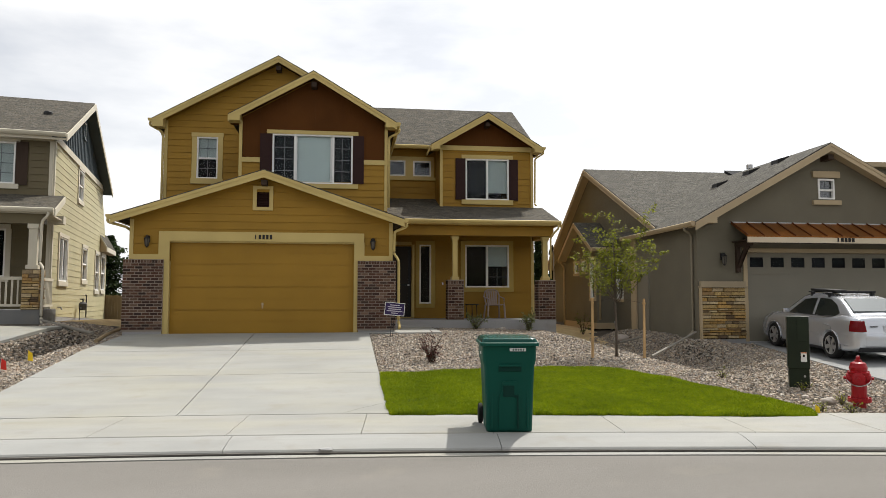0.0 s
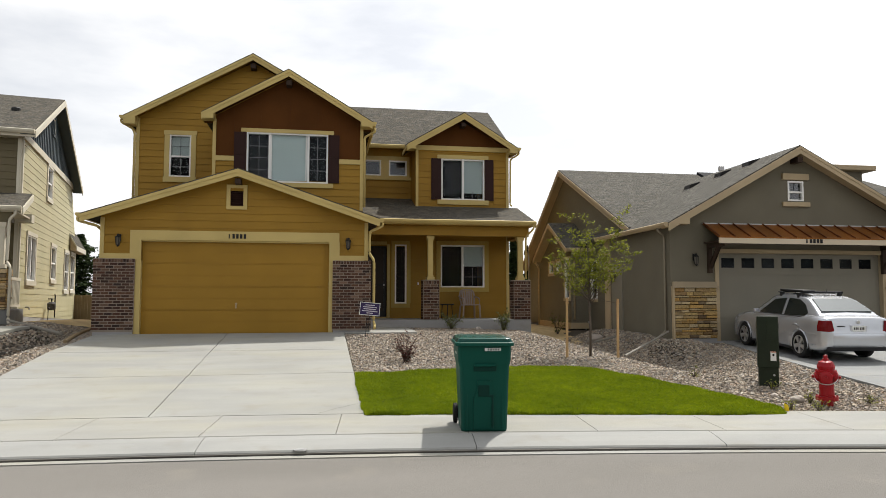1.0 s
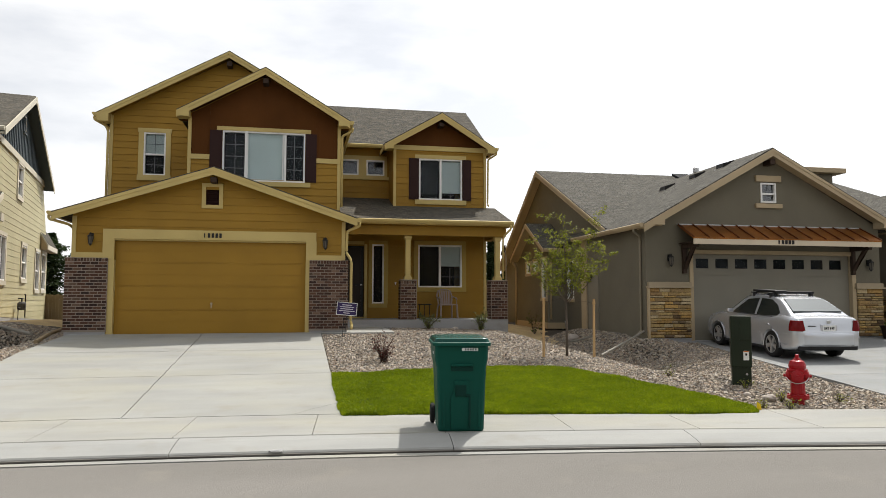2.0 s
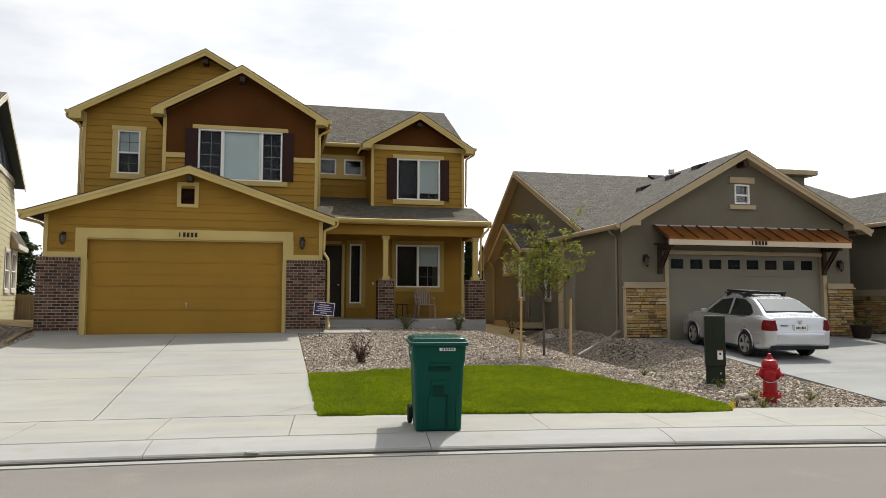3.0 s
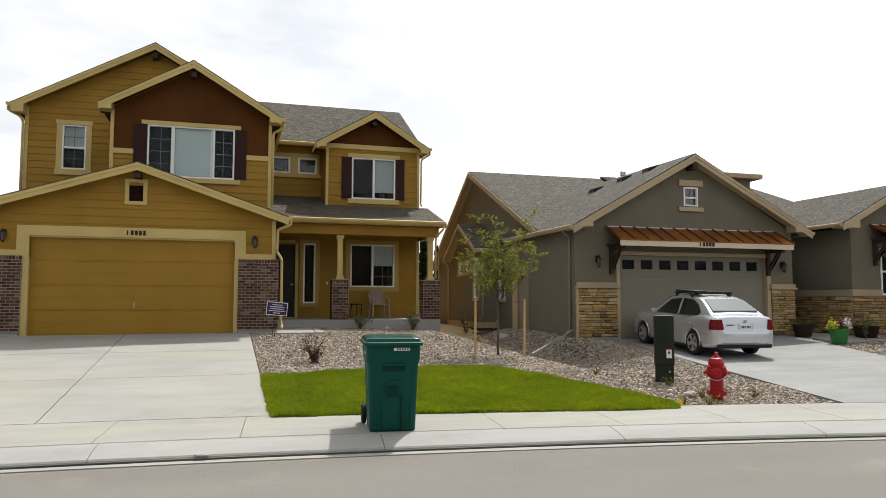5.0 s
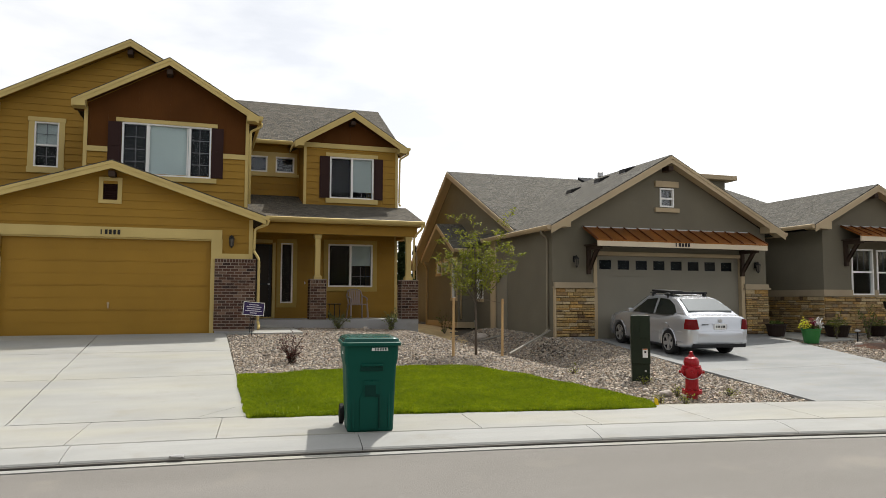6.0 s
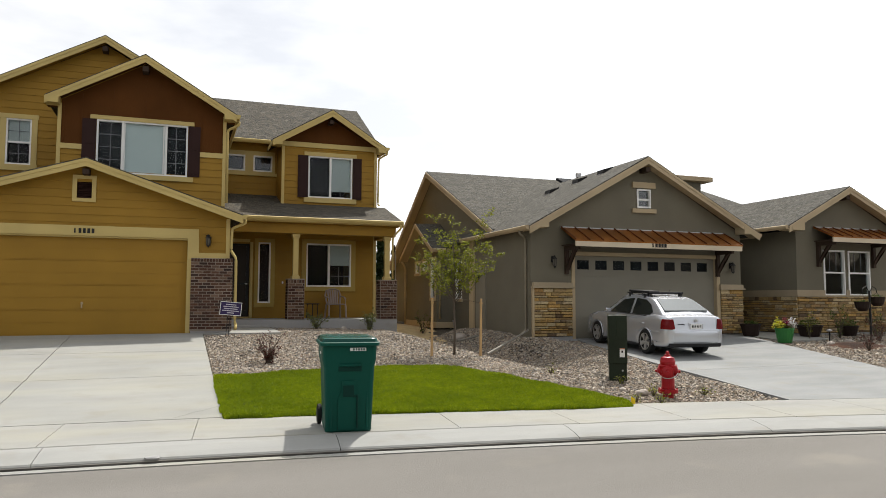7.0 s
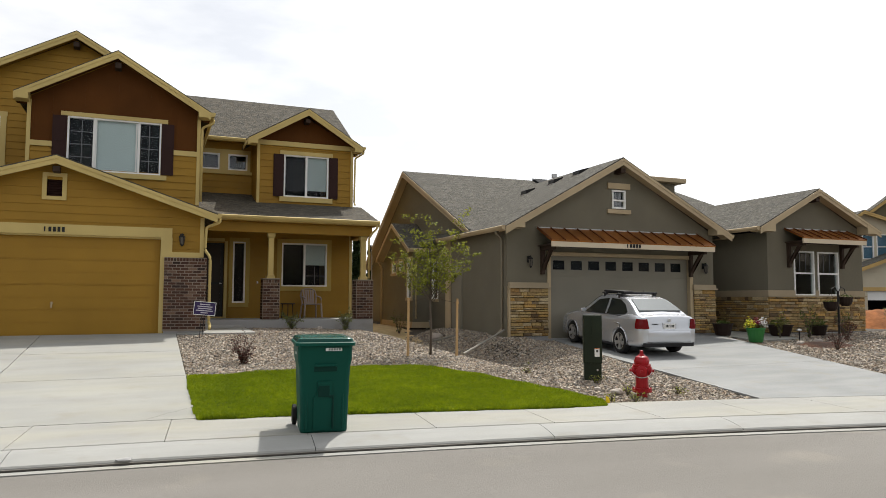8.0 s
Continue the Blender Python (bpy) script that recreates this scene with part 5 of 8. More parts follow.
part("flue_pipe", made(lathe, [(0.06, 0), (0.06, 0.40), (0.12, 0.40), (0.12, 0.56), (0.05, 0.62)], (15.53, 26.0, 6.3), 10), GALV, house2, "galvanised flue pipe")
bm = bmesh.new()
extr(bm, [(14.64, 25.55, 6.245), (15.35, 25.65, 6.29), (15.35, 26.3, 6.58), (14.64, 26.3, 6.58)], (0, 0, 0.09))
part("roof_box", bm, DARK, house2, "dark roof box")
part("clerestory", box(17.6, 20.12, 24.0, 27.0, 5.2, 6.45), OLIVE, house2, "raised olive stucco box behind the ridge")
part("clerestory_roof", box(18.6, 20.50, 23.7, 27.3, 6.44, 6.63, bevel=0.02), TAN, house2, "flat tan-edged roof over the raised box")
# side door lamp and satellite dish
wall_lamp(house2, Face((8.95, 0, 0), (0, 1, 0), (-1, 0, 0)), 21.05, 2.28)
dish = part("satellite_dish", made(lathe, [(0.02, 0.0), (0.12, 0.02), (0.21, 0.065), (0.215, 0.065), (0.12, 0.012), (0.02, -0.015)], (7.55, 26.0, 3.42), 14, Matrix.Rotation(radians(-70), 3, "Y")), BLACK, house2, "dark satellite dish on an arm", smooth=True)
part("dish_arm", made(tube, [(7.58, 26.05, 3.42), (7.62, 26.1, 3.2), (7.62, 26.1, 0.4)], 0.025, 6), GALV, dish)
part("side_door", box(8.91, 8.95, 20.55, 21.3, 0.6, 2.6), DOOR_GREY, house2)

# ---- the beige house on the other side of the driveway ----
rng = random.Random(31)
# The side siding's colour is about three times lighter than the front's.
BEIGE = paint("beige_side_siding", (0.445, 0.405, 0.245), 0.6, 0.05, 24, 0.15, stretch=(1, 1, 6), pieces=0.08)
KHAKI = paint("khaki_siding", (0.135, 0.112, 0.064), 0.6, 0.06, 24, 0.15, stretch=(1, 1, 6), pieces=0.1)
SLATE = paint("slate_blue_board_paint", (0.075, 0.095, 0.105), 0.65, 0.08, 28, 0.2)
CREAM = paint("cream_trim_paint", (0.56, 0.52, 0.42), 0.55, 0.05, 30, 0.1)
H3_SCALE = 1.09
XF[0] = Matrix.Translation(Vector(EYE) * (1 - H3_SCALE)) @ Matrix.Scale(H3_SCALE, 4) @ Matrix.Translation((-8.34, 21.44, 0)) @ Matrix.Rotation(radians(10.7), 4, "Z")
house3 = thing("house", (-4, 4, 0.9), "two-storey house with beige lap sides and a khaki front porch", "house")
f3 = front(0)
h3holes = [(-2.0, -0.95, 4.80, 5.98), (-2.2, -1.10, 2.2, 3.54)]
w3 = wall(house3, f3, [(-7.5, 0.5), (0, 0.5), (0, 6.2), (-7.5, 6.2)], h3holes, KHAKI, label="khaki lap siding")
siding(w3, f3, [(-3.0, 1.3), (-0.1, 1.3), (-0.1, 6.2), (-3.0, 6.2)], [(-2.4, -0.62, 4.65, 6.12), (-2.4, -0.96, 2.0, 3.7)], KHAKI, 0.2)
part("corner_board", slab_on(f3, -0.1, 0.0, 0.9, 6.2, 0.0, 0.045), CREAM, house3)
window(house3, f3, *h3holes[0], (), (), ((0, 0.03, 0.97, 3, 4),), ((0, 0.03, 0.97, BLIND),), casing=(CREAM, 0, 0, 0.12, 0.14, 0.1), label="white gridded window with a closed blind")
part("shutter", slab_on(f3, -0.94, -0.64, 4.78, 6.0, 0.028, 0.055), DARKWOOD, house3, "near-black panel shutter")
window(house3, f3, *h3holes[1], (0.5,), (), (), (), casing=(CREAM, 0.1, 0.13, 0.12, 0.13, 0.1), label="white window under the porch")
s3 = Face((0, 0, 0), (0, 1, 0), (1, 0, 0))
sh3 = [(1.15, 2.45, 2.13, 3.46), (5.35, 6.30, 2.28, 3.42), (8.45, 9.45, 1.95, 3.40), (10.1, 11.2, 1.98, 3.42), (4.10, 5.0, 4.98, 6.0)]
ws3 = wall(house3, s3, [(0, 0.5), (11.7, 0.5), (11.7, 3.6), (9.9, 6.2), (0, 6.2)], sh3, BEIGE, label="beige lap siding, lighter than the front")
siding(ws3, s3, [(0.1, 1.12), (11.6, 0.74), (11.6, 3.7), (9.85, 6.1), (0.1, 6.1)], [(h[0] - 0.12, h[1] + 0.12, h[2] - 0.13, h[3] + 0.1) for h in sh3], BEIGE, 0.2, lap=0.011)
# Pale upper sheets colour in the sky that these panes reflect.
for h in sh3:
    wide = h[1] - h[0] > 1.2
    window(house3, s3, *h, (0.5,) if wide else (), () if wide else ((0, 0.5),), (), () if wide else ((0, 0.5, 0.98, BLIND),), casing=(CREAM, 0.12, 0.12, 0.12, 0.14, 0.12), label="white window in a cream casing", glass=GLASS_HIGH_IOR)
part("corner_board", slab_on(s3, 0.0, 0.11, 0.95, 6.1, 0.0, 0.045), CREAM, house3)
part("belt_board", slab_on(s3, 0.0, 9.95, 6.08, 6.28, 0.0, 0.06), CREAM, house3)
gp = wall(house3, s3, [(0.0, 6.26), (9.9, 6.26), (4.75, 8.30)], [(4.75, 5.2, 7.22, 7.8)], SLATE, name="gable_wall", label="slate-blue board and batten gable")
for i in range(32):
    u = 0.3 + i * 0.3
    top = 6.26 + 2.04 * (u / 4.75 if u < 4.75 else (9.9 - u) / 5.15) - 0.06
    if top > 6.35:
        part("batten", slab_on(s3, u - 0.025, u + 0.025, 6.28, top, 0.0, 0.025), SLATE, gp)
window(house3, s3, 4.75, 5.2, 7.22, 7.8, (), (), (), (), casing=(SLATE, 0.06, 0.06, 0.06, 0.06, 0.06), label="narrow gable window")
slope(house3, [(-7.8, -0.35, 6.26), (0.35, -0.35, 6.26), (0.35, 4.7, 8.45), (-7.8, 4.7, 8.45)], SHINGLE, label="brown-grey asphalt shingles")
slope(house3, [(0.35, 10.2, 6.1), (-7.8, 10.2, 6.1), (-7.8, 4.7, 8.45), (0.35, 4.7, 8.45)], SHINGLE, label="brown-grey asphalt shingles")
for a, b in (((0.36, -0.36, 6.26), (0.36, 4.7, 8.45)), ((0.36, 10.2, 6.1), (0.36, 4.7, 8.45))):
    bm = bmesh.new()
    along(bm, a, b, 0.20, 0.03, (1, 0, 0), 0.03)
    part("rake_board", bm, CREAM, house3)
    bm = bmesh.new()
    extr(bm, [Vector(a) - Vector((0, 0, 0.14)), Vector(b) - Vector((0, 0, 0.14)), Vector(b) - Vector((0.36, 0, 0.14)), Vector(a) - Vector((0.36, 0, 0.14))], (0, 0, 0.03))
    part("soffit", bm, SLATE, house3)
gutter(house3, (-7.8, -0.35, 6.26), (0.36, -0.35, 6.26), CREAM, (0, -1, 0))
part("fascia", box(-7.8, 0.35, -0.35, -0.32, 6.06, 6.24), CREAM, house3)
part("soffit", box(-7.8, 0.0, -0.32, 0, 6.06, 6.10), CREAM, house3)
part("roof_vent", made(lathe, [(0.13, 0), (0.13, 0.1), (0.1, 0.13)], (-0.62, 2.2, 7.32), 10), BLACK, house3, "low dark roof vent")
part("back_wall", box(-7.5, 0, 11.7, 11.86, 0.5, 3.6), BEIGE, house3)
part("side_wall", box(-7.5, -7.34, 0.16, 11.7, 0.5, 6.2), BEIGE, house3)
part("inner_wall", box(-7.2, -0.2, 5.0, 5.1, 0.5, 7.0), DARK, house3)
# rear lean-to
slope(house3, [(0.27, 9.6, 3.78), (0.27, 12.6, 3.78), (-0.1, 12.6, 4.45), (-0.1, 9.6, 4.45)], SHINGLE, label="brown-grey shingled lean-to roof")
bm = bmesh.new()
along(bm, (0.29, 9.56, 3.76), (-0.1, 9.56, 4.43), 0.10, 0.04, (0, 1, 0))
part("rake_board", bm, CREAM, house3)
part("fascia", box(0.265, 0.30, 9.6, 12.6, 3.56, 3.75), CREAM, house3)
# Tan soffit and end colour in warm light thrown up on cream boards.
part("lean_to_soffit", box(0.03, 0.265, 9.62, 12.6, 3.55, 3.59), TAN, house3)
bm = bmesh.new()
extr(bm, [(0.03, 9.61, 3.59), (0.262, 9.61, 3.59), (0.262, 9.61, 3.70), (0.03, 9.61, 4.15)], (0, 2.9, 0))
part("lean_to_end", bm, TAN, house3)
# porch
slope(house3, [(-7.8, -2.0, 3.92), (0.42, -2.0, 3.92), (0.30, 0.0, 4.52), (-7.8, 0.0, 4.52)], SHINGLE, 0.09, "porch_roof", "brown-grey shingled porch roof")
gutter(house3, (-7.8, -2.0, 3.93), (0.42, -2.0, 3.93), CREAM, (0, -1, 0))
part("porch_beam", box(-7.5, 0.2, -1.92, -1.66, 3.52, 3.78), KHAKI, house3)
part("porch_ceiling", box(-7.5, 0.3, -1.98, 0, 3.78, 3.82), CREAM, house3)
bm = bmesh.new()
along(bm, (0.43, -2.0, 3.90), (0.31, 0, 4.50), 0.18, 0.03, (1, 0, 0))
part("rake_board", bm, CREAM, house3)
part("eave_block", box(-0.02, 0.34, -0.2, 0.2, 3.70, 3.92), CREAM, house3)
post = bmesh.new()
for s, z0, z1 in ((0.14, 2.36, 2.46), (0.10, 2.46, 3.40), (0.13, 3.40, 3.52)):
    bx(post, -0.05 - s, -0.05 + s, -1.8 - s, -1.8 + s, z0, z1)
part("porch_post", post, CREAM, house3, "cream square porch post")
pier3 = part("stone_pier", box(-0.23, 0.15, -2.0, -1.6, 1.32, 2.34), STONE_BED, house3, "mixed brown ledge stone porch pier")
ledge_stones(pier3, Face((0, -2.0, 0), (1, 0, 0), (0, -1, 0)), -0.24, 0.16, 1.32, 2.34, rng)
ledge_stones(pier3, Face((0.15, 0, 0), (0, 1, 0), (1, 0, 0)), -2.02, -1.58, 1.32, 2.34, rng)
part("porch_slab", box(-7.5, 0.2, -2.02, 0, 0.4, 1.32, bevel=0.015), concrete_mat("dark_porch_concrete", (0.17, 0.172, 0.17)), house3, "grey concrete porch base")
rail = part("porch_railing", box(-5.2, -0.24, -1.86, -1.78, 2.08, 2.16), CREAM, house3, "cream painted baluster railing")
part("bottom_rail", box(-5.2, -0.24, -1.86, -1.78, 1.40, 1.46), CREAM, rail)
for i in range(36):
    x = -0.36 - i * 0.135
    part("baluster", box(x - 0.02, x + 0.02, -1.84, -1.80, 1.46, 2.08), CREAM, rail)
side_rail = part("side_railing", box(0.06, 0.12, -1.57, -0.02, 2.08, 2.16), CREAM, house3, "cream painted baluster railing")
part("bottom_rail", box(0.06, 0.12, -1.57, -0.02, 1.38, 1.44), CREAM, side_rail)
for i in range(9):
    part("baluster", box(0.07, 0.11, -1.42 + i * 0.16, -1.38 + i * 0.16, 1.44, 2.08), CREAM, side_rail)
downspout(house3, [(0.30, -2.05, 3.82), (0.30, -2.05, 3.72), (0.16, -1.98, 3.6), (0.14, -2.0, 2.5), (0.24, -2.08, 2.4), (0.24, -2.08, 1.1), (0.3, -2.3, 0.98)], CREAM)
wall(house3, Face(s3.p(0, 0, 0.005), s3.u, s3.n), [(0.12, 0.3), (11.7, 0.3), (11.7, 0.76), (0.12, 1.14)], [], FOUND, 0.02, "foundation")
# gas meter on the side wall
METER = paint("dull_meter_enamel", (0.07, 0.07, 0.075), 0.6, 0.1, 30, 0.05)
meter = part("gas_meter", made(lathe, [(0.09, 0), (0.13, 0.05), (0.13, 0.22), (0.08, 0.28)], (0.22, 4.5, 1.22), 10), METER, house3, "grey gas meter with pipes")
for pts in ([(0.22, 4.5, 1.45), (0.22, 4.5, 1.6), (0.2, 4.9, 1.6), (0.05, 5.0, 1.6)], [(0.2, 4.3, 1.3), (0.2, 4.0, 1.3), (0.2, 4.0, 0.8)], [(0.12, 5.9, 0.95), (0.12, 5.9, 1.75), (0.06, 6.1, 1.75)]):
    part("pipe", made(tube, pts, 0.022, 6), BLACK, meter)
part("wall_tap", made(tube, [(0.02, 1.2, 1.35), (0.12, 1.2, 1.35), (0.14, 1.2, 1.28)], 0.025, 6), GALV, house3)
XF[0] = Matrix.Identity(4)

# ---- the unfinished tan house down the street ----
PALE = paint("pale_house_siding_paint", (0.50, 0.45, 0.34), 0.65, 0.05, 24, 0.15)
OAK = paint("golden_trim_paint", (0.50, 0.34, 0.13), 0.6, 0.06, 30, 0.1)
# Blue sheet and bluish glass colour in the sky these windows reflect.
SKYBLUE = paint("painted_blue_reflection", (0.20, 0.28, 0.34), 0.4, 0.05, 20, 0)
BLUEGLASS = glass_mat("blue_window_glass", (0.75, 0.85, 0.9))
XF[0] = Matrix.Translation((35.605, 27.519, 0)) @ Matrix.Rotation(radians(-25), 4, "Z")
house4 = thing("house", (4, 4, 0.8), "tan two-storey house with an open garage door", "house")
f4 = front(0)
w4 = wall(house4, f4, line_poly(-0.05, 6.0, 0.4, 3.0, 4.40, 0.40), [(0.2, 5.5, 0.3, 2.12)], PALE, label="pale lap siding")
siding(w4, f4, line_poly(0.0, 6.0, 2.32, 3.0, 4.40, 0.40), [], PALE, 0.2)
part("door_header", slab_on(f4, -0.05, 6.0, 2.12, 2.32, 0, 0.05), OAK, house4)
part("garage_door", slab_on(f4, 0.2, 5.5, 1.62, 2.12, -0.15, -0.1), VINYL, house4, "white garage door, mostly raised")
# Near-black lining colours the open garage's inside as deep shade.
part("inner_wall", box(0.11, 5.84, 3.2, 3.3, 0.3, 3.0), DARK, house4)
part("garage_ceiling", box(0.11, 5.84, 0.17, 3.2, 2.4, 2.5), DARK, house4)
part("garage_floor", box(0.11, 5.84, 0.17, 3.2, 0.3, 0.42), DARK, house4)
gable_y(house4, -0.35, 6.3, 3.0, 3.36, 3.36, 4.62, -0.4, 4.0, SHINGLE2, OAK, OAK, wall_y=0)
u4 = front(1.5)
uh = [(0.80, 1.42, 3.93, 5.32), (1.58, 2.2, 3.93, 5.32)]
wall(house4, u4, [(0.6, 3.0), (3.2, 3.0), (3.2, 5.6), (1.0, 6.55), (0.6, 6.3)], uh, PALE, label="tan siding")
for h in uh:
    window(house4, u4, *h, (), ((0, 0.5),), (), ((0, 0.02, 0.98, SKYBLUE),), label="white framed window with reflected blue sky coloured in", glass=BLUEGLASS)
gable_y(house4, 0.3, 3.5, 0.80, 6.36, 5.75, 6.68, 1.1, 2.6, SHINGLE2, OAK, OAK, wall_y=1.5)
wall(house4, front(4.0), line_poly(2.75, 9.0, 3.0, 5.8, 9.1, 0.68), [], KHAKI, label="brown upper gable")
gable_y(house4, 2.42, 9.35, 5.8, 6.95, 6.95, 9.4, 3.6, 4.3, SHINGLE2, OAK, OAK, wall_y=4.0)
for a in ((-0.05, 0.11, 0.16, 9.0, 0.4, 3.4), (5.84, 6.0, 0.16, 9.0, 0.4, 3.4), (-0.05, 9.0, 9.0, 9.16, 0.4, 7.0), (0.6, 0.75, 1.66, 9.0, 3.3, 6.0), (6.0, 9.0, 4.0, 4.16, 0.4, 4.0)):
    part("side_wall", box(*a), PALE, house4)
XF[0] = Matrix.Identity(4)

# ---- garden wall, far fences and trees in the gaps ----
FENCE = paint("weathered_fence_wood", (0.30, 0.225, 0.13), 0.85, 0.15, 20, 0.3, stretch=(1, 1, 0.2), pieces=0.3)


def fence(x0, x1, y, z0, z1, label):
    fe = thing("fence", ((x0 + x1) / 2, y, z0), label, "fence")
    k = round((x1 - x0) / 0.145)
    for i in range(k):
        a = x0 + (x1 - x0) * i / k
        part("fence_board", box(a + 0.004, a + (x1 - x0) / k - 0.004, y, y + 0.02, z0, z1 + 0.02 * math.sin(i * 2.3)), FENCE, fe)
    for z in (z0 + 0.25, z1 - 0.25):
        part("fence_rail", box(x0, x1, y + 0.02, y + 0.06, z - 0.045, z + 0.045), FENCE, fe)
    for i in range(int((x1 - x0) / 2.4) + 1):
        part("fence_post", box(x0 + i * 2.4, x0 + i * 2.4 + 0.1, y + 0.06, y + 0.16, z0 - 0.1, z1), FENCE, fe)
    return fe


fence(-13.5, -5.5, 36.0, 0.50, 1.80, "weathered brown board fence behind the yard")
fence(6.5, 11.0, 34.5, 0.70, 2.3, "weathered brown board fence behind the houses")


def leaf_mat(name, cols):
    m, n, l, b = mat_base(name, 0.6, 0, 0.12)
    f = n.new("ShaderNodeNewGeometry").outputs["Random Per Island"]
    col = ramp_of(n, l, f, cols)
    l.new(col, b.inputs["Base Color"])
    tr = n.new("ShaderNodeBsdfTranslucent")
    l.new(col, tr.inputs["Color"])
    mx = n.new("ShaderNodeMixShader")
    mx.inputs["Fac"].default_value = 0.38
    l.new(b.outputs["BSDF"], mx.inputs[1])
    l.new(tr.outputs["BSDF"], mx.inputs[2])
    l.new(mx.outputs["Shader"], n["Material Output"].inputs["Surface"])
    return m


LEAF_DARK = leaf_mat("dark_conifer_leaf", [(0.016, 0.030, 0.012), (0.036, 0.056, 0.020), (0.06, 0.082, 0.030)])
LEAF_YOUNG = leaf_mat("young_green_leaf", [(0.11, 0.13, 0.014), (0.19, 0.21, 0.024), (0.29, 0.30, 0.042), (0.15, 0.17, 0.020)])
LEAF_RED = leaf_mat("dark_red_leaf", [(0.05, 0.018, 0.018), (0.09, 0.03, 0.025), (0.12, 0.05, 0.035)])
BARK = paint("grey_brown_bark", (0.12, 0.098, 0.078), 0.9, 0.2, 40, 0.5)


def mesh_of(name, verts, faces, material, parent=None, label="", smooth=False):
    me = bpy.data.meshes.new(name)
    me.from_pydata([tuple(v) for v in verts], [], faces)
    me.materials.append(material)
    if smooth:
        me.shade_smooth()
    ob = new(name, me)
    if parent is not None:
        ob.parent, ob.matrix_parent_inverse = parent, origin_of(parent).inverted()
    if label:
        ob["label"] = label
    return ob


def leaves(points, size, rng, verts, faces, droop=0.3):
    """Folded diamond leaves at the given points."""
    for p in points:
        a, t = rng.uniform(0, 2 * math.pi), rng.uniform(-0.7, 0.5) - droop
        d = Vector((math.cos(a) * math.cos(t), math.sin(a) * math.cos(t), math.sin(t)))
        s = d.cross(Vector((rng.uniform(-1, 1), rng.uniform(-1, 1), 1.2))).normalized()
        n = s.cross(d)
        L = size * rng.uniform(0.65, 1.25)
        k = len(verts)
        verts += [p, p + d * L * 0.5 + s * L * 0.27 + n * L * 0.06, p + d * L, p + d * L * 0.5 - s * L * 0.27 + n * L * 0.06]
        faces.append((k, k + 1, k + 2, k + 3))


def far_tree(x, y, z, h, r, seed, conifer):
    q = random.Random(seed)
    tr = thing("tree", (x, y, z), "dark green tree far behind the yards", "tree", "far trees")
    part("trunk", made(tube, [(x, y, z - 0.2), (x, y, z + h * 0.5), (x, y, z + h * 0.95)], [0.16, 0.1, 0.02], 7), BARK, tr)
    pts = []
    for _ in range(int(1100 * h)):
        f = q.random() ** 0.75
        rr = r * ((1 - f) if conifer else math.sqrt(max(0.0, 1 - (2 * f - 0.9) ** 2))) * (0.75 + 0.35 * math.sin(f * 37 + seed)) * math.sqrt(q.random())
        a = q.uniform(0, 2 * math.pi)
        rr *= 0.8 + 0.3 * math.sin(3 * a + seed + f * 9)
        pts.append(Vector((x + rr * math.cos(a), y + rr * math.sin(a), z + h * (0.08 + 0.92 * f))))
    v, fc = [], []
    leaves(pts, 0.24, q, v, fc)
    mesh_of("crown", v, fc, LEAF_DARK, tr)


for i, (x, y, h, r, c) in enumerate(((-14.6, 46.5, 4.6, 1.6, False), (-12.6, 47.5, 4.2, 1.5, False), (-16.6, 48, 4.3, 1.6, False), (-10.6, 47.0, 4.5, 1.7, True), (12.4, 46, 4.9, 1.3, True), (13.9, 47.5, 4.2, 1.2, True), (11.0, 48, 4.3, 1.2, True))):
    far_tree(x, y, 0.95, h, r, i + 3, c)

# ---- wheeled bin on the pavement ----
BIN = paint("dark_green_plastic", (0.002, 0.066, 0.047), 0.5, 0.05, 70, 0.06, spec=0.16)
# Darker green that colours in shade in the bin's moulded hollows.
BINSHADE = paint("shade_green_plastic", (0.002, 0.034, 0.025), 0.6, 0.05, 70, 0.06, spec=0.15)
BINLID = paint("dark_green_lid_plastic", (0.004, 0.060, 0.046), 0.24, 0.05, 70, 0.05, spec=0.22)
RUBBER = paint("black_rubber", (0.018, 0.018, 0.018), 0.8, 0.1, 50, 0.2)
WHITE = paint("white_print", (0.75, 0.75, 0.73), 0.6, 0.05, 50, 0)


def loft(bm, rings, cap=True):
    rs = [[bm.verts.new(p) for p in ring] for ring in rings]
    k = len(rs[0])
    for a, b in zip(rs, rs[1:]):
        for i in range(k):
            bm.faces.new((a[i], a[(i + 1) % k], b[(i + 1) % k], b[i]))
    if cap:
        bm.faces.new(rs[0][::-1])
        bm.faces.new(rs[-1])


def round_rect(x0, x1, y0, y1, z, r=0.05, n=4):
    out = []
    for cx, cy, a0 in ((x1 - r, y1 - r, 0), (x0 + r, y1 - r, 90), (x0 + r, y0 + r, 180), (x1 - r, y0 + r, 270)):
        for i in range(n + 1):
            a = radians(a0 + 90 * i / n)
            out.append((cx + r * math.cos(a), cy + r * math.sin(a), z))
    return out


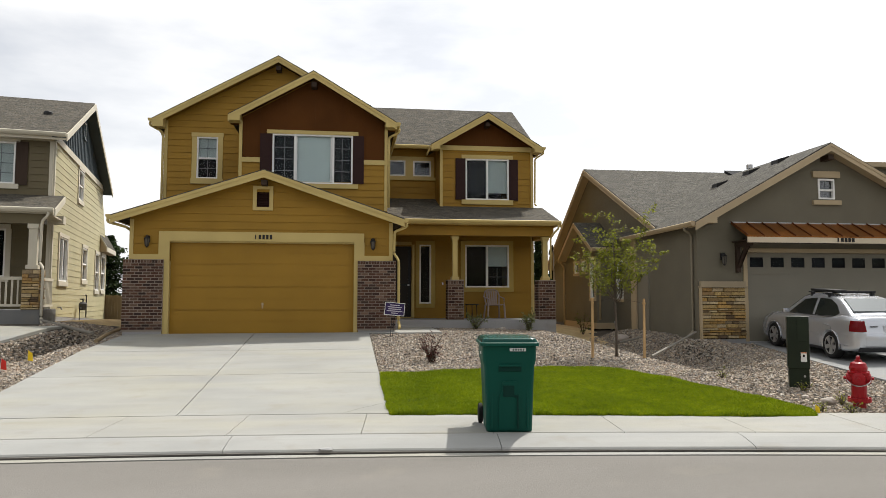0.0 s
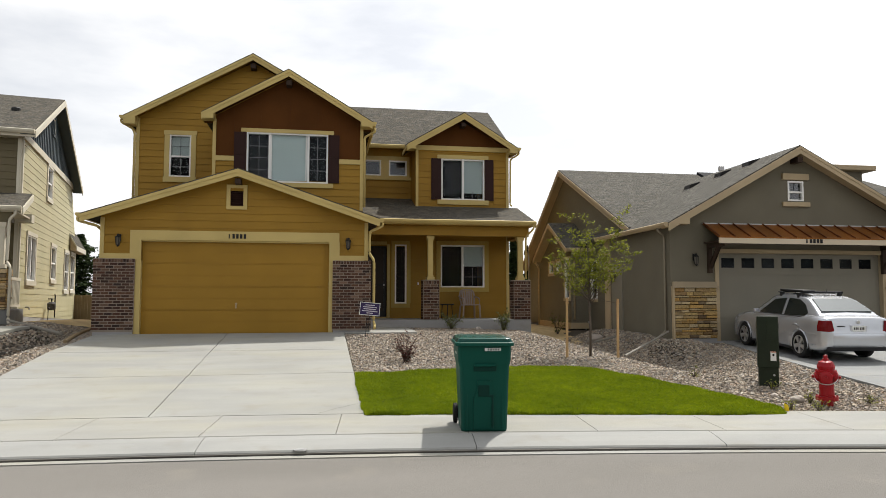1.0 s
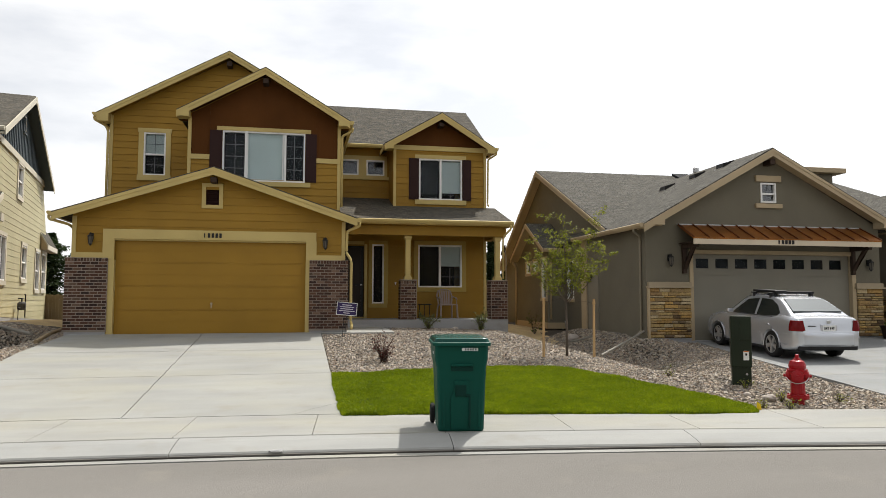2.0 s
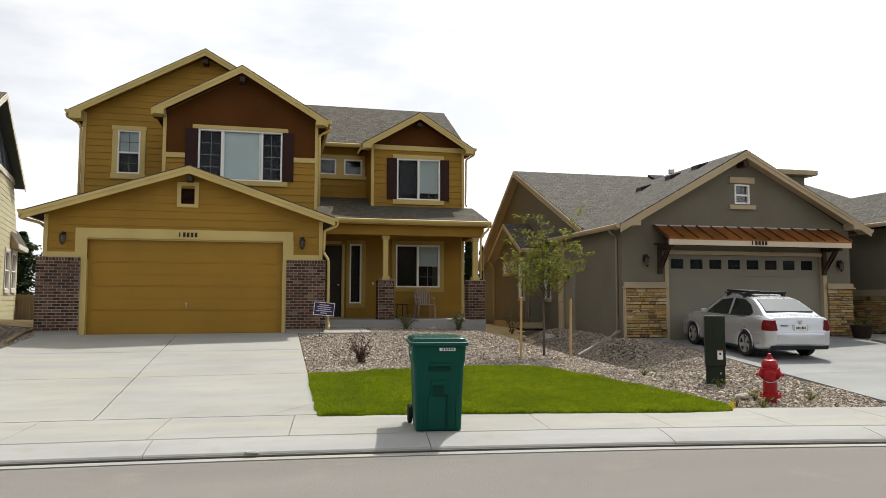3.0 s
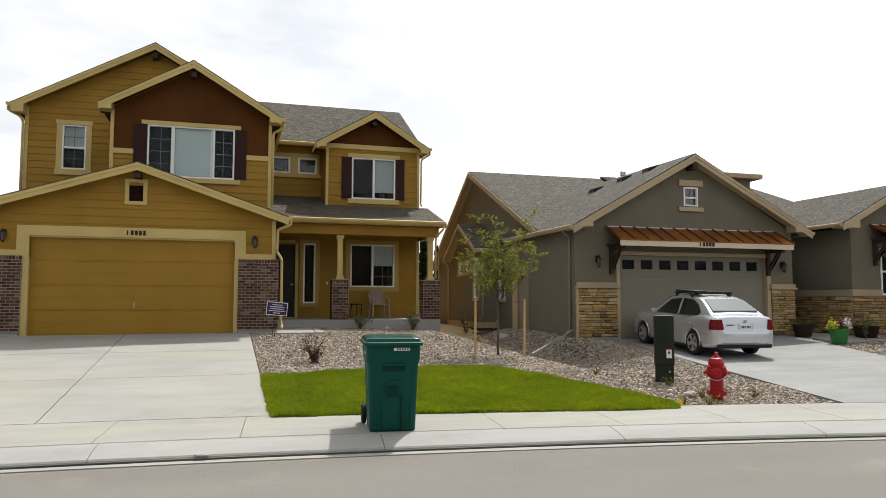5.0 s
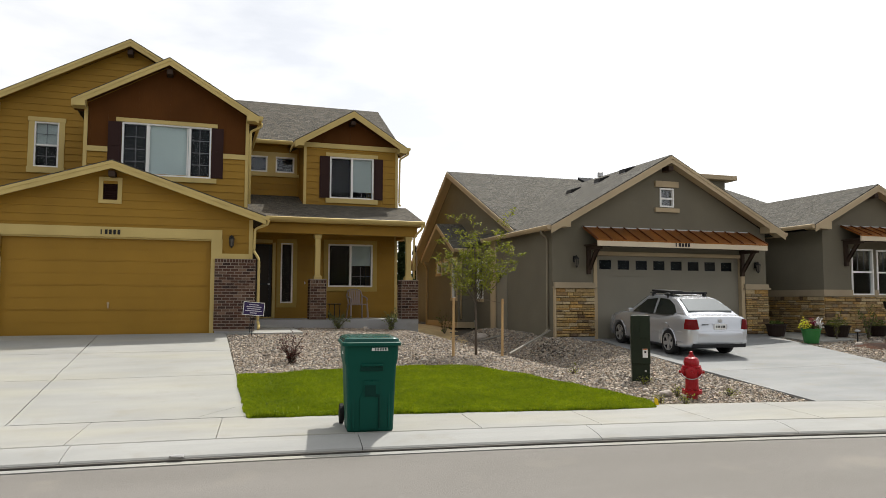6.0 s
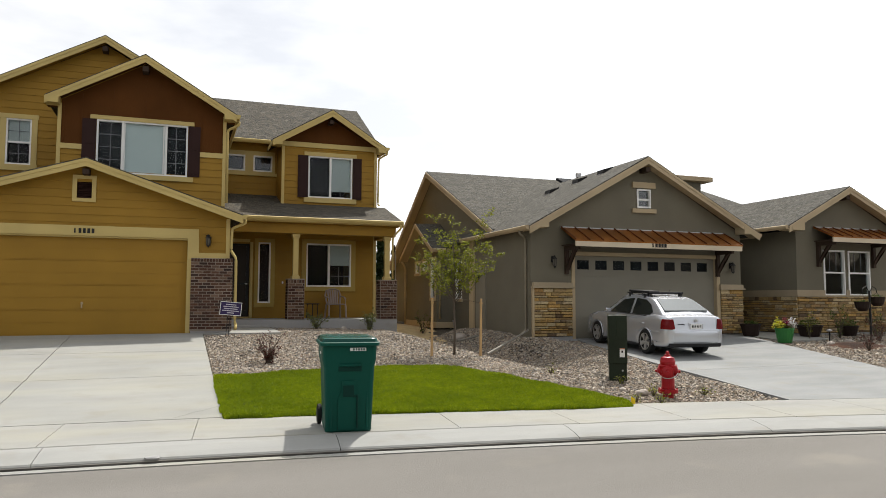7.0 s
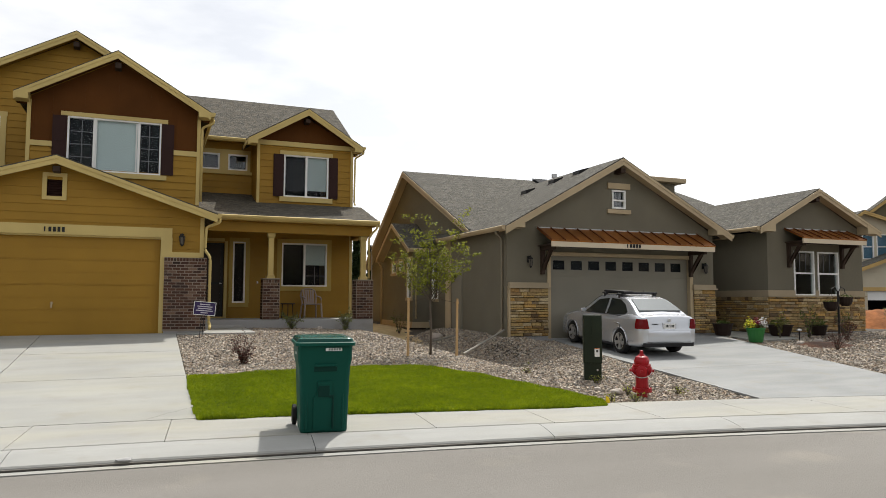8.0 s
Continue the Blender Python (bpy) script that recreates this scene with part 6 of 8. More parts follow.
def wheelie_bin():
    b = thing("wheeled_bin", (0, 0.35, 0), "dark green plastic wheeled refuse bin with its lid shut", "bin")
    bm = bmesh.new()
    loft(bm, [round_rect(-0.268, 0.268, 0.02, 0.56, 0.0, 0.06), round_rect(-0.274, 0.274, 0.0, 0.60, 0.02, 0.06), round_rect(-0.292, 0.292, -0.03, 0.68, 0.60, 0.05),
              round_rect(-0.298, 0.298, -0.045, 0.70, 0.76, 0.05), round_rect(-0.318, 0.318, -0.055, 0.74, 0.85, 0.05), round_rect(-0.322, 0.322, -0.08, 0.77, 1.045, 0.05)])
    part("body", bm, BIN, b, smooth=False)
    bm = bmesh.new()
    loft(bm, [round_rect(-0.340, 0.340, -0.11, 0.80, 1.012, 0.06), round_rect(-0.350, 0.350, -0.122, 0.82, 1.020, 0.06), round_rect(-0.350, 0.350, -0.122, 0.82, 1.05, 0.06), round_rect(-0.342, 0.342, -0.105, 0.82, 1.06, 0.06)])
    part("rim", bm, BIN, b)
    bm = bmesh.new()
    loft(bm, [round_rect(-0.335, 0.335, -0.095, 0.82, 1.058, 0.06), round_rect(-0.322, 0.322, -0.085, 0.82, 1.096, 0.06), round_rect(-0.31, 0.31, -0.07, 0.81, 1.106, 0.06), round_rect(-0.27, 0.27, 0.02, 0.77, 1.112, 0.05)])
    lid = part("lid", bm, BINLID, b, "slightly domed green lid")
    part("lid_ridge", box(-0.24, 0.24, 0.10, 0.62, 1.110, 1.116, bevel=0.003), BINLID, lid)
    # front: lift bar in its pocket, grab panel, printed mark; hollows' shade is coloured in
    part("lift_pocket_shade", box(-0.13, 0.14, -0.0535, -0.03, 0.715, 0.775, bevel=0.006), BINSHADE, b, "dark sheet colouring in the hollow behind the lift bar")
    part("lift_bar", made(tube, [(-0.12, -0.066, 0.785), (0.13, -0.066, 0.785)], 0.014, 8), BIN, b)
    bm = bmesh.new()
    extr(bm, [(-0.13, -0.012, 0.03), (0.13, -0.012, 0.03), (0.13, -0.036, 0.40), (0.085, -0.041, 0.48), (0.085, -0.048, 0.60), (-0.085, -0.048, 0.60), (-0.085, -0.041, 0.48), (-0.13, -0.036, 0.40)], (0, 0.03, 0))
    part("front_panel", bm, BIN, b, "raised moulded panel")
    part("panel_recess_shade", box(-0.075, 0.055, -0.0515, -0.03, 0.42, 0.55, bevel=0.004), BINSHADE, b)
    part("panel_edge_shade", box(0.085, 0.105, -0.047, -0.012, 0.05, 0.42, bevel=0.006), BINSHADE, b)
    part("panel_notch_shade", box(0.045, 0.105, -0.049, -0.03, 0.41, 0.44, bevel=0.006), BINSHADE, b)
    for x in (-0.21, 0.21):
        part("corner_rib", box(x - 0.012, x + 0.012, -0.024, 0.0, 0.05, 0.74, bevel=0.005), BIN, b)
    pl = part("printed_mark", box(0.0, 0.19, -0.0815, -0.075, 0.955, 0.99), WHITE, b, "white printed strip")
    for i in range(5):
        part("print_bar", box(0.035 + i * 0.03, 0.053 + i * 0.03, -0.083, -0.0813, 0.960, 0.985), BIN, pl)
    part("side_mark", box(-0.322, -0.316, 0.2, 0.34, 0.90, 0.93), WHITE, b)
    part("side_mark", box(-0.318, -0.312, 0.12, 0.36, 0.875, 0.883), WHITE, b)
    for s in (-1, 1):
        part("wheel", made(lathe, [(0.02, -0.03), (0.10, -0.03), (0.125, -0.02), (0.125, 0.02), (0.10, 0.03), (0.02, 0.03)], (s * 0.305, 0.66, 0.125), 20, Matrix.Rotation(radians(90), 3, "Y")), RUBBER, b, "black plastic wheel", smooth=False)
    part("axle", made(tube, [(-0.30, 0.66, 0.125), (0.30, 0.66, 0.125)], 0.012, 8), GALV, b)
    part("handle", made(tube, [(-0.25, 0.79, 1.0), (-0.25, 0.88, 1.02), (0.25, 0.88, 1.02), (0.25, 0.79, 1.0)], 0.018, 8), BIN, b)


XF[0] = Matrix.Translation((1.905, 8.44, 0)) @ Matrix.Rotation(radians(-7.0), 4, "Z")
wheelie_bin()
XF[0] = Matrix.Identity(4)

# ---- hydrant ----
RED = paint("red_hydrant_paint", (0.34, 0.003, 0.009), 0.38, 0.15, 40, 0.12, spec=0.3)


def hydrant():
    h = thing("fire_hydrant", (0, 0, 0), "bright red painted fire hydrant standing in gravel", "hydrant")
    part("barrel", made(lathe, [(0.085, -0.05), (0.085, 0.06), (0.155, 0.06), (0.155, 0.085), (0.155, 0.09), (0.155, 0.115), (0.102, 0.12), (0.100, 0.36), (0.108, 0.40), (0.13, 0.41), (0.14, 0.43), (0.14, 0.455), (0.13, 0.46)], (0, 0, 0), 20), RED, h)
    part("bonnet", made(lathe, [(0.138, 0.46), (0.145, 0.475), (0.145, 0.495), (0.115, 0.505), (0.122, 0.555), (0.10, 0.62), (0.05, 0.645), (0.048, 0.665), (0.028, 0.67), (0.026, 0.72), (0.0155, 0.725)], (0, 0, 0), 20), RED, h)
    for k in range(8):
        a = 2 * math.pi * k / 8
        part("bolt", made(lathe, [(0.014, 0.05), (0.014, 0.135)], (0.135 * math.cos(a), 0.135 * math.sin(a), 0), 6), RED, h)
        part("bolt", made(lathe, [(0.011, 0.445), (0.011, 0.51)], (0.128 * math.cos(a), 0.128 * math.sin(a), 0), 6), RED, h)
    for ang, r, L in ((-90, 0.072, 0.175), (0, 0.058, 0.150), (180, 0.058, 0.150)):
        m = Matrix.Rotation(radians(ang), 3, "Z") @ Matrix.Rotation(radians(90), 3, "Y")
        nz = part("nozzle", made(lathe, [(r, 0.05), (r, L - 0.06), (r + 0.018, L - 0.055), (r + 0.018, L), (r * 0.75, L + 0.012), (0.024, L + 0.014), (0.022, L + 0.045)], (0, 0, 0.40), 14, m), RED, h)
    pts = [Vector((0.155 * math.cos(t), -0.02 - 0.19 * math.sin(t) * 0.9, 0.40 - 0.10 * math.sin(t))) for t in [math.pi * i / 12 for i in range(13)]]
    part("chain", made(tube, pts, 0.008, 5), GALV, h, "pale chain between the caps")


XF[0] = Matrix.Translation((7.42, 9.73, rise(7.42, 9.73) - 0.01)) @ Matrix.Rotation(radians(-38), 4, "Z")
hydrant()

# ---- green service pedestal ----
PEDGREEN = paint("dark_green_enamel", (0.020, 0.030, 0.016), 0.5, 0.22, 40, 0.05)
XF[0] = Matrix.Translation((7.60, 11.42, rise(7.6, 11.3) - 0.03)) @ Matrix.Rotation(radians(-30), 4, "Z")
ped = thing("service_pedestal", (0, 0, 0), "dark green metal service pedestal standing in gravel", "utility box")
part("body", box(-0.155, 0.155, -0.155, 0.155, 0.0, 1.16, bevel=0.008), PEDGREEN, ped)
part("cover", box(-0.167, 0.167, -0.18, 0.167, 0.32, 1.20, bevel=0.012), PEDGREEN, ped, "lift-off green cover")
part("door_panel", box(-0.02, 0.16, -0.188, -0.178, 0.78, 1.17, bevel=0.004), PEDGREEN, ped)
part("warning_label", box(0.03, 0.12, -0.186, -0.18, 0.44, 0.60), WHITE, ped, "white warning label")
part("label_band", box(0.032, 0.118, -0.188, -0.1858, 0.583, 0.598), paint("orange_print", (0.6, 0.16, 0.02), 0.5), ped)
part("label_mark", box(0.060, 0.090, -0.188, -0.1858, 0.52, 0.56), BLACK, ped)
part("lock", made(lathe, [(0.018, 0), (0.018, 0.02)], (0.08, -0.18, 0.2), 10, Matrix.Rotation(radians(90), 3, "X")), GALV, ped, "pale lock boss")
XF[0] = Matrix.Identity(4)

# ---- silver saloon on the second driveway ----
SILVER = paint("silver_car_paint", (0.555, 0.575, 0.61), 0.25, 0.02, 30, 0, metal=0.68, spec=0.6)
CARGLASS = paint("dark_car_glass", (0.012, 0.016, 0.015), 0.06, 0.05, 10, 0, spec=0.8)
REARGLASS = paint("rear_car_glass", (0.05, 0.065, 0.062), 0.05, 0.05, 10, 0, spec=0.9)
TAIL = paint("red_lamp_plastic", (0.15, 0.002, 0.005), 0.25, 0.1, 30, 0, spec=0.25)
TRIMBLACK = paint("black_car_trim", (0.02, 0.02, 0.022), 0.5, 0.1, 30, 0.05)
ALLOY = paint("silver_alloy", (0.48, 0.48, 0.48), 0.35, 0.05, 30, 0, metal=0.7)


def carved(bm, cutters, name, material, parent, smooth=True):
    """A body with round wheel wells cut out of it."""
    body = part(name, bm, material, parent)
    tools = []
    for c in cutters:
        t = part("cutter", c, material)
        tools.append(t)
        md = body.modifiers.new("well", "BOOLEAN")
        md.object, md.operation, md.solver = t, "DIFFERENCE", "EXACT"
    dg = bpy.context.evaluated_depsgraph_get()
    me = bpy.data.meshes.new_from_object(body.evaluated_get(dg))
    body.modifiers.clear()
    body.data = me
    for t in tools:
        bpy.data.objects.remove(t)
    if smooth:
        me.shade_smooth()
    return body


def smooth_line(pts, n):
    """A soft curve through points of any kind, n steps between two of them."""
    out = []
    k = len(pts)
    for i in range(k - 1):
        p0, p1, p2, p3 = pts[max(i - 1, 0)], pts[i], pts[i + 1], pts[min(i + 2, k - 1)]
        for j in range(n):
            u = j / n
            out.append(tuple(0.5 * (2 * b + (c - a) * u + (2 * a - 5 * b + 4 * c - d) * u * u + (3 * b - a - 3 * c + d) * u ** 3) for a, b, c, d in zip(p0, p1, p2, p3)))
    return out + [tuple(pts[-1])]


def car():
    car_ob = c = thing("car", (2.2, 0, 0), "silver four-door saloon car parked before the garage", "car")
    st = [(0.00, 0.64, 0.40, 0.66), (0.02, 0.725, 0.34, 0.72), (0.05, 0.775, 0.30, 0.90), (0.09, 0.805, 0.27, 0.99), (0.16, 0.832, 0.25, 1.02), (0.35, 0.852, 0.22, 1.04), (0.62, 0.862, 0.205, 1.05), (0.95, 0.867, 0.20, 1.01), (1.4, 0.868, 0.19, 0.96),
          (2.0, 0.868, 0.185, 0.95), (2.6, 0.868, 0.185, 0.95), (3.05, 0.866, 0.185, 0.955), (3.35, 0.864, 0.19, 0.955), (3.7, 0.855, 0.20, 0.905), (4.0, 0.82, 0.21, 0.84), (4.2, 0.755, 0.23, 0.77), (4.32, 0.66, 0.28, 0.67), (4.37, 0.54, 0.35, 0.56)]
    rings = []
    for x, hw, zb, zt in smooth_line(st, 3):
        h = zt - zb
        half = [(0.55 * hw, zb), (0.90 * hw, zb + 0.01), (0.975 * hw, zb + 0.09 * h), (0.995 * hw, zb + 0.27 * h), (hw, zb + 0.45 * h), (0.992 * hw, zb + 0.62 * h), (0.965 * hw, zb + 0.78 * h), (0.92 * hw, zb + 0.90 * h), (0.84 * hw, zb + 0.965 * h), (0.5 * hw, zb + 0.995 * h), (0.0, zt)]
        half = smooth_line(half, 3)
        rings.append([(x, y, z) for y, z in half] + [(x, -y, z) for y, z in half[-2::-1]])
    bm = bmesh.new()
    loft(bm, rings)
    bmesh.ops.recalc_face_normals(bm, faces=bm.faces)
    cut = []
    for x in (0.93, 3.44):
        for s in (-1, 1):
            cut.append(made(lathe, [(0.345, -0.16), (0.345, 0.16)], (x, s * 0.80, 0.315), 32, Matrix.Rotation(radians(90), 3, "X")))
    body = carved(bm, cut, "body", SILVER, c)
    # cabin, set back over the rear axle
    at = XF[0].copy()
    XF[0] = at @ Matrix.Translation((-0.27, 0, 0))
    prof = [(0.56, 1.02), (0.78, 1.145), (1.02, 1.275), (1.28, 1.385), (1.68, 1.44), (2.1, 1.475), (2.45, 1.455), (2.72, 1.385), (3.0, 1.20), (3.38, 0.95)]

    def side_y(z):
        return 0.775 - 0.46 * max(0.0, z - 0.92)
    bm = bmesh.new()
    rings = []
    for x, z in smooth_line(prof, 3):
        e = max(0.925, z - 0.05)
        half = [(0.79, 0.86), (0.775, 0.92), (side_y(e), e), (side_y(e) - 0.05, e + (z - e) * 0.72), (side_y(e) * 0.6, z), (0, z + 0.012)]
        half = smooth_line(half, 2)
        rings.append([(x, y, q) for y, q in half] + [(x, -y, q) for y, q in half[-2::-1]])
    loft(bm, rings)
    part("cabin", bm, SILVER, c, smooth=True)

    def side_glass(pts, s, name, mat):
        bm = bmesh.new()
        extr(bm, [(x, s * (side_y(z) + 0.008), z) for x, z in pts], (0, -s * 0.02, 0))
        return part(name, bm, mat, c)
    for s in (-1, 1):
        side_glass([(2.08, 0.955), (3.10, 0.955), (3.02, 1.02), (2.62, 1.31), (2.14, 1.365)], s, "front_side_window", CARGLASS)
        side_glass([(1.05, 1.06), (1.16, 0.985), (1.98, 0.955), (2.03, 1.37), (1.58, 1.355), (1.28, 1.245)], s, "rear_side_window", CARGLASS)
        bm = bmesh.new()
        path = [(3.12, 0.945), (1.25, 0.962)]
        tube(bm, [(x, s * (side_y(z) + 0.01), z) for x, z in path], 0.010, 6)
        part("window_trim", bm, TRIMBLACK, c)
        part("mirror", box(2.92, 3.02, s * 0.93 - 0.08, s * 0.93 + 0.08, 0.94, 1.05, bevel=0.03), SILVER, c)
        for x in (2.05, 3.02, 1.18):
            part("door_seam", box(x - 0.004, x + 0.004, s * 0.8685 - 0.004, s * 0.8685 + 0.0015, 0.32, 0.74), TRIMBLACK, c)
        for x in (2.18, 1.26):
            part("door_handle", box(x, x + 0.17, s * 0.875 - 0.02, s * 0.875 + 0.012, 0.755, 0.79, bevel=0.008), SILVER, c)
    XF[0] = at
    for s in (-1, 1):
        part("side_moulding", box(1.30, 3.04, s * 0.868 - 0.006, s * 0.868 + 0.008, 0.50, 0.555, bevel=0.004), SILVER, c)
        part("tail_light", made(loft, [[(a, s * min(y, m), z) for y, z in ((0.575, 0.685), (m, 0.69), (m, 0.80), (m - 0.035, 0.93), (0.64, 0.94))] for a, m in ((0.018, 0.735), (0.045, 0.785), (0.085, 0.818), (0.15, 0.842), (0.24, 0.852))]), TAIL, c, "red rear lamp")
        part("sill", box(1.25, 3.1, s * 0.80 - 0.05, s * 0.80 + 0.05, 0.175, 0.24, bevel=0.02), TRIMBLACK, c)
    XF[0] = at @ Matrix.Translation((-0.27, 0, 0))
    # rear window follows the cabin's slope
    bm = bmesh.new()
    q = [(0.70, 0.615, 1.105), (0.70, -0.615, 1.105), (1.23, -0.50, 1.37), (1.23, 0.50, 1.37)]
    extr(bm, [Vector(p) + Vector((-0.012, 0, 0.022)) for p in q], (0.03, 0, -0.04))
    part("rear_window", bm, REARGLASS, c, "reflecting rear window")
    bm = bmesh.new()
    q = [(2.76, 0.54, 1.36), (2.76, -0.54, 1.36), (3.34, -0.68, 0.985), (3.34, 0.68, 0.985)]
    extr(bm, [Vector(p) + Vector((0.012, 0, 0.02)) for p in q], (-0.03, 0, -0.04))
    part("windscreen", bm, CARGLASS, c)
    XF[0] = at
    # boot lid, bumper, plate
    bm = bmesh.new()
    rings = []
    for i in range(33):
        t = math.pi * i / 32
        cs, sn = math.cos(t), math.sin(t)
        px, py = 0.62 - 0.665 * abs(sn) ** 0.5, 0.858 * math.copysign(abs(cs) ** 0.5, cs)
        ox, oy = -0.9 * sn, cs
        rings.append([(px + ox * o, py + oy * o, z) for o, z in ((-0.12, 0.36), (-0.012, 0.352), (0.002, 0.40), (0.008, 0.50), (0.006, 0.60), (-0.006, 0.640), (-0.12, 0.662))])
    rs = [[bm.verts.new(p) for p in ring] for ring in rings]
    for p, q in zip(rs, rs[1:]):
        for i in range(6):
            bm.faces.new((p[i], p[i + 1], q[i + 1], q[i]))
    part("bumper", bm, SILVER, car_ob, smooth=True)
    part("bumper_skirt", box(0.02, 0.35, -0.74, 0.74, 0.25, 0.37, bevel=0.03), TRIMBLACK, c)
    part("boot_seam", box(0.022, 0.04, -0.56, 0.56, 0.664, 0.672), TRIMBLACK, c)
    part("plate_recess", box(0.012, 0.05, -0.20, 0.20, 0.69, 0.84, bevel=0.01), SILVER, c)
    pl = part("licence_plate", box(0.004, 0.014, -0.155, 0.155, 0.695, 0.825, bevel=0.003), WHITE, c, "white plate with dark bars")
    for i, y in enumerate((-0.11, -0.07, -0.03, 0.03, 0.07, 0.11)):
        part("plate_bar", box(0.0, 0.0045, y - 0.013, y + 0.013, 0.735, 0.79), TRIMBLACK, pl)
    part("badge", made(lathe, [(0.045, 0), (0.045, 0.012), (0.03, 0.016)], (0.03, 0, 0.905), 16, Matrix.Rotation(radians(-90), 3, "Y")), ALLOY, c)
    part("badge_strip", box(0.012, 0.03, 0.33, 0.50, 0.80, 0.82), TRIMBLACK, c)
    XF[0] = at @ Matrix.Translation((-0.27, 0, 0))
    part("aerial", made(tube, [(1.55, 0, 1.40), (1.42, 0, 1.60)], 0.006, 5), TRIMBLACK, c)
    # roof rack with a narrow carrier
    rack = part("roof_rack", made(tube, [(1.72, -0.60, 1.50), (1.72, 0.62, 1.50)], 0.022, 8, 0.016), TRIMBLACK, c, "black roof rack with a narrow carrier")
    part("crossbar", made(tube, [(2.45, -0.60, 1.50), (2.45, 0.62, 1.50)], 0.022, 8, 0.016), TRIMBLACK, rack)
    for x in (1.72, 2.45):
        for y in (-0.52, 0.52):
            part("rack_foot", box(x - 0.05, x + 0.05, y - 0.04, y + 0.04, 1.36, 1.51, bevel=0.015), TRIMBLACK, rack)
    part("carrier", box(1.60, 2.60, 0.18, 0.50, 1.515, 1.575, bevel=0.02), TRIMBLACK, rack)
    part("carrier_arm", box(1.66, 1.78, -0.58, 0.14, 1.51, 1.545, bevel=0.01), TRIMBLACK, rack)
    XF[0] = at
    for x in (0.93, 3.44):
        for s in (-1, 1):
            m = Matrix.Rotation(radians(-90 * s), 3, "X")
            hub = (x, s * 0.765, 0.312)
            wh = part("wheel", made(lathe, [(0.20, -0.09), (0.27, -0.10), (0.308, -0.08), (0.312, 0.0), (0.308, 0.08), (0.285, 0.098), (0.215, 0.092), (0.205, 0.05)], hub, 28, m), RUBBER, c, "black tyre on a five-spoke alloy", smooth=True)
            part("rim", made(lathe, [(0.205, 0.0), (0.212, 0.088), (0.200, 0.09), (0.185, 0.035), (0.05, 0.02)], hub, 28, m), TRIMBLACK, wh)
            for k in range(5):
                a = 2 * math.pi * k / 5 + 0.3
                d, e = Vector((math.cos(a), math.sin(a), 0)), Vector((-math.sin(a), math.cos(a), 0))
                bm = bmesh.new()
                extr(bm, [m @ (d * 0.03 + e * 0.035) + Vector(hub) + m @ Vector((0, 0, 0.05)), m @ (d * 0.03 - e * 0.035) + Vector(hub) + m @ Vector((0, 0, 0.05)), m @ (d * 0.20 - e * 0.052) + Vector(hub) + m @ Vector((0, 0, 0.05)), m @ (d * 0.20 + e * 0.052) + Vector(hub) + m @ Vector((0, 0, 0.05))], m @ Vector((0, 0, 0.035)))
                part("spoke", bm, ALLOY, wh)
            part("hub", made(lathe, [(0.05, 0.03), (0.05, 0.092), (0.03, 0.1)], hub, 12, m), ALLOY, wh)
            part("rim_lip", made(lathe, [(0.195, 0.084), (0.216, 0.084), (0.216, 0.097), (0.195, 0.095), (0.195, 0.084)], hub, 28, m, False), ALLOY, wh)
            part("arch_lip", made(tube, [(x + 0.352 * math.cos(t), s * 0.868, 0.315 + 0.352 * math.sin(t)) for t in [math.pi * (-0.06 + 1.12 * i / 16) for i in range(17)]], 0.013, 6), SILVER, c, smooth=True)


CAR_AT, CAR_TURN = (11.02, 13.43), 86.0
d2 = (math.cos(radians(CAR_TURN)), math.sin(radians(CAR_TURN)))
za, zb = rise(CAR_AT[0] + 0.93 * d2[0], CAR_AT[1] + 0.93 * d2[1]), rise(CAR_AT[0] + 3.44 * d2[0], CAR_AT[1] + 3.44 * d2[1])
XF[0] = Matrix.Translation((*CAR_AT, za - 0.93 * (zb - za) / 2.51 + 0.003)) @ Matrix.Rotation(radians(CAR_TURN), 4, "Z") @ Matrix.Rotation(-math.atan2(zb - za, 2.51), 4, "Y") @ Matrix.Scale(0.925, 4)
car()
XF[0] = Matrix.Identity(4)

# ---- young tree tied to two stakes ----
STAKE = paint("pale_stake_wood", (0.47, 0.31, 0.15), 0.8, 0.12, 25, 0.3, stretch=(1, 1, 0.2))


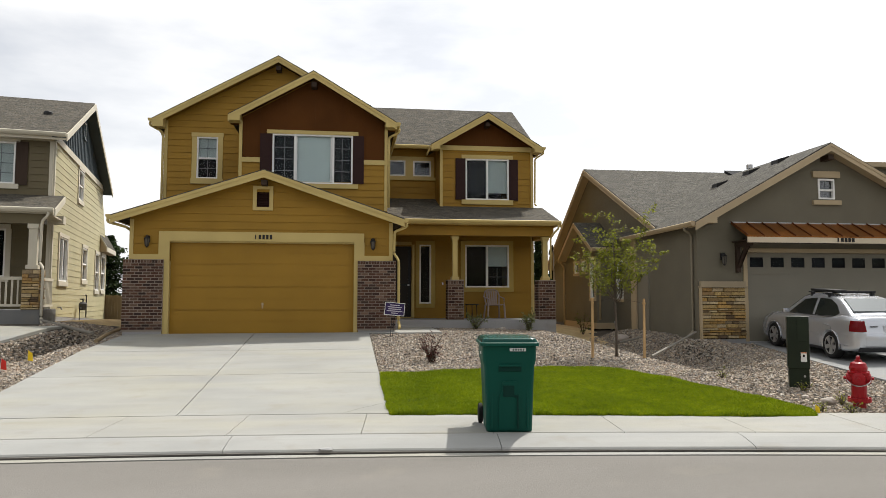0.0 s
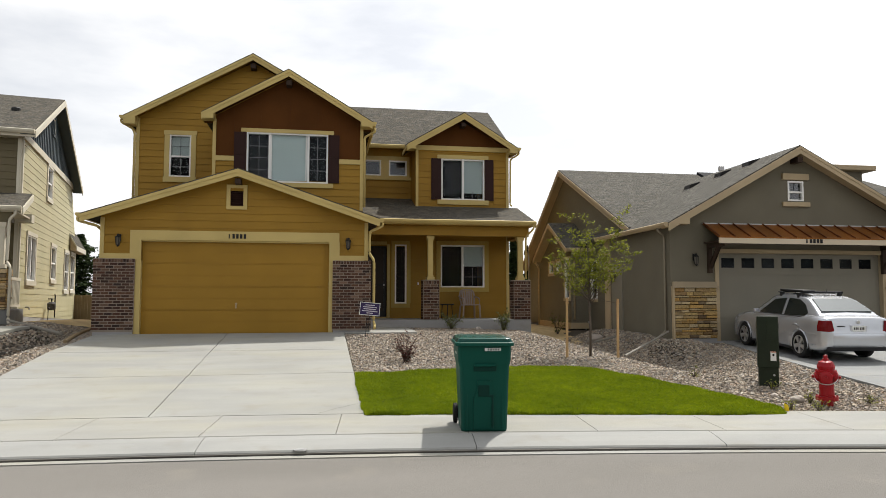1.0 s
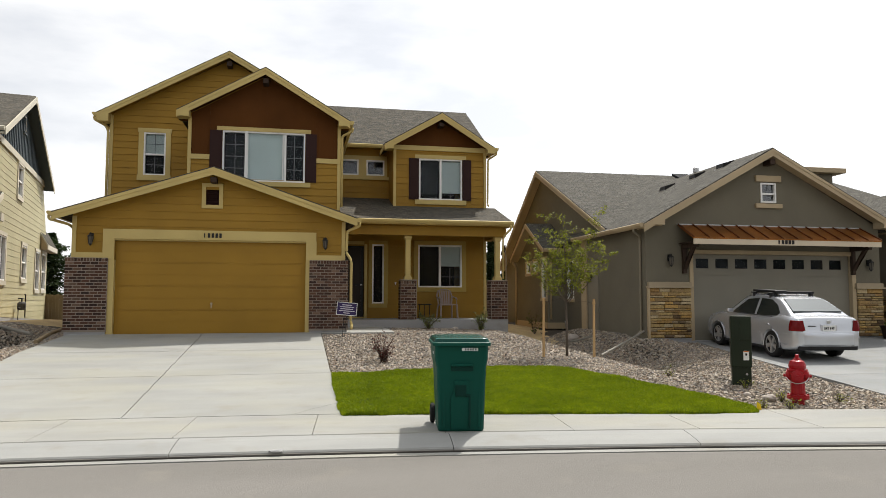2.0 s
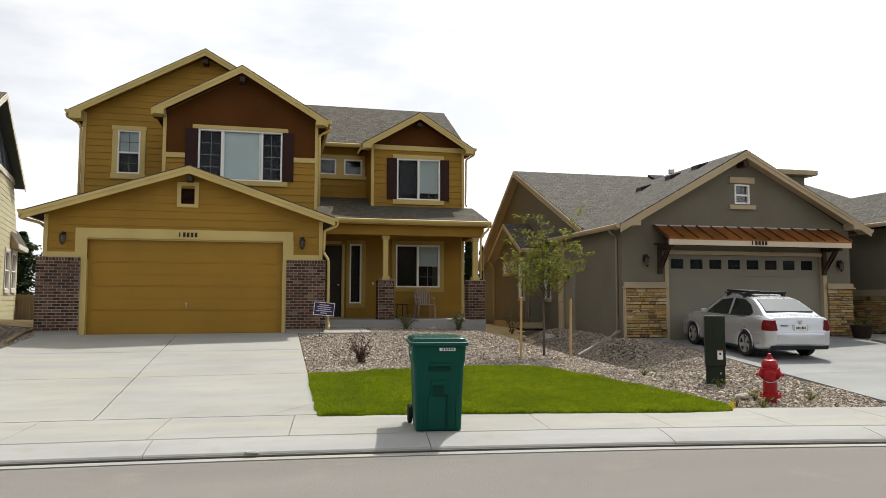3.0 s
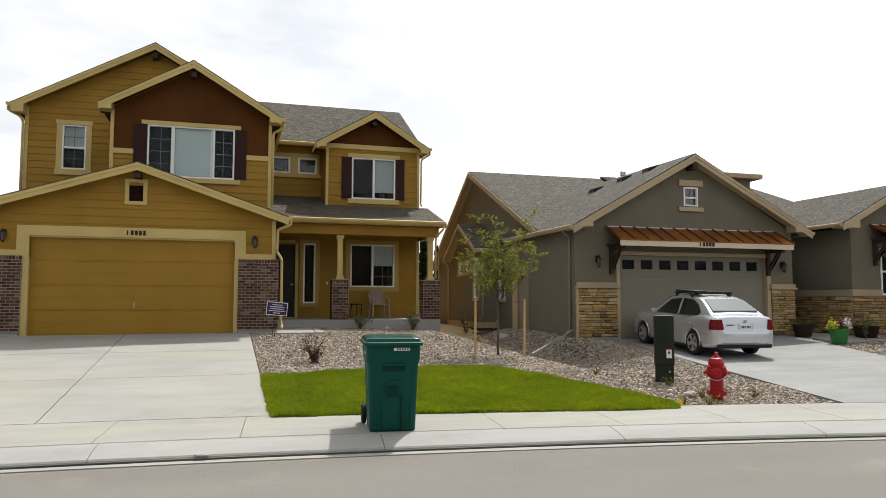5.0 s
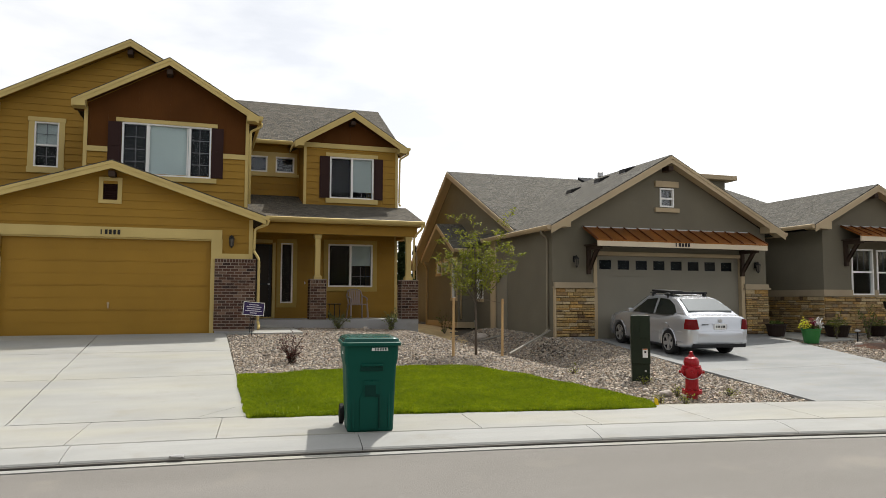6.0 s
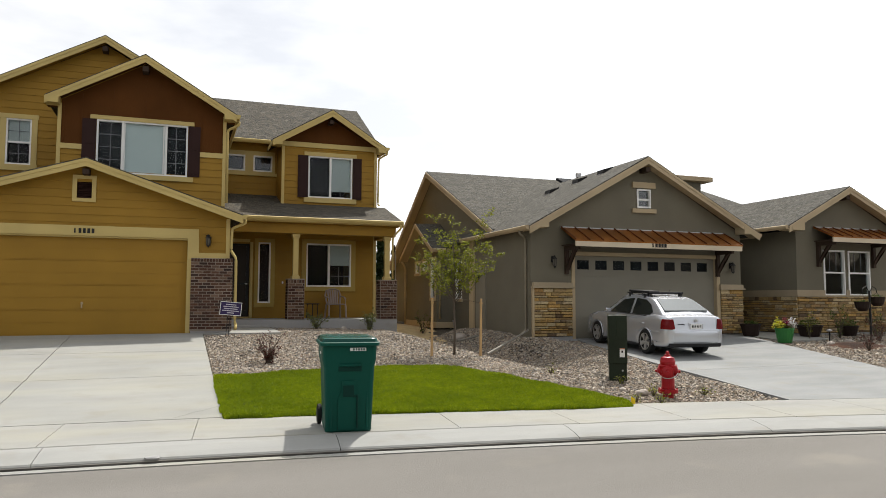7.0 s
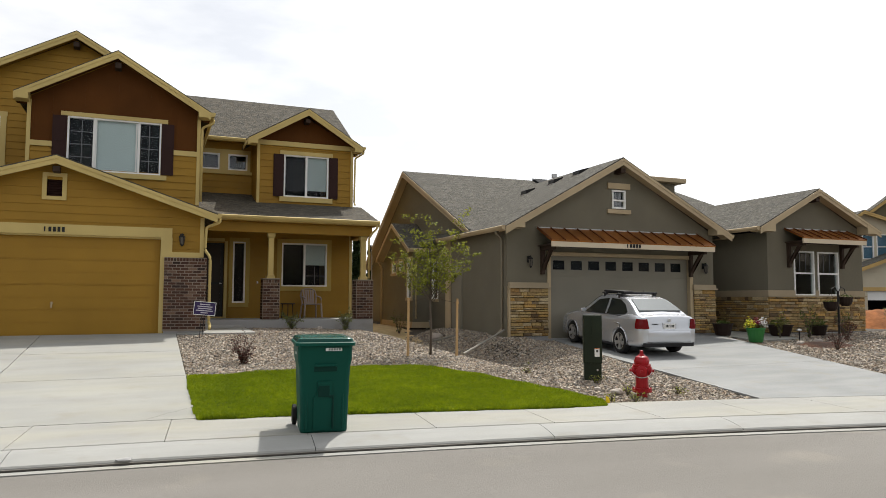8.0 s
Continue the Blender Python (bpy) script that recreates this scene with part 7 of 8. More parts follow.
def young_tree(x, y):
    q = random.Random(77)
    z = rise(x, y) - 0.06
    t = thing("tree", (x, y, z), "slender young tree with sparse fresh green leaves", "tree")
    trunk = [(x, y, z), (x + 0.01, y, z + 0.7), (x - 0.01, y + 0.01, z + 1.3), (x + 0.01, y, z + 1.9), (x - 0.05, y, z + 2.5)]
    part("trunk", made(tube, trunk, [0.030, 0.025, 0.021, 0.014, 0.005], 8), BARK, t, smooth=True)
    pts, twigs = [], []
    # height of the fork, then where the limb ends: sideways, towards the street, height above the ground
    limbs = [(1.30, 0.86, 0.05, 3.22), (1.42, 0.92, 0.25, 2.50), (1.25, 0.86, -0.35, 2.28), (1.35, 0.50, 0.45, 2.60), (1.45, 0.40, -0.40, 2.72), (1.22, 0.58, 0.30, 1.98), (1.40, 0.12, 0.50, 2.68), (1.50, -0.10, -0.20, 2.95),
             (1.38, -0.33, 0.25, 3.08), (1.45, -0.36, -0.40, 2.62), (1.30, -0.66, 0.15, 2.50), (1.28, -0.88, -0.10, 2.18), (1.24, -0.55, -0.35, 1.88), (1.28, -0.42, 0.45, 2.12), (1.24, 0.22, -0.55, 2.12), (1.45, 0.20, 0.10, 2.35), (1.42, -0.15, 0.15, 2.25)]
    for h, dx, dy, top in limbs:
        a, e = Vector((x + 0.005, y, z + h)), Vector((x + dx, y + dy, z + top))
        L = (e - a).length
        line = [a]
        for k in range(1, 9):
            f = k / 8
            p = a.lerp(e, f) + Vector((0, 0, -0.10 * L * math.sin(math.pi * f) * (0.4 if dx > 0.85 and top > 2.9 else 1.0)))
            line.append(p + Vector((q.gauss(0, 0.018), q.gauss(0, 0.018), q.gauss(0, 0.014))))
        twigs.append((line, 0.012))
        d = (line[-1] - line[-3]).normalized()
        for k in range(3, 9):
            for j in range(2 if k < 5 else 3):
                e2 = (d * 0.7 + Vector((q.uniform(-1, 1), q.uniform(-1, 1), q.uniform(-0.3, 0.45)))).normalized()
                tl = q.uniform(0.12, 0.30)
                b = line[k]
                sub = [b, b + e2 * tl * 0.5, b + e2 * tl + Vector((0, 0, -0.03))]
                twigs.append((sub, 0.004))
                for _ in range(q.randint(12, 22)):
                    pts.append(sub[0].lerp(sub[2], 0.3 + 0.8 * q.random()) + Vector((q.gauss(0, 0.035), q.gauss(0, 0.035), q.gauss(0, 0.022))))
    for n, (line, r) in enumerate(w for w in twigs if w[1] > 0.01):
        bm = made(tube, line, [r * (1 - 0.8 * k / (len(line) - 1)) for k in range(len(line))], 6)
        part("limb", bm, BARK, t, smooth=True)
    bm = bmesh.new()
    for line, r in twigs:
        if r < 0.01:
            tube(bm, line, [r, r * 0.7, r * 0.3], 4)
    tagged(part("twigs", bm, BARK, t), kind="stuff")
    v, f = [], []
    leaves(pts, 0.064, q, v, f)
    mesh_of("crown", v, f, LEAF_YOUNG, t, "sparse fresh green leaves")
    for sx, sy in ((5.23, 15.02), (6.38, 14.98)):
        sz = rise(sx, sy) - 0.08
        top = 1.34
        s = thing("tree_stake", (sx, sy, sz), "pale round timber stake beside the young tree", "stake", "tree stakes")
        part("pole", made(tube, [(sx, sy, sz), (sx + 0.01, sy, sz + top)], [0.031, 0.027], 9), STAKE, s)
        part("strap", made(tube, [(sx + 0.01, sy, sz + top - 0.10), ((sx + x) / 2, (sy + y) / 2 - 0.02, sz + top - 0.04), (x, y - 0.03, z + top + 0.02)], 0.004, 5), BARK, s, "thin dark webbing strap")
        part("strap_loop", made(lathe, [(0.034, -0.02), (0.036, -0.02), (0.036, 0.02), (0.034, 0.02)], (sx + 0.01, sy, sz + top - 0.10), 10), STAKE, s)


young_tree(5.83, 15.2)


# ---- shrubs and small plants ----
def shrub(x, y, h, r, mat, seed, label, n=140, stems=9, size=0.05, name="shrub"):
    q = random.Random(seed)
    z = rise(x, y) - 0.05
    t = thing(name, (x, y, z), label, "shrub")
    bm = bmesh.new()
    pts = []
    for i in range(stems):
        a = 2 * math.pi * i / stems + q.uniform(-0.3, 0.3)
        k = q.uniform(0.35, 1.0)
        L = h * q.uniform(0.65, 1.0)
        line = [Vector((x, y, z)), Vector((x + r * 0.35 * k * math.cos(a), y + r * 0.35 * k * math.sin(a), z + L * 0.5)), Vector((x + r * k * math.cos(a), y + r * k * math.sin(a), z + L))]
        tube(bm, line, [0.009, 0.007, 0.003], 5)
        for j in range(2):
            b = line[1].lerp(line[2], q.random())
            e = b + Vector((q.uniform(-1, 1), q.uniform(-1, 1), q.uniform(0.2, 1))) * r * 0.45
            tube(bm, [b, e], [0.005, 0.002], 4)
            pts += [b.lerp(e, q.random()) for _ in range(n // stems // 3)]
        pts += [line[0].lerp(line[1], q.uniform(0.3, 1)) if q.random() < 0.6 else line[1].lerp(line[2], q.random()) for _ in range(n // stems // 2)]
    part("stalk", bm, BARK, t)
    v, f = [], []
    leaves([p + Vector((q.gauss(0, 0.03), q.gauss(0, 0.03), q.gauss(0, 0.03))) for p in pts], size, q, v, f)
    mesh_of("foliage", v, f, mat, t)
    return t


shrub(1.66, 14.75, 0.62, 0.36, LEAF_RED, 5, "bare-stemmed dark red shrub in gravel", 260, 11, 0.04)
shrub(1.70, 14.70, 0.34, 0.22, LEAF_RED, 25, "low dark red leafy shrub in gravel", 420, 12, 0.045)
LEAF_MID = leaf_mat("mid_green_leaf", [(0.045, 0.075, 0.015), (0.09, 0.13, 0.03), (0.13, 0.16, 0.05)])
LEAF_SAGE = leaf_mat("sage_green_leaf", [(0.10, 0.13, 0.04), (0.18, 0.21, 0.07), (0.26, 0.27, 0.11)])
shrub(3.92, 21.95, 0.50, 0.40, LEAF_SAGE, 6, "small leafy green shrub against the porch", 520, 12, 0.06)
shrub(5.58, 21.9, 0.62, 0.44, LEAF_SAGE, 7, "small leafy green shrub against the porch", 600, 12, 0.06)
shrub(7.75, 23.2, 0.75, 0.4, LEAF_MID, 8, "thin green shrub beside the stucco wall", 160, 9, 0.07)
shrub(16.25, 13.35, 0.5, 0.32, LEAF_RED, 9, "dark red twiggy shrub in gravel", 200, 12, 0.05)
shrub(18.55, 14.9, 0.75, 0.4, LEAF_RED, 10, "dark red twiggy shrub in gravel", 220, 12, 0.06)
shrub(18.0, 15.7, 0.95, 0.32, LEAF_MID, 12, "yellow-green shrub against the stone wall", 260, 9, 0.06)
shrub(19.6, 15.9, 0.85, 0.32, LEAF_MID, 13, "yellow-green shrub against the stone wall", 260, 9, 0.06)
shrub(17.05, 15.9, 0.95, 0.2, LEAF_YOUNG, 14, "tall thin yellow-green plant", 110, 6, 0.06)
shrub(22.4, 16.2, 0.9, 0.4, LEAF_MID, 16, "yellow-green shrub against the stone wall", 240, 9, 0.06)
for i, (x, y) in enumerate(((7.42, 11.05), (7.30, 9.95), (6.62, 9.45), (6.75, 12.4), (7.0, 9.35), (8.1, 9.7))):
    shrub(x, y, 0.16, 0.12, LEAF_YOUNG, 40 + i, "small green weed growing in the gravel", 60, 6, 0.04, "weed")

# ---- yard sign ----
SIGNTEXT = paint("pale_sign_print", (0.52, 0.50, 0.56), 0.6, 0.05, 50, 0)
NAVY = paint("purple_navy_sign", (0.035, 0.025, 0.085), 0.5, 0.05, 30, 0)
sg = thing("yard_sign", (1.2, 19.0, 0.62), "small navy yard sign with white lines on a wire stake", "sign")
XF[0] = Matrix.Translation((1.215, 19.0, 1.33)) @ Matrix.Rotation(radians(5), 4, "Y") @ Matrix.Translation((-1.215, -19.0, -1.33))
part("panel", box(0.95, 1.48, 18.99, 19.0, 1.16, 1.50), NAVY, sg)
for a, b2, c, e in ((0.95, 1.48, 1.485, 1.50), (0.95, 1.48, 1.16, 1.175), (0.95, 0.965, 1.175, 1.485), (1.465, 1.48, 1.175, 1.485)):
    part("border", box(a, b2, 18.984, 18.99, c, e), WHITE, sg)
for k, (a, b2) in enumerate(((1.09, 1.34), (1.03, 1.40), (1.05, 1.38), (1.01, 1.42), (1.13, 1.30))):
    z = 1.43 - k * 0.052
    part("text_bar", box(a, b2, 18.984, 18.99, z - 0.011, z + 0.011), SIGNTEXT, sg)
XF[0] = Matrix.Identity(4)
for x in (1.13, 1.19):
    part("stake", made(tube, [(x + 0.02, 18.995, 1.2), (x - 0.03, 18.99, 0.55)], 0.008, 5), TRIMBLACK, sg)

# ---- plastic chair on the porch ----
PLASTIC = paint("taupe_plastic", (0.30, 0.235, 0.20), 0.5, 0.05, 40, 0.03)
XF[0] = WING @ Matrix.Translation((4.45, 21.75, 1.0)) @ Matrix.Rotation(radians(4), 4, "Z")
ch = thing("garden_chair", (0, 0, 0), "taupe moulded plastic garden chair on the porch", "chair")
bm = bmesh.new()
extr(bm, [(-0.23, -0.24, 0.42), (0.23, -0.24, 0.42), (0.21, 0.20, 0.40), (-0.21, 0.20, 0.40)], (0, 0, 0.025))
part("seat", bm, PLASTIC, ch)
back = part("backrest", made(tube, [(-0.20, 0.20, 0.42), (-0.24, 0.29, 0.70), (-0.20, 0.33, 0.85), (-0.10, 0.345, 0.89), (0.10, 0.345, 0.89), (0.20, 0.33, 0.85), (0.24, 0.29, 0.70), (0.20, 0.20, 0.42)], 0.03, 8, 0.02), PLASTIC, ch)
for k in range(5):
    x = -0.14 + 0.07 * k
    bm = bmesh.new()
    extr(bm, [(x * 0.9 - 0.024, 0.205, 0.43), (x * 0.9 + 0.024, 0.205, 0.43), (x * 1.1 + 0.026, 0.325, 0.86), (x * 1.1 - 0.026, 0.325, 0.86)], (0, 0.015, 0))
    part("slat", bm, PLASTIC, back)
for s in (-1, 1):
    part("leg", made(tube, [(s * 0.24, -0.25, 0.60), (s * 0.25, -0.25, 0.40), (s * 0.27, -0.28, 0.0)], 0.028, 6), PLASTIC, ch)
    part("leg", made(tube, [(s * 0.22, 0.22, 0.42), (s * 0.25, 0.30, 0.0)], 0.028, 6), PLASTIC, ch)
    part("armrest", made(tube, [(s * 0.24, -0.26, 0.60), (s * 0.27, -0.05, 0.64), (s * 0.25, 0.29, 0.68)], 0.03, 6, 0.016), PLASTIC, ch)
XF[0] = Matrix.Identity(4)

# ---- small side table beside the chair ----
XF[0] = WING @ Matrix.Translation((3.78, 21.9, 1.0))
st = thing("side_table", (0, 0, 0), "small dark metal side table on the porch", "table")
part("tabletop", made(lathe, [(0.2, 0.42), (0.22, 0.43), (0.22, 0.445), (0.2, 0.45)], (0, 0, 0), 16), BLACK, st)
for k in range(3):
    a = 2 * math.pi * k / 3 + 0.4
    part("leg", made(tube, [(0.17 * math.cos(a), 0.17 * math.sin(a), 0.43), (0.2 * math.cos(a), 0.2 * math.sin(a), 0.0)], 0.012, 6), BLACK, st)
XF[0] = Matrix.Identity(4)

# ---- pots ----
POTGREEN = paint("glossy_green_pot", (0.035, 0.17, 0.045), 0.35, 0.08, 20, 0.03)
POTBROWN = paint("brown_clay_pot", (0.022, 0.013, 0.010), 0.6, 0.1, 20, 0.1)
FLOWERS = {"yellow_flowers": [(0.45, 0.42, 0.03), (0.62, 0.56, 0.05), (0.25, 0.32, 0.04)], "maroon_flowers": [(0.13, 0.01, 0.03), (0.22, 0.02, 0.05), (0.07, 0.01, 0.02)], "white_flowers": [(0.7, 0.68, 0.66), (0.85, 0.83, 0.8), (0.6, 0.6, 0.62)]}


def pot(x, y, z, r, h, mat, label, flowers):
    q = random.Random(int(x * 100))
    t = thing("flower_pot", (x, y, z), label, "pot")
    part("pot", made(lathe, [(r * 0.68, 0), (r * 0.74, 0.02), (r * 0.98, h * 0.9), (r * 1.05, h * 0.92), (r * 1.05, h), (r * 0.92, h), (r * 0.90, h * 0.9)], (x, y, z), 18), mat, t, smooth=False)
    for k, (name, dx, rr, zz) in enumerate(flowers):
        pts = []
        for _ in range(220):
            a, b = q.uniform(0, 2 * math.pi), math.sqrt(q.random())
            pts.append(Vector((x + dx + rr * b * math.cos(a), y + rr * 0.8 * b * math.sin(a), z + h + zz * (1.1 - b * 0.7) * q.random())))
        v, f = [], []
        leaves(pts, 0.07, q, v, f, droop=-0.2)
        m = leaf_mat(name, FLOWERS[name]) if name in FLOWERS else LEAF_MID
        mesh_of("flowers" if name in FLOWERS else "foliage", v, f, m, t, name.replace("_", " ") if name in FLOWERS else "")
    return t


pz1 = rise(15.5, 15.3) - 0.01
pot(15.62, 15.4, pz1, 0.25, 0.40, POTGREEN, "green glazed pot of yellow, maroon and white flowers", (("leaf", 0.0, 0.22, 0.12), ("yellow_flowers", -0.20, 0.17, 0.30), ("maroon_flowers", 0.02, 0.14, 0.34), ("white_flowers", 0.24, 0.16, 0.34)))
pot(15.95, 17.0, rise(15.95, 17.0), 0.29, 0.36, POTBROWN, "dark brown planter beside the garage pier", (("leaf", 0, 0.2, 0.1),))
pot(17.55, 16.35, rise(17.55, 16.35), 0.36, 0.34, POTBROWN, "dark brown planter with low greenery", (("leaf", 0.0, 0.3, 0.25),))
pot(18.95, 16.2, rise(18.95, 16.2), 0.26, 0.30, POTBROWN, "dark brown planter with low greenery", (("leaf", 0.0, 0.24, 0.25),))

# ---- hook pole with two hanging baskets ----
bp = thing("basket_pole", (18.36, 15.0, 0.4), "dark metal hook pole with two hanging baskets", "pole")
part("pole", made(tube, [(18.36, 15.0, 0.38), (18.36, 15.0, 1.86)], 0.03, 8), BLACK, bp)
for s in (-1, 1):
    part("hook", made(tube, [(18.36, 15.0, 1.78), (18.36 + s * 0.12, 15.0, 1.98), (18.36 + s * 0.26, 15.0, 1.91), (18.36 + s * 0.29, 15.0, 1.78)], 0.012, 6), BLACK, bp)
    bz = 1.28 if s < 0 else 1.42
    bk = part("basket", made(lathe, [(0.10, bz), (0.17, bz + 0.08), (0.21, bz + 0.26), (0.19, bz + 0.26), (0.12, bz + 0.1)], (18.36 + s * 0.29, 15.0, 0), 14), POTBROWN, bp)
    for k in range(3):
        a = 2 * math.pi * k / 3
        part("chain", made(tube, [(18.36 + s * 0.29 + 0.17 * math.cos(a), 15.0 + 0.17 * math.sin(a), bz + 0.26), (18.36 + s * 0.29, 15.0, 1.80)], 0.004, 4), BLACK, bk)
    q = random.Random(60 + s)
    v, f = [], []
    leaves([Vector((18.36 + s * 0.29 + q.gauss(0, 0.09), 15.0 + q.gauss(0, 0.09), bz + 0.24 + q.uniform(0, 0.09))) for _ in range(120)], 0.05, q, v, f)
    mesh_of("foliage", v, f, LEAF_MID, bk)

# ---- path light, marker flags, drain pipes, edging ----
pl = thing("path_light", (16.75, 14.95, 0.42), "small black path light with a pale cap", "lamp")
part("stem", made(tube, [(16.75, 14.95, 0.38), (16.75, 14.95, 0.72)], 0.018, 7), BLACK, pl)
part("cap", made(lathe, [(0.03, 0), (0.075, 0.02), (0.07, 0.05), (0.02, 0.07)], (16.75, 14.95, 0.72), 12), GALV, pl)
FLAGS = {"yellow": paint("yellow_flag_plastic", (0.75, 0.52, 0.02), 0.5, 0.04, 30, 0), "red": paint("red_flag_plastic", (0.55, 0.03, 0.02), 0.5, 0.04, 30, 0)}
for x, y, col, s in ((-6.26, 15.2, "yellow", 1.0), (-6.28, 14.15, "red", 1.0), (6.42, 9.32, "yellow", 0.6)):
    z = rise(x, y) - 0.05
    fl = thing("marker_flag", (x, y, z), f"small {col} utility marker flag in the gravel", "flag", "marker flags")
    part("wire", made(tube, [(x, y, z), (x + 0.01, y, z + 0.28 * s)], 0.004, 5), GALV, fl)
    bm = bmesh.new()
    extr(bm, [(x + 0.01, y, z + 0.28 * s), (x + 0.10 * s, y - 0.02, z + 0.22 * s), (x + 0.12 * s, y - 0.03, z + 0.06 * s), (x + 0.005, y, z + 0.08 * s)], (0, 0.003, 0))
    part("flag", bm, FLAGS[col], fl)


def lying(name, a, b, r, mat, label, cat, lift=0.0):
    p = [(a[0] + (b[0] - a[0]) * i / 4, a[1] + (b[1] - a[1]) * i / 4) for i in range(5)]
    t = thing(name, (*p[2], rise(*p[2])), label, cat)
    part("pipe" if name == "drain_pipe" else "board", made(tube, [(x, y, rise(x, y) - 0.03 + lift + r) for x, y in p], r, 8), mat, t)


PIPE = paint("weathered_pipe", (0.24, 0.225, 0.19), 0.6, 0.1, 20, 0.05)
dp = thing("drain_pipe", (6.6, 15.1, rise(6.6, 15.1)), "pale drain pipe from the downspout to the gravel", "pipe")
part("pipe", made(tube, [(8.83, 17.48, 0.755), (7.9, 16.45, 0.585), (6.58, 15.06, 0.345)], 0.026, 8), PIPE, dp)
dp = thing("drain_pipe", (-6.40, 19.20, 0.73), "pale drain pipe from the porch downspout to the gravel", "pipe")
part("pipe", made(tube, [(-8.38, 21.10, 1.01), (-7.39, 20.15, 0.87), (-6.40, 19.20, 0.73)], 0.042, 8), PIPE, dp)
lying("edging_board", (-6.0, 18.3), (-6.75, 23.5), 0.05, FENCE, "weathered board edging the gravel", "edging")
lying("edging_board", (6.65, 22.9), (7.5, 19.6), 0.03, FENCE, "weathered board edging the gravel", "edging")
dp = thing("drain_pipe", (7.9, 20.0, 0.40), "pale drain pipe lying in the hollow by the wall", "pipe")
part("pipe", made(tube, [(7.75, 19.9, 0.36), (8.3, 19.95, 0.47), (8.88, 20.0, 0.60)], 0.028, 8), PIPE, dp)

# ---- loose earth, mulch and boulders ----
MULCH = paint("red_brown_mulch", (0.085, 0.034, 0.015), 0.95, 0.4, 22, 1.0)
EARTH = paint("sandy_earth", (0.58, 0.44, 0.23), 0.95, 0.2, 12, 0.5)


def mound(x, y, rx, ry, h, mat, label, name="mulch_mound", seed=1):
    bm = bmesh.new()
    k, rings = 28, 7
    prev = None
    for j in range(rings):
        f = j / (rings - 1)
        ring = []
        for i in range(k):
            a = 2 * math.pi * i / k
            w = 1 + 0.15 * noise.noise((math.cos(a) * 2, math.sin(a) * 2, seed))
            px, py = x + rx * w * (1 - f * 0.98) * math.cos(a), y + ry * w * (1 - f * 0.98) * math.sin(a)
            ring.append(bm.verts.new((px, py, rise(px, py) - 0.08 + (h + 0.08) * math.sin(f * math.pi / 2) * (1 + 0.15 * noise.noise((px * 2.5, py * 2.5, seed))))))
        if prev:
            for i in range(k):
                bm.faces.new((prev[i], prev[(i + 1) % k], ring[(i + 1) % k], ring[i]))
        prev = ring
    bm.faces.new(prev)
    return tagged(part(name, bm, mat, smooth=True), label, "mound", kind="stuff")


mound(16.9, 14.3, 1.3, 0.75, 0.06, MULCH, "low bed of red-brown bark mulch", seed=2)
ORANGE_EARTH = paint("orange_earth", (0.33, 0.125, 0.04), 0.95, 0.35, 7, 1.0)
mound(26.5, 20.0, 2.2, 1.6, 0.62, ORANGE_EARTH, "heap of orange-brown earth before the unfinished house", "earth_heap", 4)
mound(7.25, 27.2, 1.5, 6.6, 0.05, EARTH, "bare sandy earth between the houses", "bare_earth", 8)
mound(-7.9, 27.5, 1.9, 6.0, 0.06, EARTH, "bare sandy earth beside the side wall", "bare_earth", 6)
ROCK = paint("pale_boulder", (0.45, 0.40, 0.35), 0.9, 0.2, 12, 0.5)


def boulder(x, y, r, seed):
    bm = bmesh.new()
    bmesh.ops.create_icosphere(bm, subdivisions=3, radius=r)
    for v in bm.verts:
        v.co *= 1 + 0.3 * noise.noise(v.co * (1.8 / r) + Vector((seed, 0, 0)))
        v.co.z *= 0.6
        v.co += Vector((x, y, rise(x, y) + r * 0.12))
    tagged(part("boulder", bm, ROCK, smooth=True), "rounded pale boulder lying in the gravel", "stone")


for i, (x, y, r) in enumerate(((7.12, 10.0, 0.10), (6.98, 10.35, 0.06), (4.75, 21.9, 0.10), (17.35, 14.85, 0.12), (16.4, 14.6, 0.11), (8.2, 20.9, 0.22))):
    boulder(x, y, r, i * 3.1)

# ---- lawn ----
LAWN = [(0.592, 9.93), (0.592, 13.12), (1.45, 13.20), (2.42, 13.24), (3.05, 13.42), (3.60, 13.50), (4.20, 13.48), (4.66, 13.40), (5.10, 13.12), (5.38, 12.75), (5.70, 11.95), (5.90, 11.40), (6.12, 10.75), (6.30, 10.20), (6.45, 9.50), (6.30, 9.10), (5.60, 9.12), (4.40, 9.34), (3.0, 9.58), (1.8, 9.78)]


def inside(poly, x, y):
    hit = False
    for (x0, y0), (x1, y1) in zip(poly, poly[1:] + poly[:1]):
        if (y0 > y) != (y1 > y) and x < x0 + (y - y0) * (x1 - x0) / (y1 - y0):
            hit = not hit
    return hit


TURF = paint("turf_soil", (0.045, 0.06, 0.012), 0.95, 0.2, 40, 0.4)
bm = bmesh.new()
LAWN_EDGE = []
for (x0, y0), (x1, y1) in zip(LAWN, LAWN[1:] + LAWN[:1]):
    k = max(1, round(math.hypot(x1 - x0, y1 - y0) / 0.12))
    LAWN_EDGE += [(x0 + (x1 - x0) * i / k, y0 + (y1 - y0) * i / k) for i in range(k)]
rings = []
for drop, fs in ((0.08, 1.0), (0.0, 0.997), (-0.022, 0.985), (-0.024, 0.85), (-0.024, 0.7), (-0.024, 0.55), (-0.024, 0.4), (-0.024, 0.25), (-0.024, 0.02)):
    rings.append([])
    for x, y in LAWN_EDGE:
        px, py = 3.2 + (x - 3.2) * fs, 11.3 + (y - 11.3) * fs
        rings[-1].append(bm.verts.new((px, py, rise(px, py) - drop)))
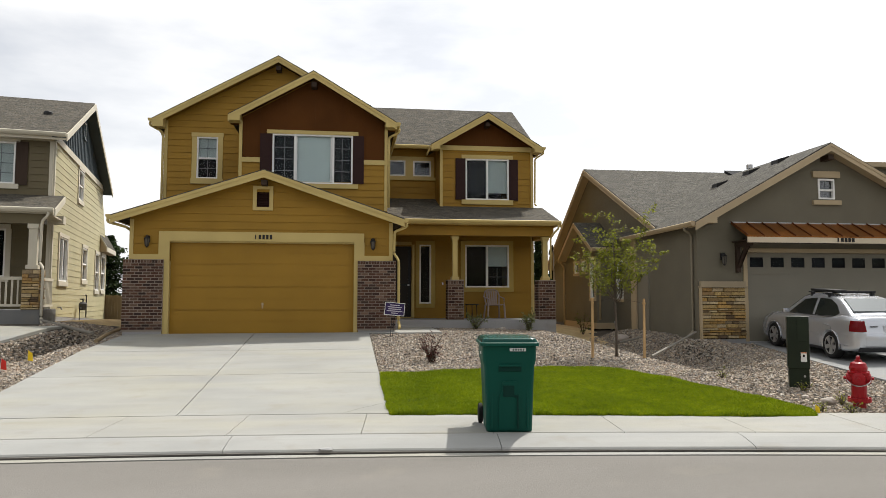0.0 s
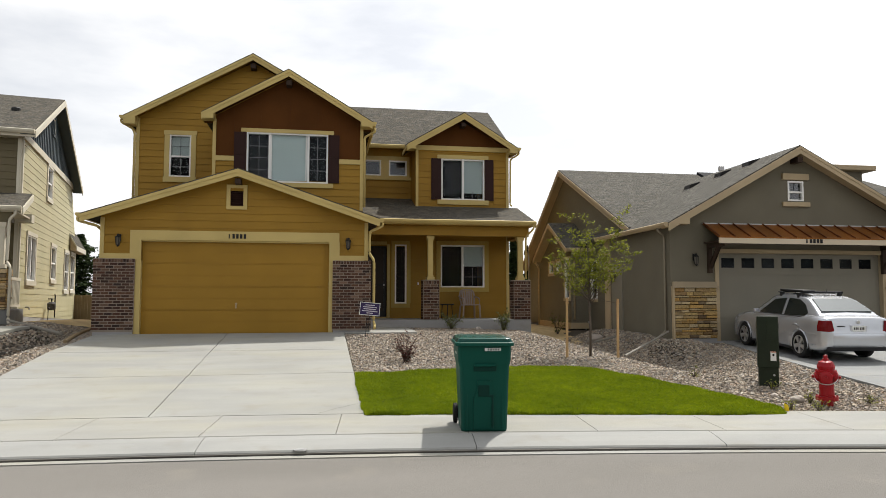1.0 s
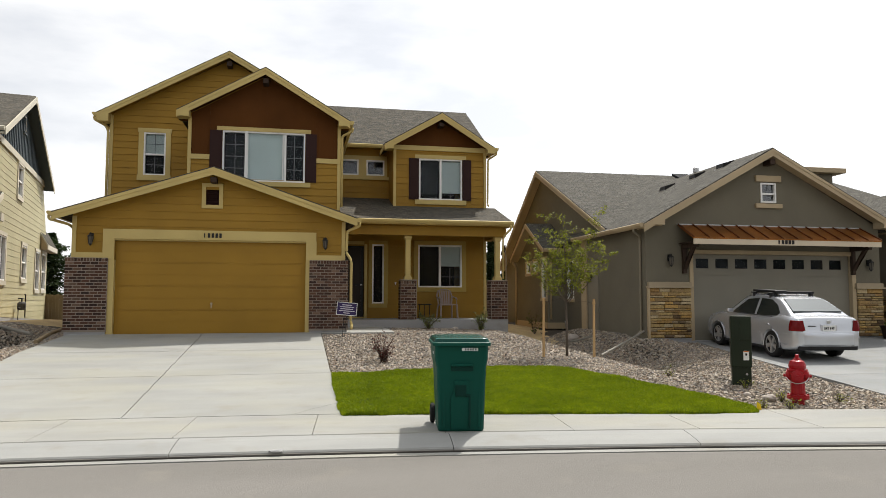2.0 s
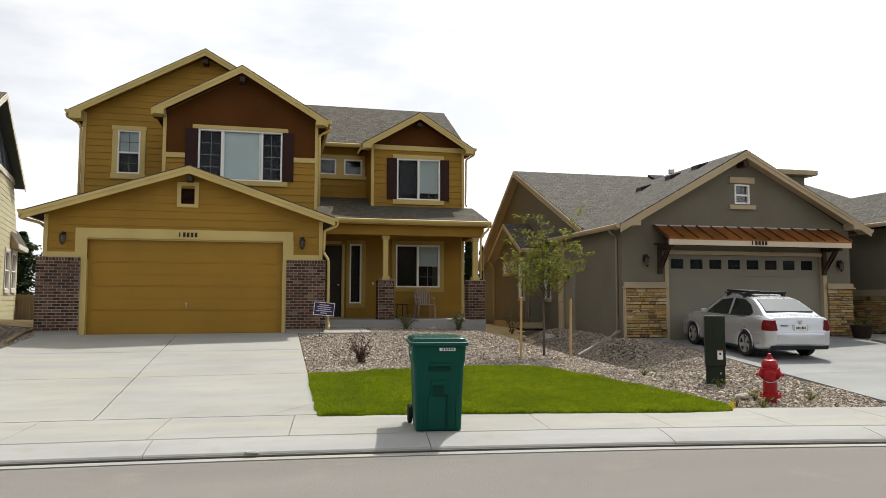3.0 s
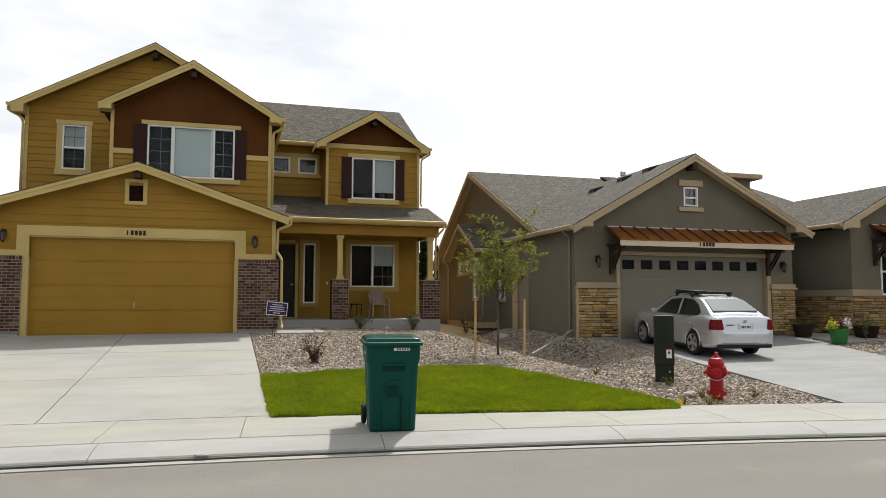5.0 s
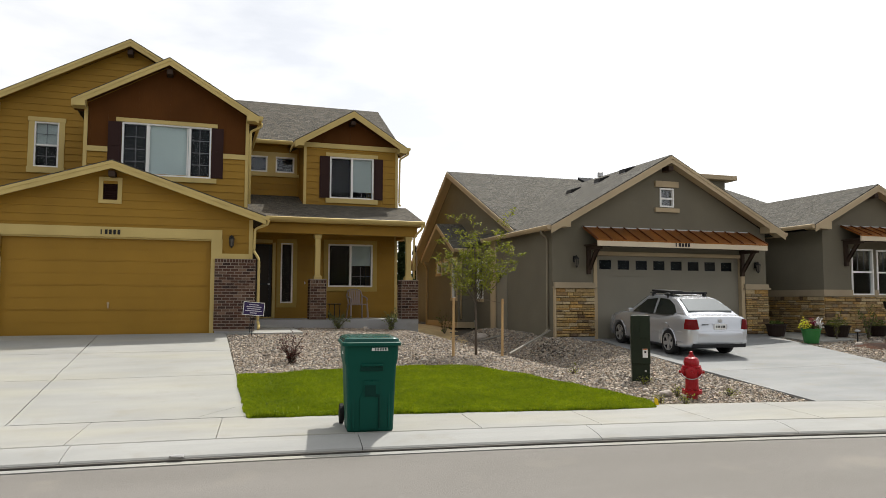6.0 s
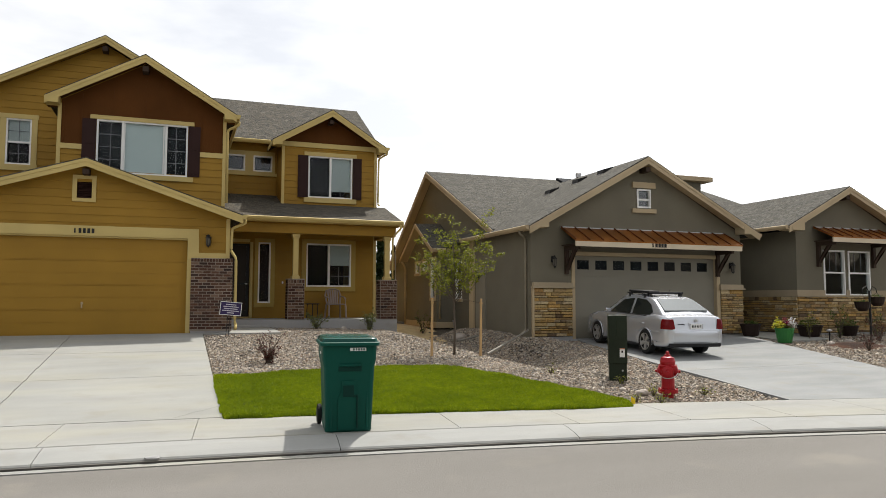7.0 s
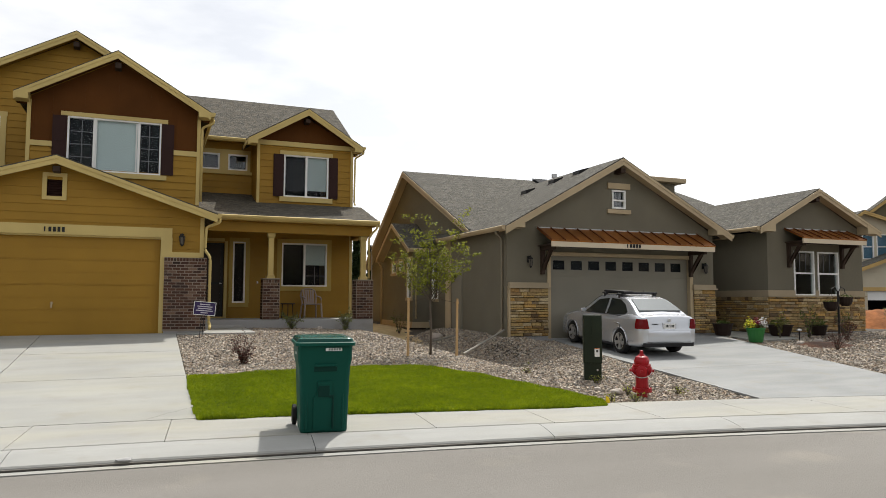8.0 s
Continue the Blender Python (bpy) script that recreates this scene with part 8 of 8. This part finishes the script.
for a, b in zip(rings, rings[1:]):
    for i in range(len(a)):
        j = (i + 1) % len(a)
        bm.faces.new((a[i], a[j], b[j], b[i]))
bm.faces.new(rings[-1])
tagged(part("lawn", bm, TURF), "bed of trimmed green turf", "lawn", kind="structure")


def grass_mat():
    m, n, l, b = mat_base("grass_blades", 0.6, 0, 0.25)
    f = n.new("ShaderNodeNewGeometry").outputs["Random Per Island"]
    col = ramp_of(n, l, f, [(0.125, 0.19, 0.003), (0.24, 0.31, 0.004), (0.34, 0.42, 0.006), (0.21, 0.29, 0.004), (0.44, 0.46, 0.02)])
    patch = noise_fac(n, l, 1.3, 0.35, 0.68, 4.0)
    col = mixed(n, l, patch, mixed(n, l, 0.42, col, (0.075, 0.125, 0.005)), col)
    tuft = noise_fac(n, l, 9.0, 0.36, 0.62, 3.0)
    col = mixed(n, l, tuft, mixed(n, l, 0.38, col, (0.07, 0.115, 0.005)), col)
    l.new(col, b.inputs["Base Color"])
    tr = n.new("ShaderNodeBsdfTranslucent")
    l.new(col, tr.inputs["Color"])
    mx = n.new("ShaderNodeMixShader")
    mx.inputs["Fac"].default_value = 0.4
    l.new(b.outputs["BSDF"], mx.inputs[1])
    l.new(tr.outputs["BSDF"], mx.inputs[2])
    l.new(mx.outputs["Shader"], n["Material Output"].inputs["Surface"])
    return m


def lawn_grass(count):
    q = np.random.default_rng(5)
    P = np.column_stack([q.uniform(0.55, 6.5, count * 2), q.uniform(9.0, 13.6, count * 2)])
    keep = np.zeros(len(P), bool)
    poly = np.array(LAWN)
    for i in range(len(poly)):
        (x0, y0), (x1, y1) = poly[i], poly[(i + 1) % len(poly)]
        cross = ((y0 > P[:, 1]) != (y1 > P[:, 1]))
        xs = x0 + (P[:, 1] - y0) * (x1 - x0) / (y1 - y0 if y1 != y0 else 1e-9)
        keep ^= cross & (P[:, 0] < xs)
    P = P[keep][:count]
    # a ragged fringe that hangs over the edge
    E = np.array(LAWN_EDGE)
    i = q.integers(0, len(E), 16000)
    f = q.random(16000)[:, None]
    A, B = E[i], E[(i + 1) % len(E)]
    out = np.column_stack([-(B - A)[:, 1], (B - A)[:, 0]])
    out /= np.linalg.norm(out, axis=1)[:, None]
    ragged = 0.028 + 0.05 * np.array([noise.noise((x * 4.0, y * 4.0, 7.0)) for x, y in A])
    P = np.vstack([P, A + (B - A) * f + out * (ragged - 0.05 * q.random(16000))[:, None]])
    n = len(P)
    r = np.hypot(P[:, 0] - CX, P[:, 1] - CY) - R_BACK
    k = 0.07 - 0.015 * np.clip((P[:, 0] - 3) / 5, 0, 1)
    z = np.where(r > 0, k * r, 0) + 0.012
    z[-16000:] -= 0.012
    clump = 0.75 + 0.5 * np.array([noise.noise((x * 1.7, y * 1.7, 0.0)) for x, y in P])
    h = q.uniform(0.028, 0.075, n) * clump
    a, b = q.uniform(0, 2 * np.pi, n), q.uniform(0, 2 * np.pi, n)
    w, lean = q.uniform(0.0035, 0.0065, n), q.uniform(0.2, 0.9, n) * h
    base = np.column_stack([P, z])
    side = np.column_stack([np.cos(a) * w, np.sin(a) * w, np.zeros(n)])
    tip = base + np.column_stack([np.cos(b) * lean, np.sin(b) * lean, h])
    mid = base + np.column_stack([np.cos(b) * lean * 0.3, np.sin(b) * lean * 0.3, h * 0.6])
    V = np.stack([base - side, base + side, mid + side * 0.8, tip, mid - side * 0.8], 1).reshape(-1, 3)
    i = np.arange(n) * 5
    faces = np.column_stack([i, i + 1, i + 2, i + 3, i + 4]).tolist()
    me = bpy.data.meshes.new("grass")
    me.from_pydata(V.tolist(), [], faces)
    me.materials.append(grass_mat())
    return tagged(new("grass", me), "short bright green lawn grass", "grass", kind="stuff")


lawn_grass(210000)

# ---- river gravel ----
# one rough block with a smaller top; every stone is its own distortion of it
ico_v = np.array([(sx * (0.95 - 0.3 * (sz > 0)), sy * (0.95 - 0.3 * (sz > 0)), sz * 0.8) for sz in (-1, 1) for sy in (-1, 1) for sx in (-1, 1)])
ico_f = np.array([(0, 2, 3, 1), (4, 5, 7, 6), (0, 1, 5, 4), (1, 3, 7, 5), (3, 2, 6, 7), (2, 0, 4, 6)])


def gravel_at(x, y):
    """Whether the bed at this place is loose gravel."""
    r = math.hypot(x - CX, y - CY)
    if r < R_BACK + 0.03 or inside(LAWN, x, y):
        return False
    if y < 19.93 and left1(y) - 0.02 < x < 0.60:
        return False
    if 19.6 < y < 20.54 and 0.5 < x < 2.57:
        return False
    if -5.92 < x < 1.32 and y > 19.78 or 1.2 < x < 6.68 and y > 22.52 or 1.2 < x < 2.57 and y > 20.5:
        return False
    if y < 17.52 and left2(y) + 0.03 < x < right2(y) - 0.03:
        return False
    if 8.88 < x < 16.2 and y > 17.4 or 17.6 < x < 22.2 and y > 16.9 or 15.88 < x < 17.62 and 15.58 < y:
        return False
    if x < -7.9 + 0.33 * (y - 18.3) and 18.1 + 0.22 * (x + 8) < y < 20.05 + 0.2 * (x + 8):
        return False
    u = ((x + 8.34) * math.cos(radians(10.7)) + (y - 21.44) * math.sin(radians(10.7)), -(x + 8.34) * math.sin(radians(10.7)) + (y - 21.44) * math.cos(radians(10.7)))
    if u[0] < 0.05 and u[1] > -2.05:
        return False
    return True


def gravel(regions):
    q = np.random.default_rng(8)
    C, S = [], []
    for x0, x1, y0, y1, dens, s0, s1 in regions:
        n = int((x1 - x0) * (y1 - y0) * dens)
        for x, y, s in zip(q.uniform(x0, x1, n), q.uniform(y0, y1, n), q.uniform(0, 1, n)):
            if gravel_at(x, y):
                C.append((x, y, rise(x, y) - 0.045 + 0.025 * noise.noise((x * 0.8, y * 0.8, 3.0))))
                S.append(s0 + (s1 - s0) * s ** 2.2)
    C, S = np.array(C), np.array(S)
    n = len(C)
    sc = np.stack([S * q.uniform(0.8, 1.5, n), S * q.uniform(0.7, 1.1, n), S * q.uniform(0.5, 0.85, n)], 1)
    V = ico_v[None] * (1 + q.uniform(-0.28, 0.28, (n, len(ico_v), 3)))
    V = V * sc[:, None, :]
    a, t = q.uniform(0, 2 * np.pi, n), q.uniform(-0.5, 0.5, n)
    ca, sa, ct, stt = np.cos(a), np.sin(a), np.cos(t), np.sin(t)
    x, y, z = V[..., 0], V[..., 1], V[..., 2]
    x, z = x * ct[:, None] + z * stt[:, None], -x * stt[:, None] + z * ct[:, None]
    x, y = x * ca[:, None] - y * sa[:, None], x * sa[:, None] + y * ca[:, None]
    lift = (S * q.uniform(0.1, 0.7, n))[:, None]
    V = np.stack([x + C[:, 0:1], y + C[:, 1:2], z + C[:, 2:3] + lift], 2).reshape(-1, 3)
    F = (ico_f[None] + (np.arange(n) * len(ico_v))[:, None, None]).reshape(-1, 4)
    me = bpy.data.meshes.new("gravel")
    me.from_pydata(V.tolist(), [], F.tolist())
    me.materials.append(GRAVEL)
    return tagged(new("gravel", me), "mixed grey, tan and rust river gravel", "gravel", kind="stuff")


gravel(((0.6, 6.7, 13.0, 22.6, 900, 0.013, 0.034), (5.2, 9.9, 8.7, 16.0, 950, 0.013, 0.033), (6.7, 9.2, 16.0, 22.6, 800, 0.013, 0.034), (9.0, 10.6, 13.5, 17.6, 850, 0.013, 0.034),
        (-9.5, -5.1, 10.3, 22.0, 850, 0.013, 0.034), (13.6, 24.0, 8.0, 17.0, 420, 0.016, 0.042)))

# ---- unseen plain house blocks behind the camera, added for dark window reflections ----
FAR_WALL = paint("plain_far_wall", (0.26, 0.22, 0.17), 0.9, 0.1, 10, 0.2)
for i, (a, r) in enumerate(((-20, 46), (-4, 46), (12, 46), (28, 46), (44, 46), (66, 88), (74, 88), (82, 88), (90, 88), (98, 88), (-52, 88), (-60, 88))):
    x, y = polar(r, a)
    XF[0] = Matrix.Translation((x, y, -0.1)) @ Matrix.Rotation(radians(-a if r < 60 else 180 - a), 4, "Z")
    bm = bmesh.new()
    extr(bm, [(-5.8, 0, 0), (5.8, 0, 0), (5.8, 0, 5.6), (0, 0, 8.4), (-5.8, 0, 5.6)], (0, -9, 0))
    tagged(part("backdrop_house", bm, FAR_WALL), "unseen plain house block added for dark window reflections", "backdrop", kind="structure")
XF[0] = Matrix.Identity(4)
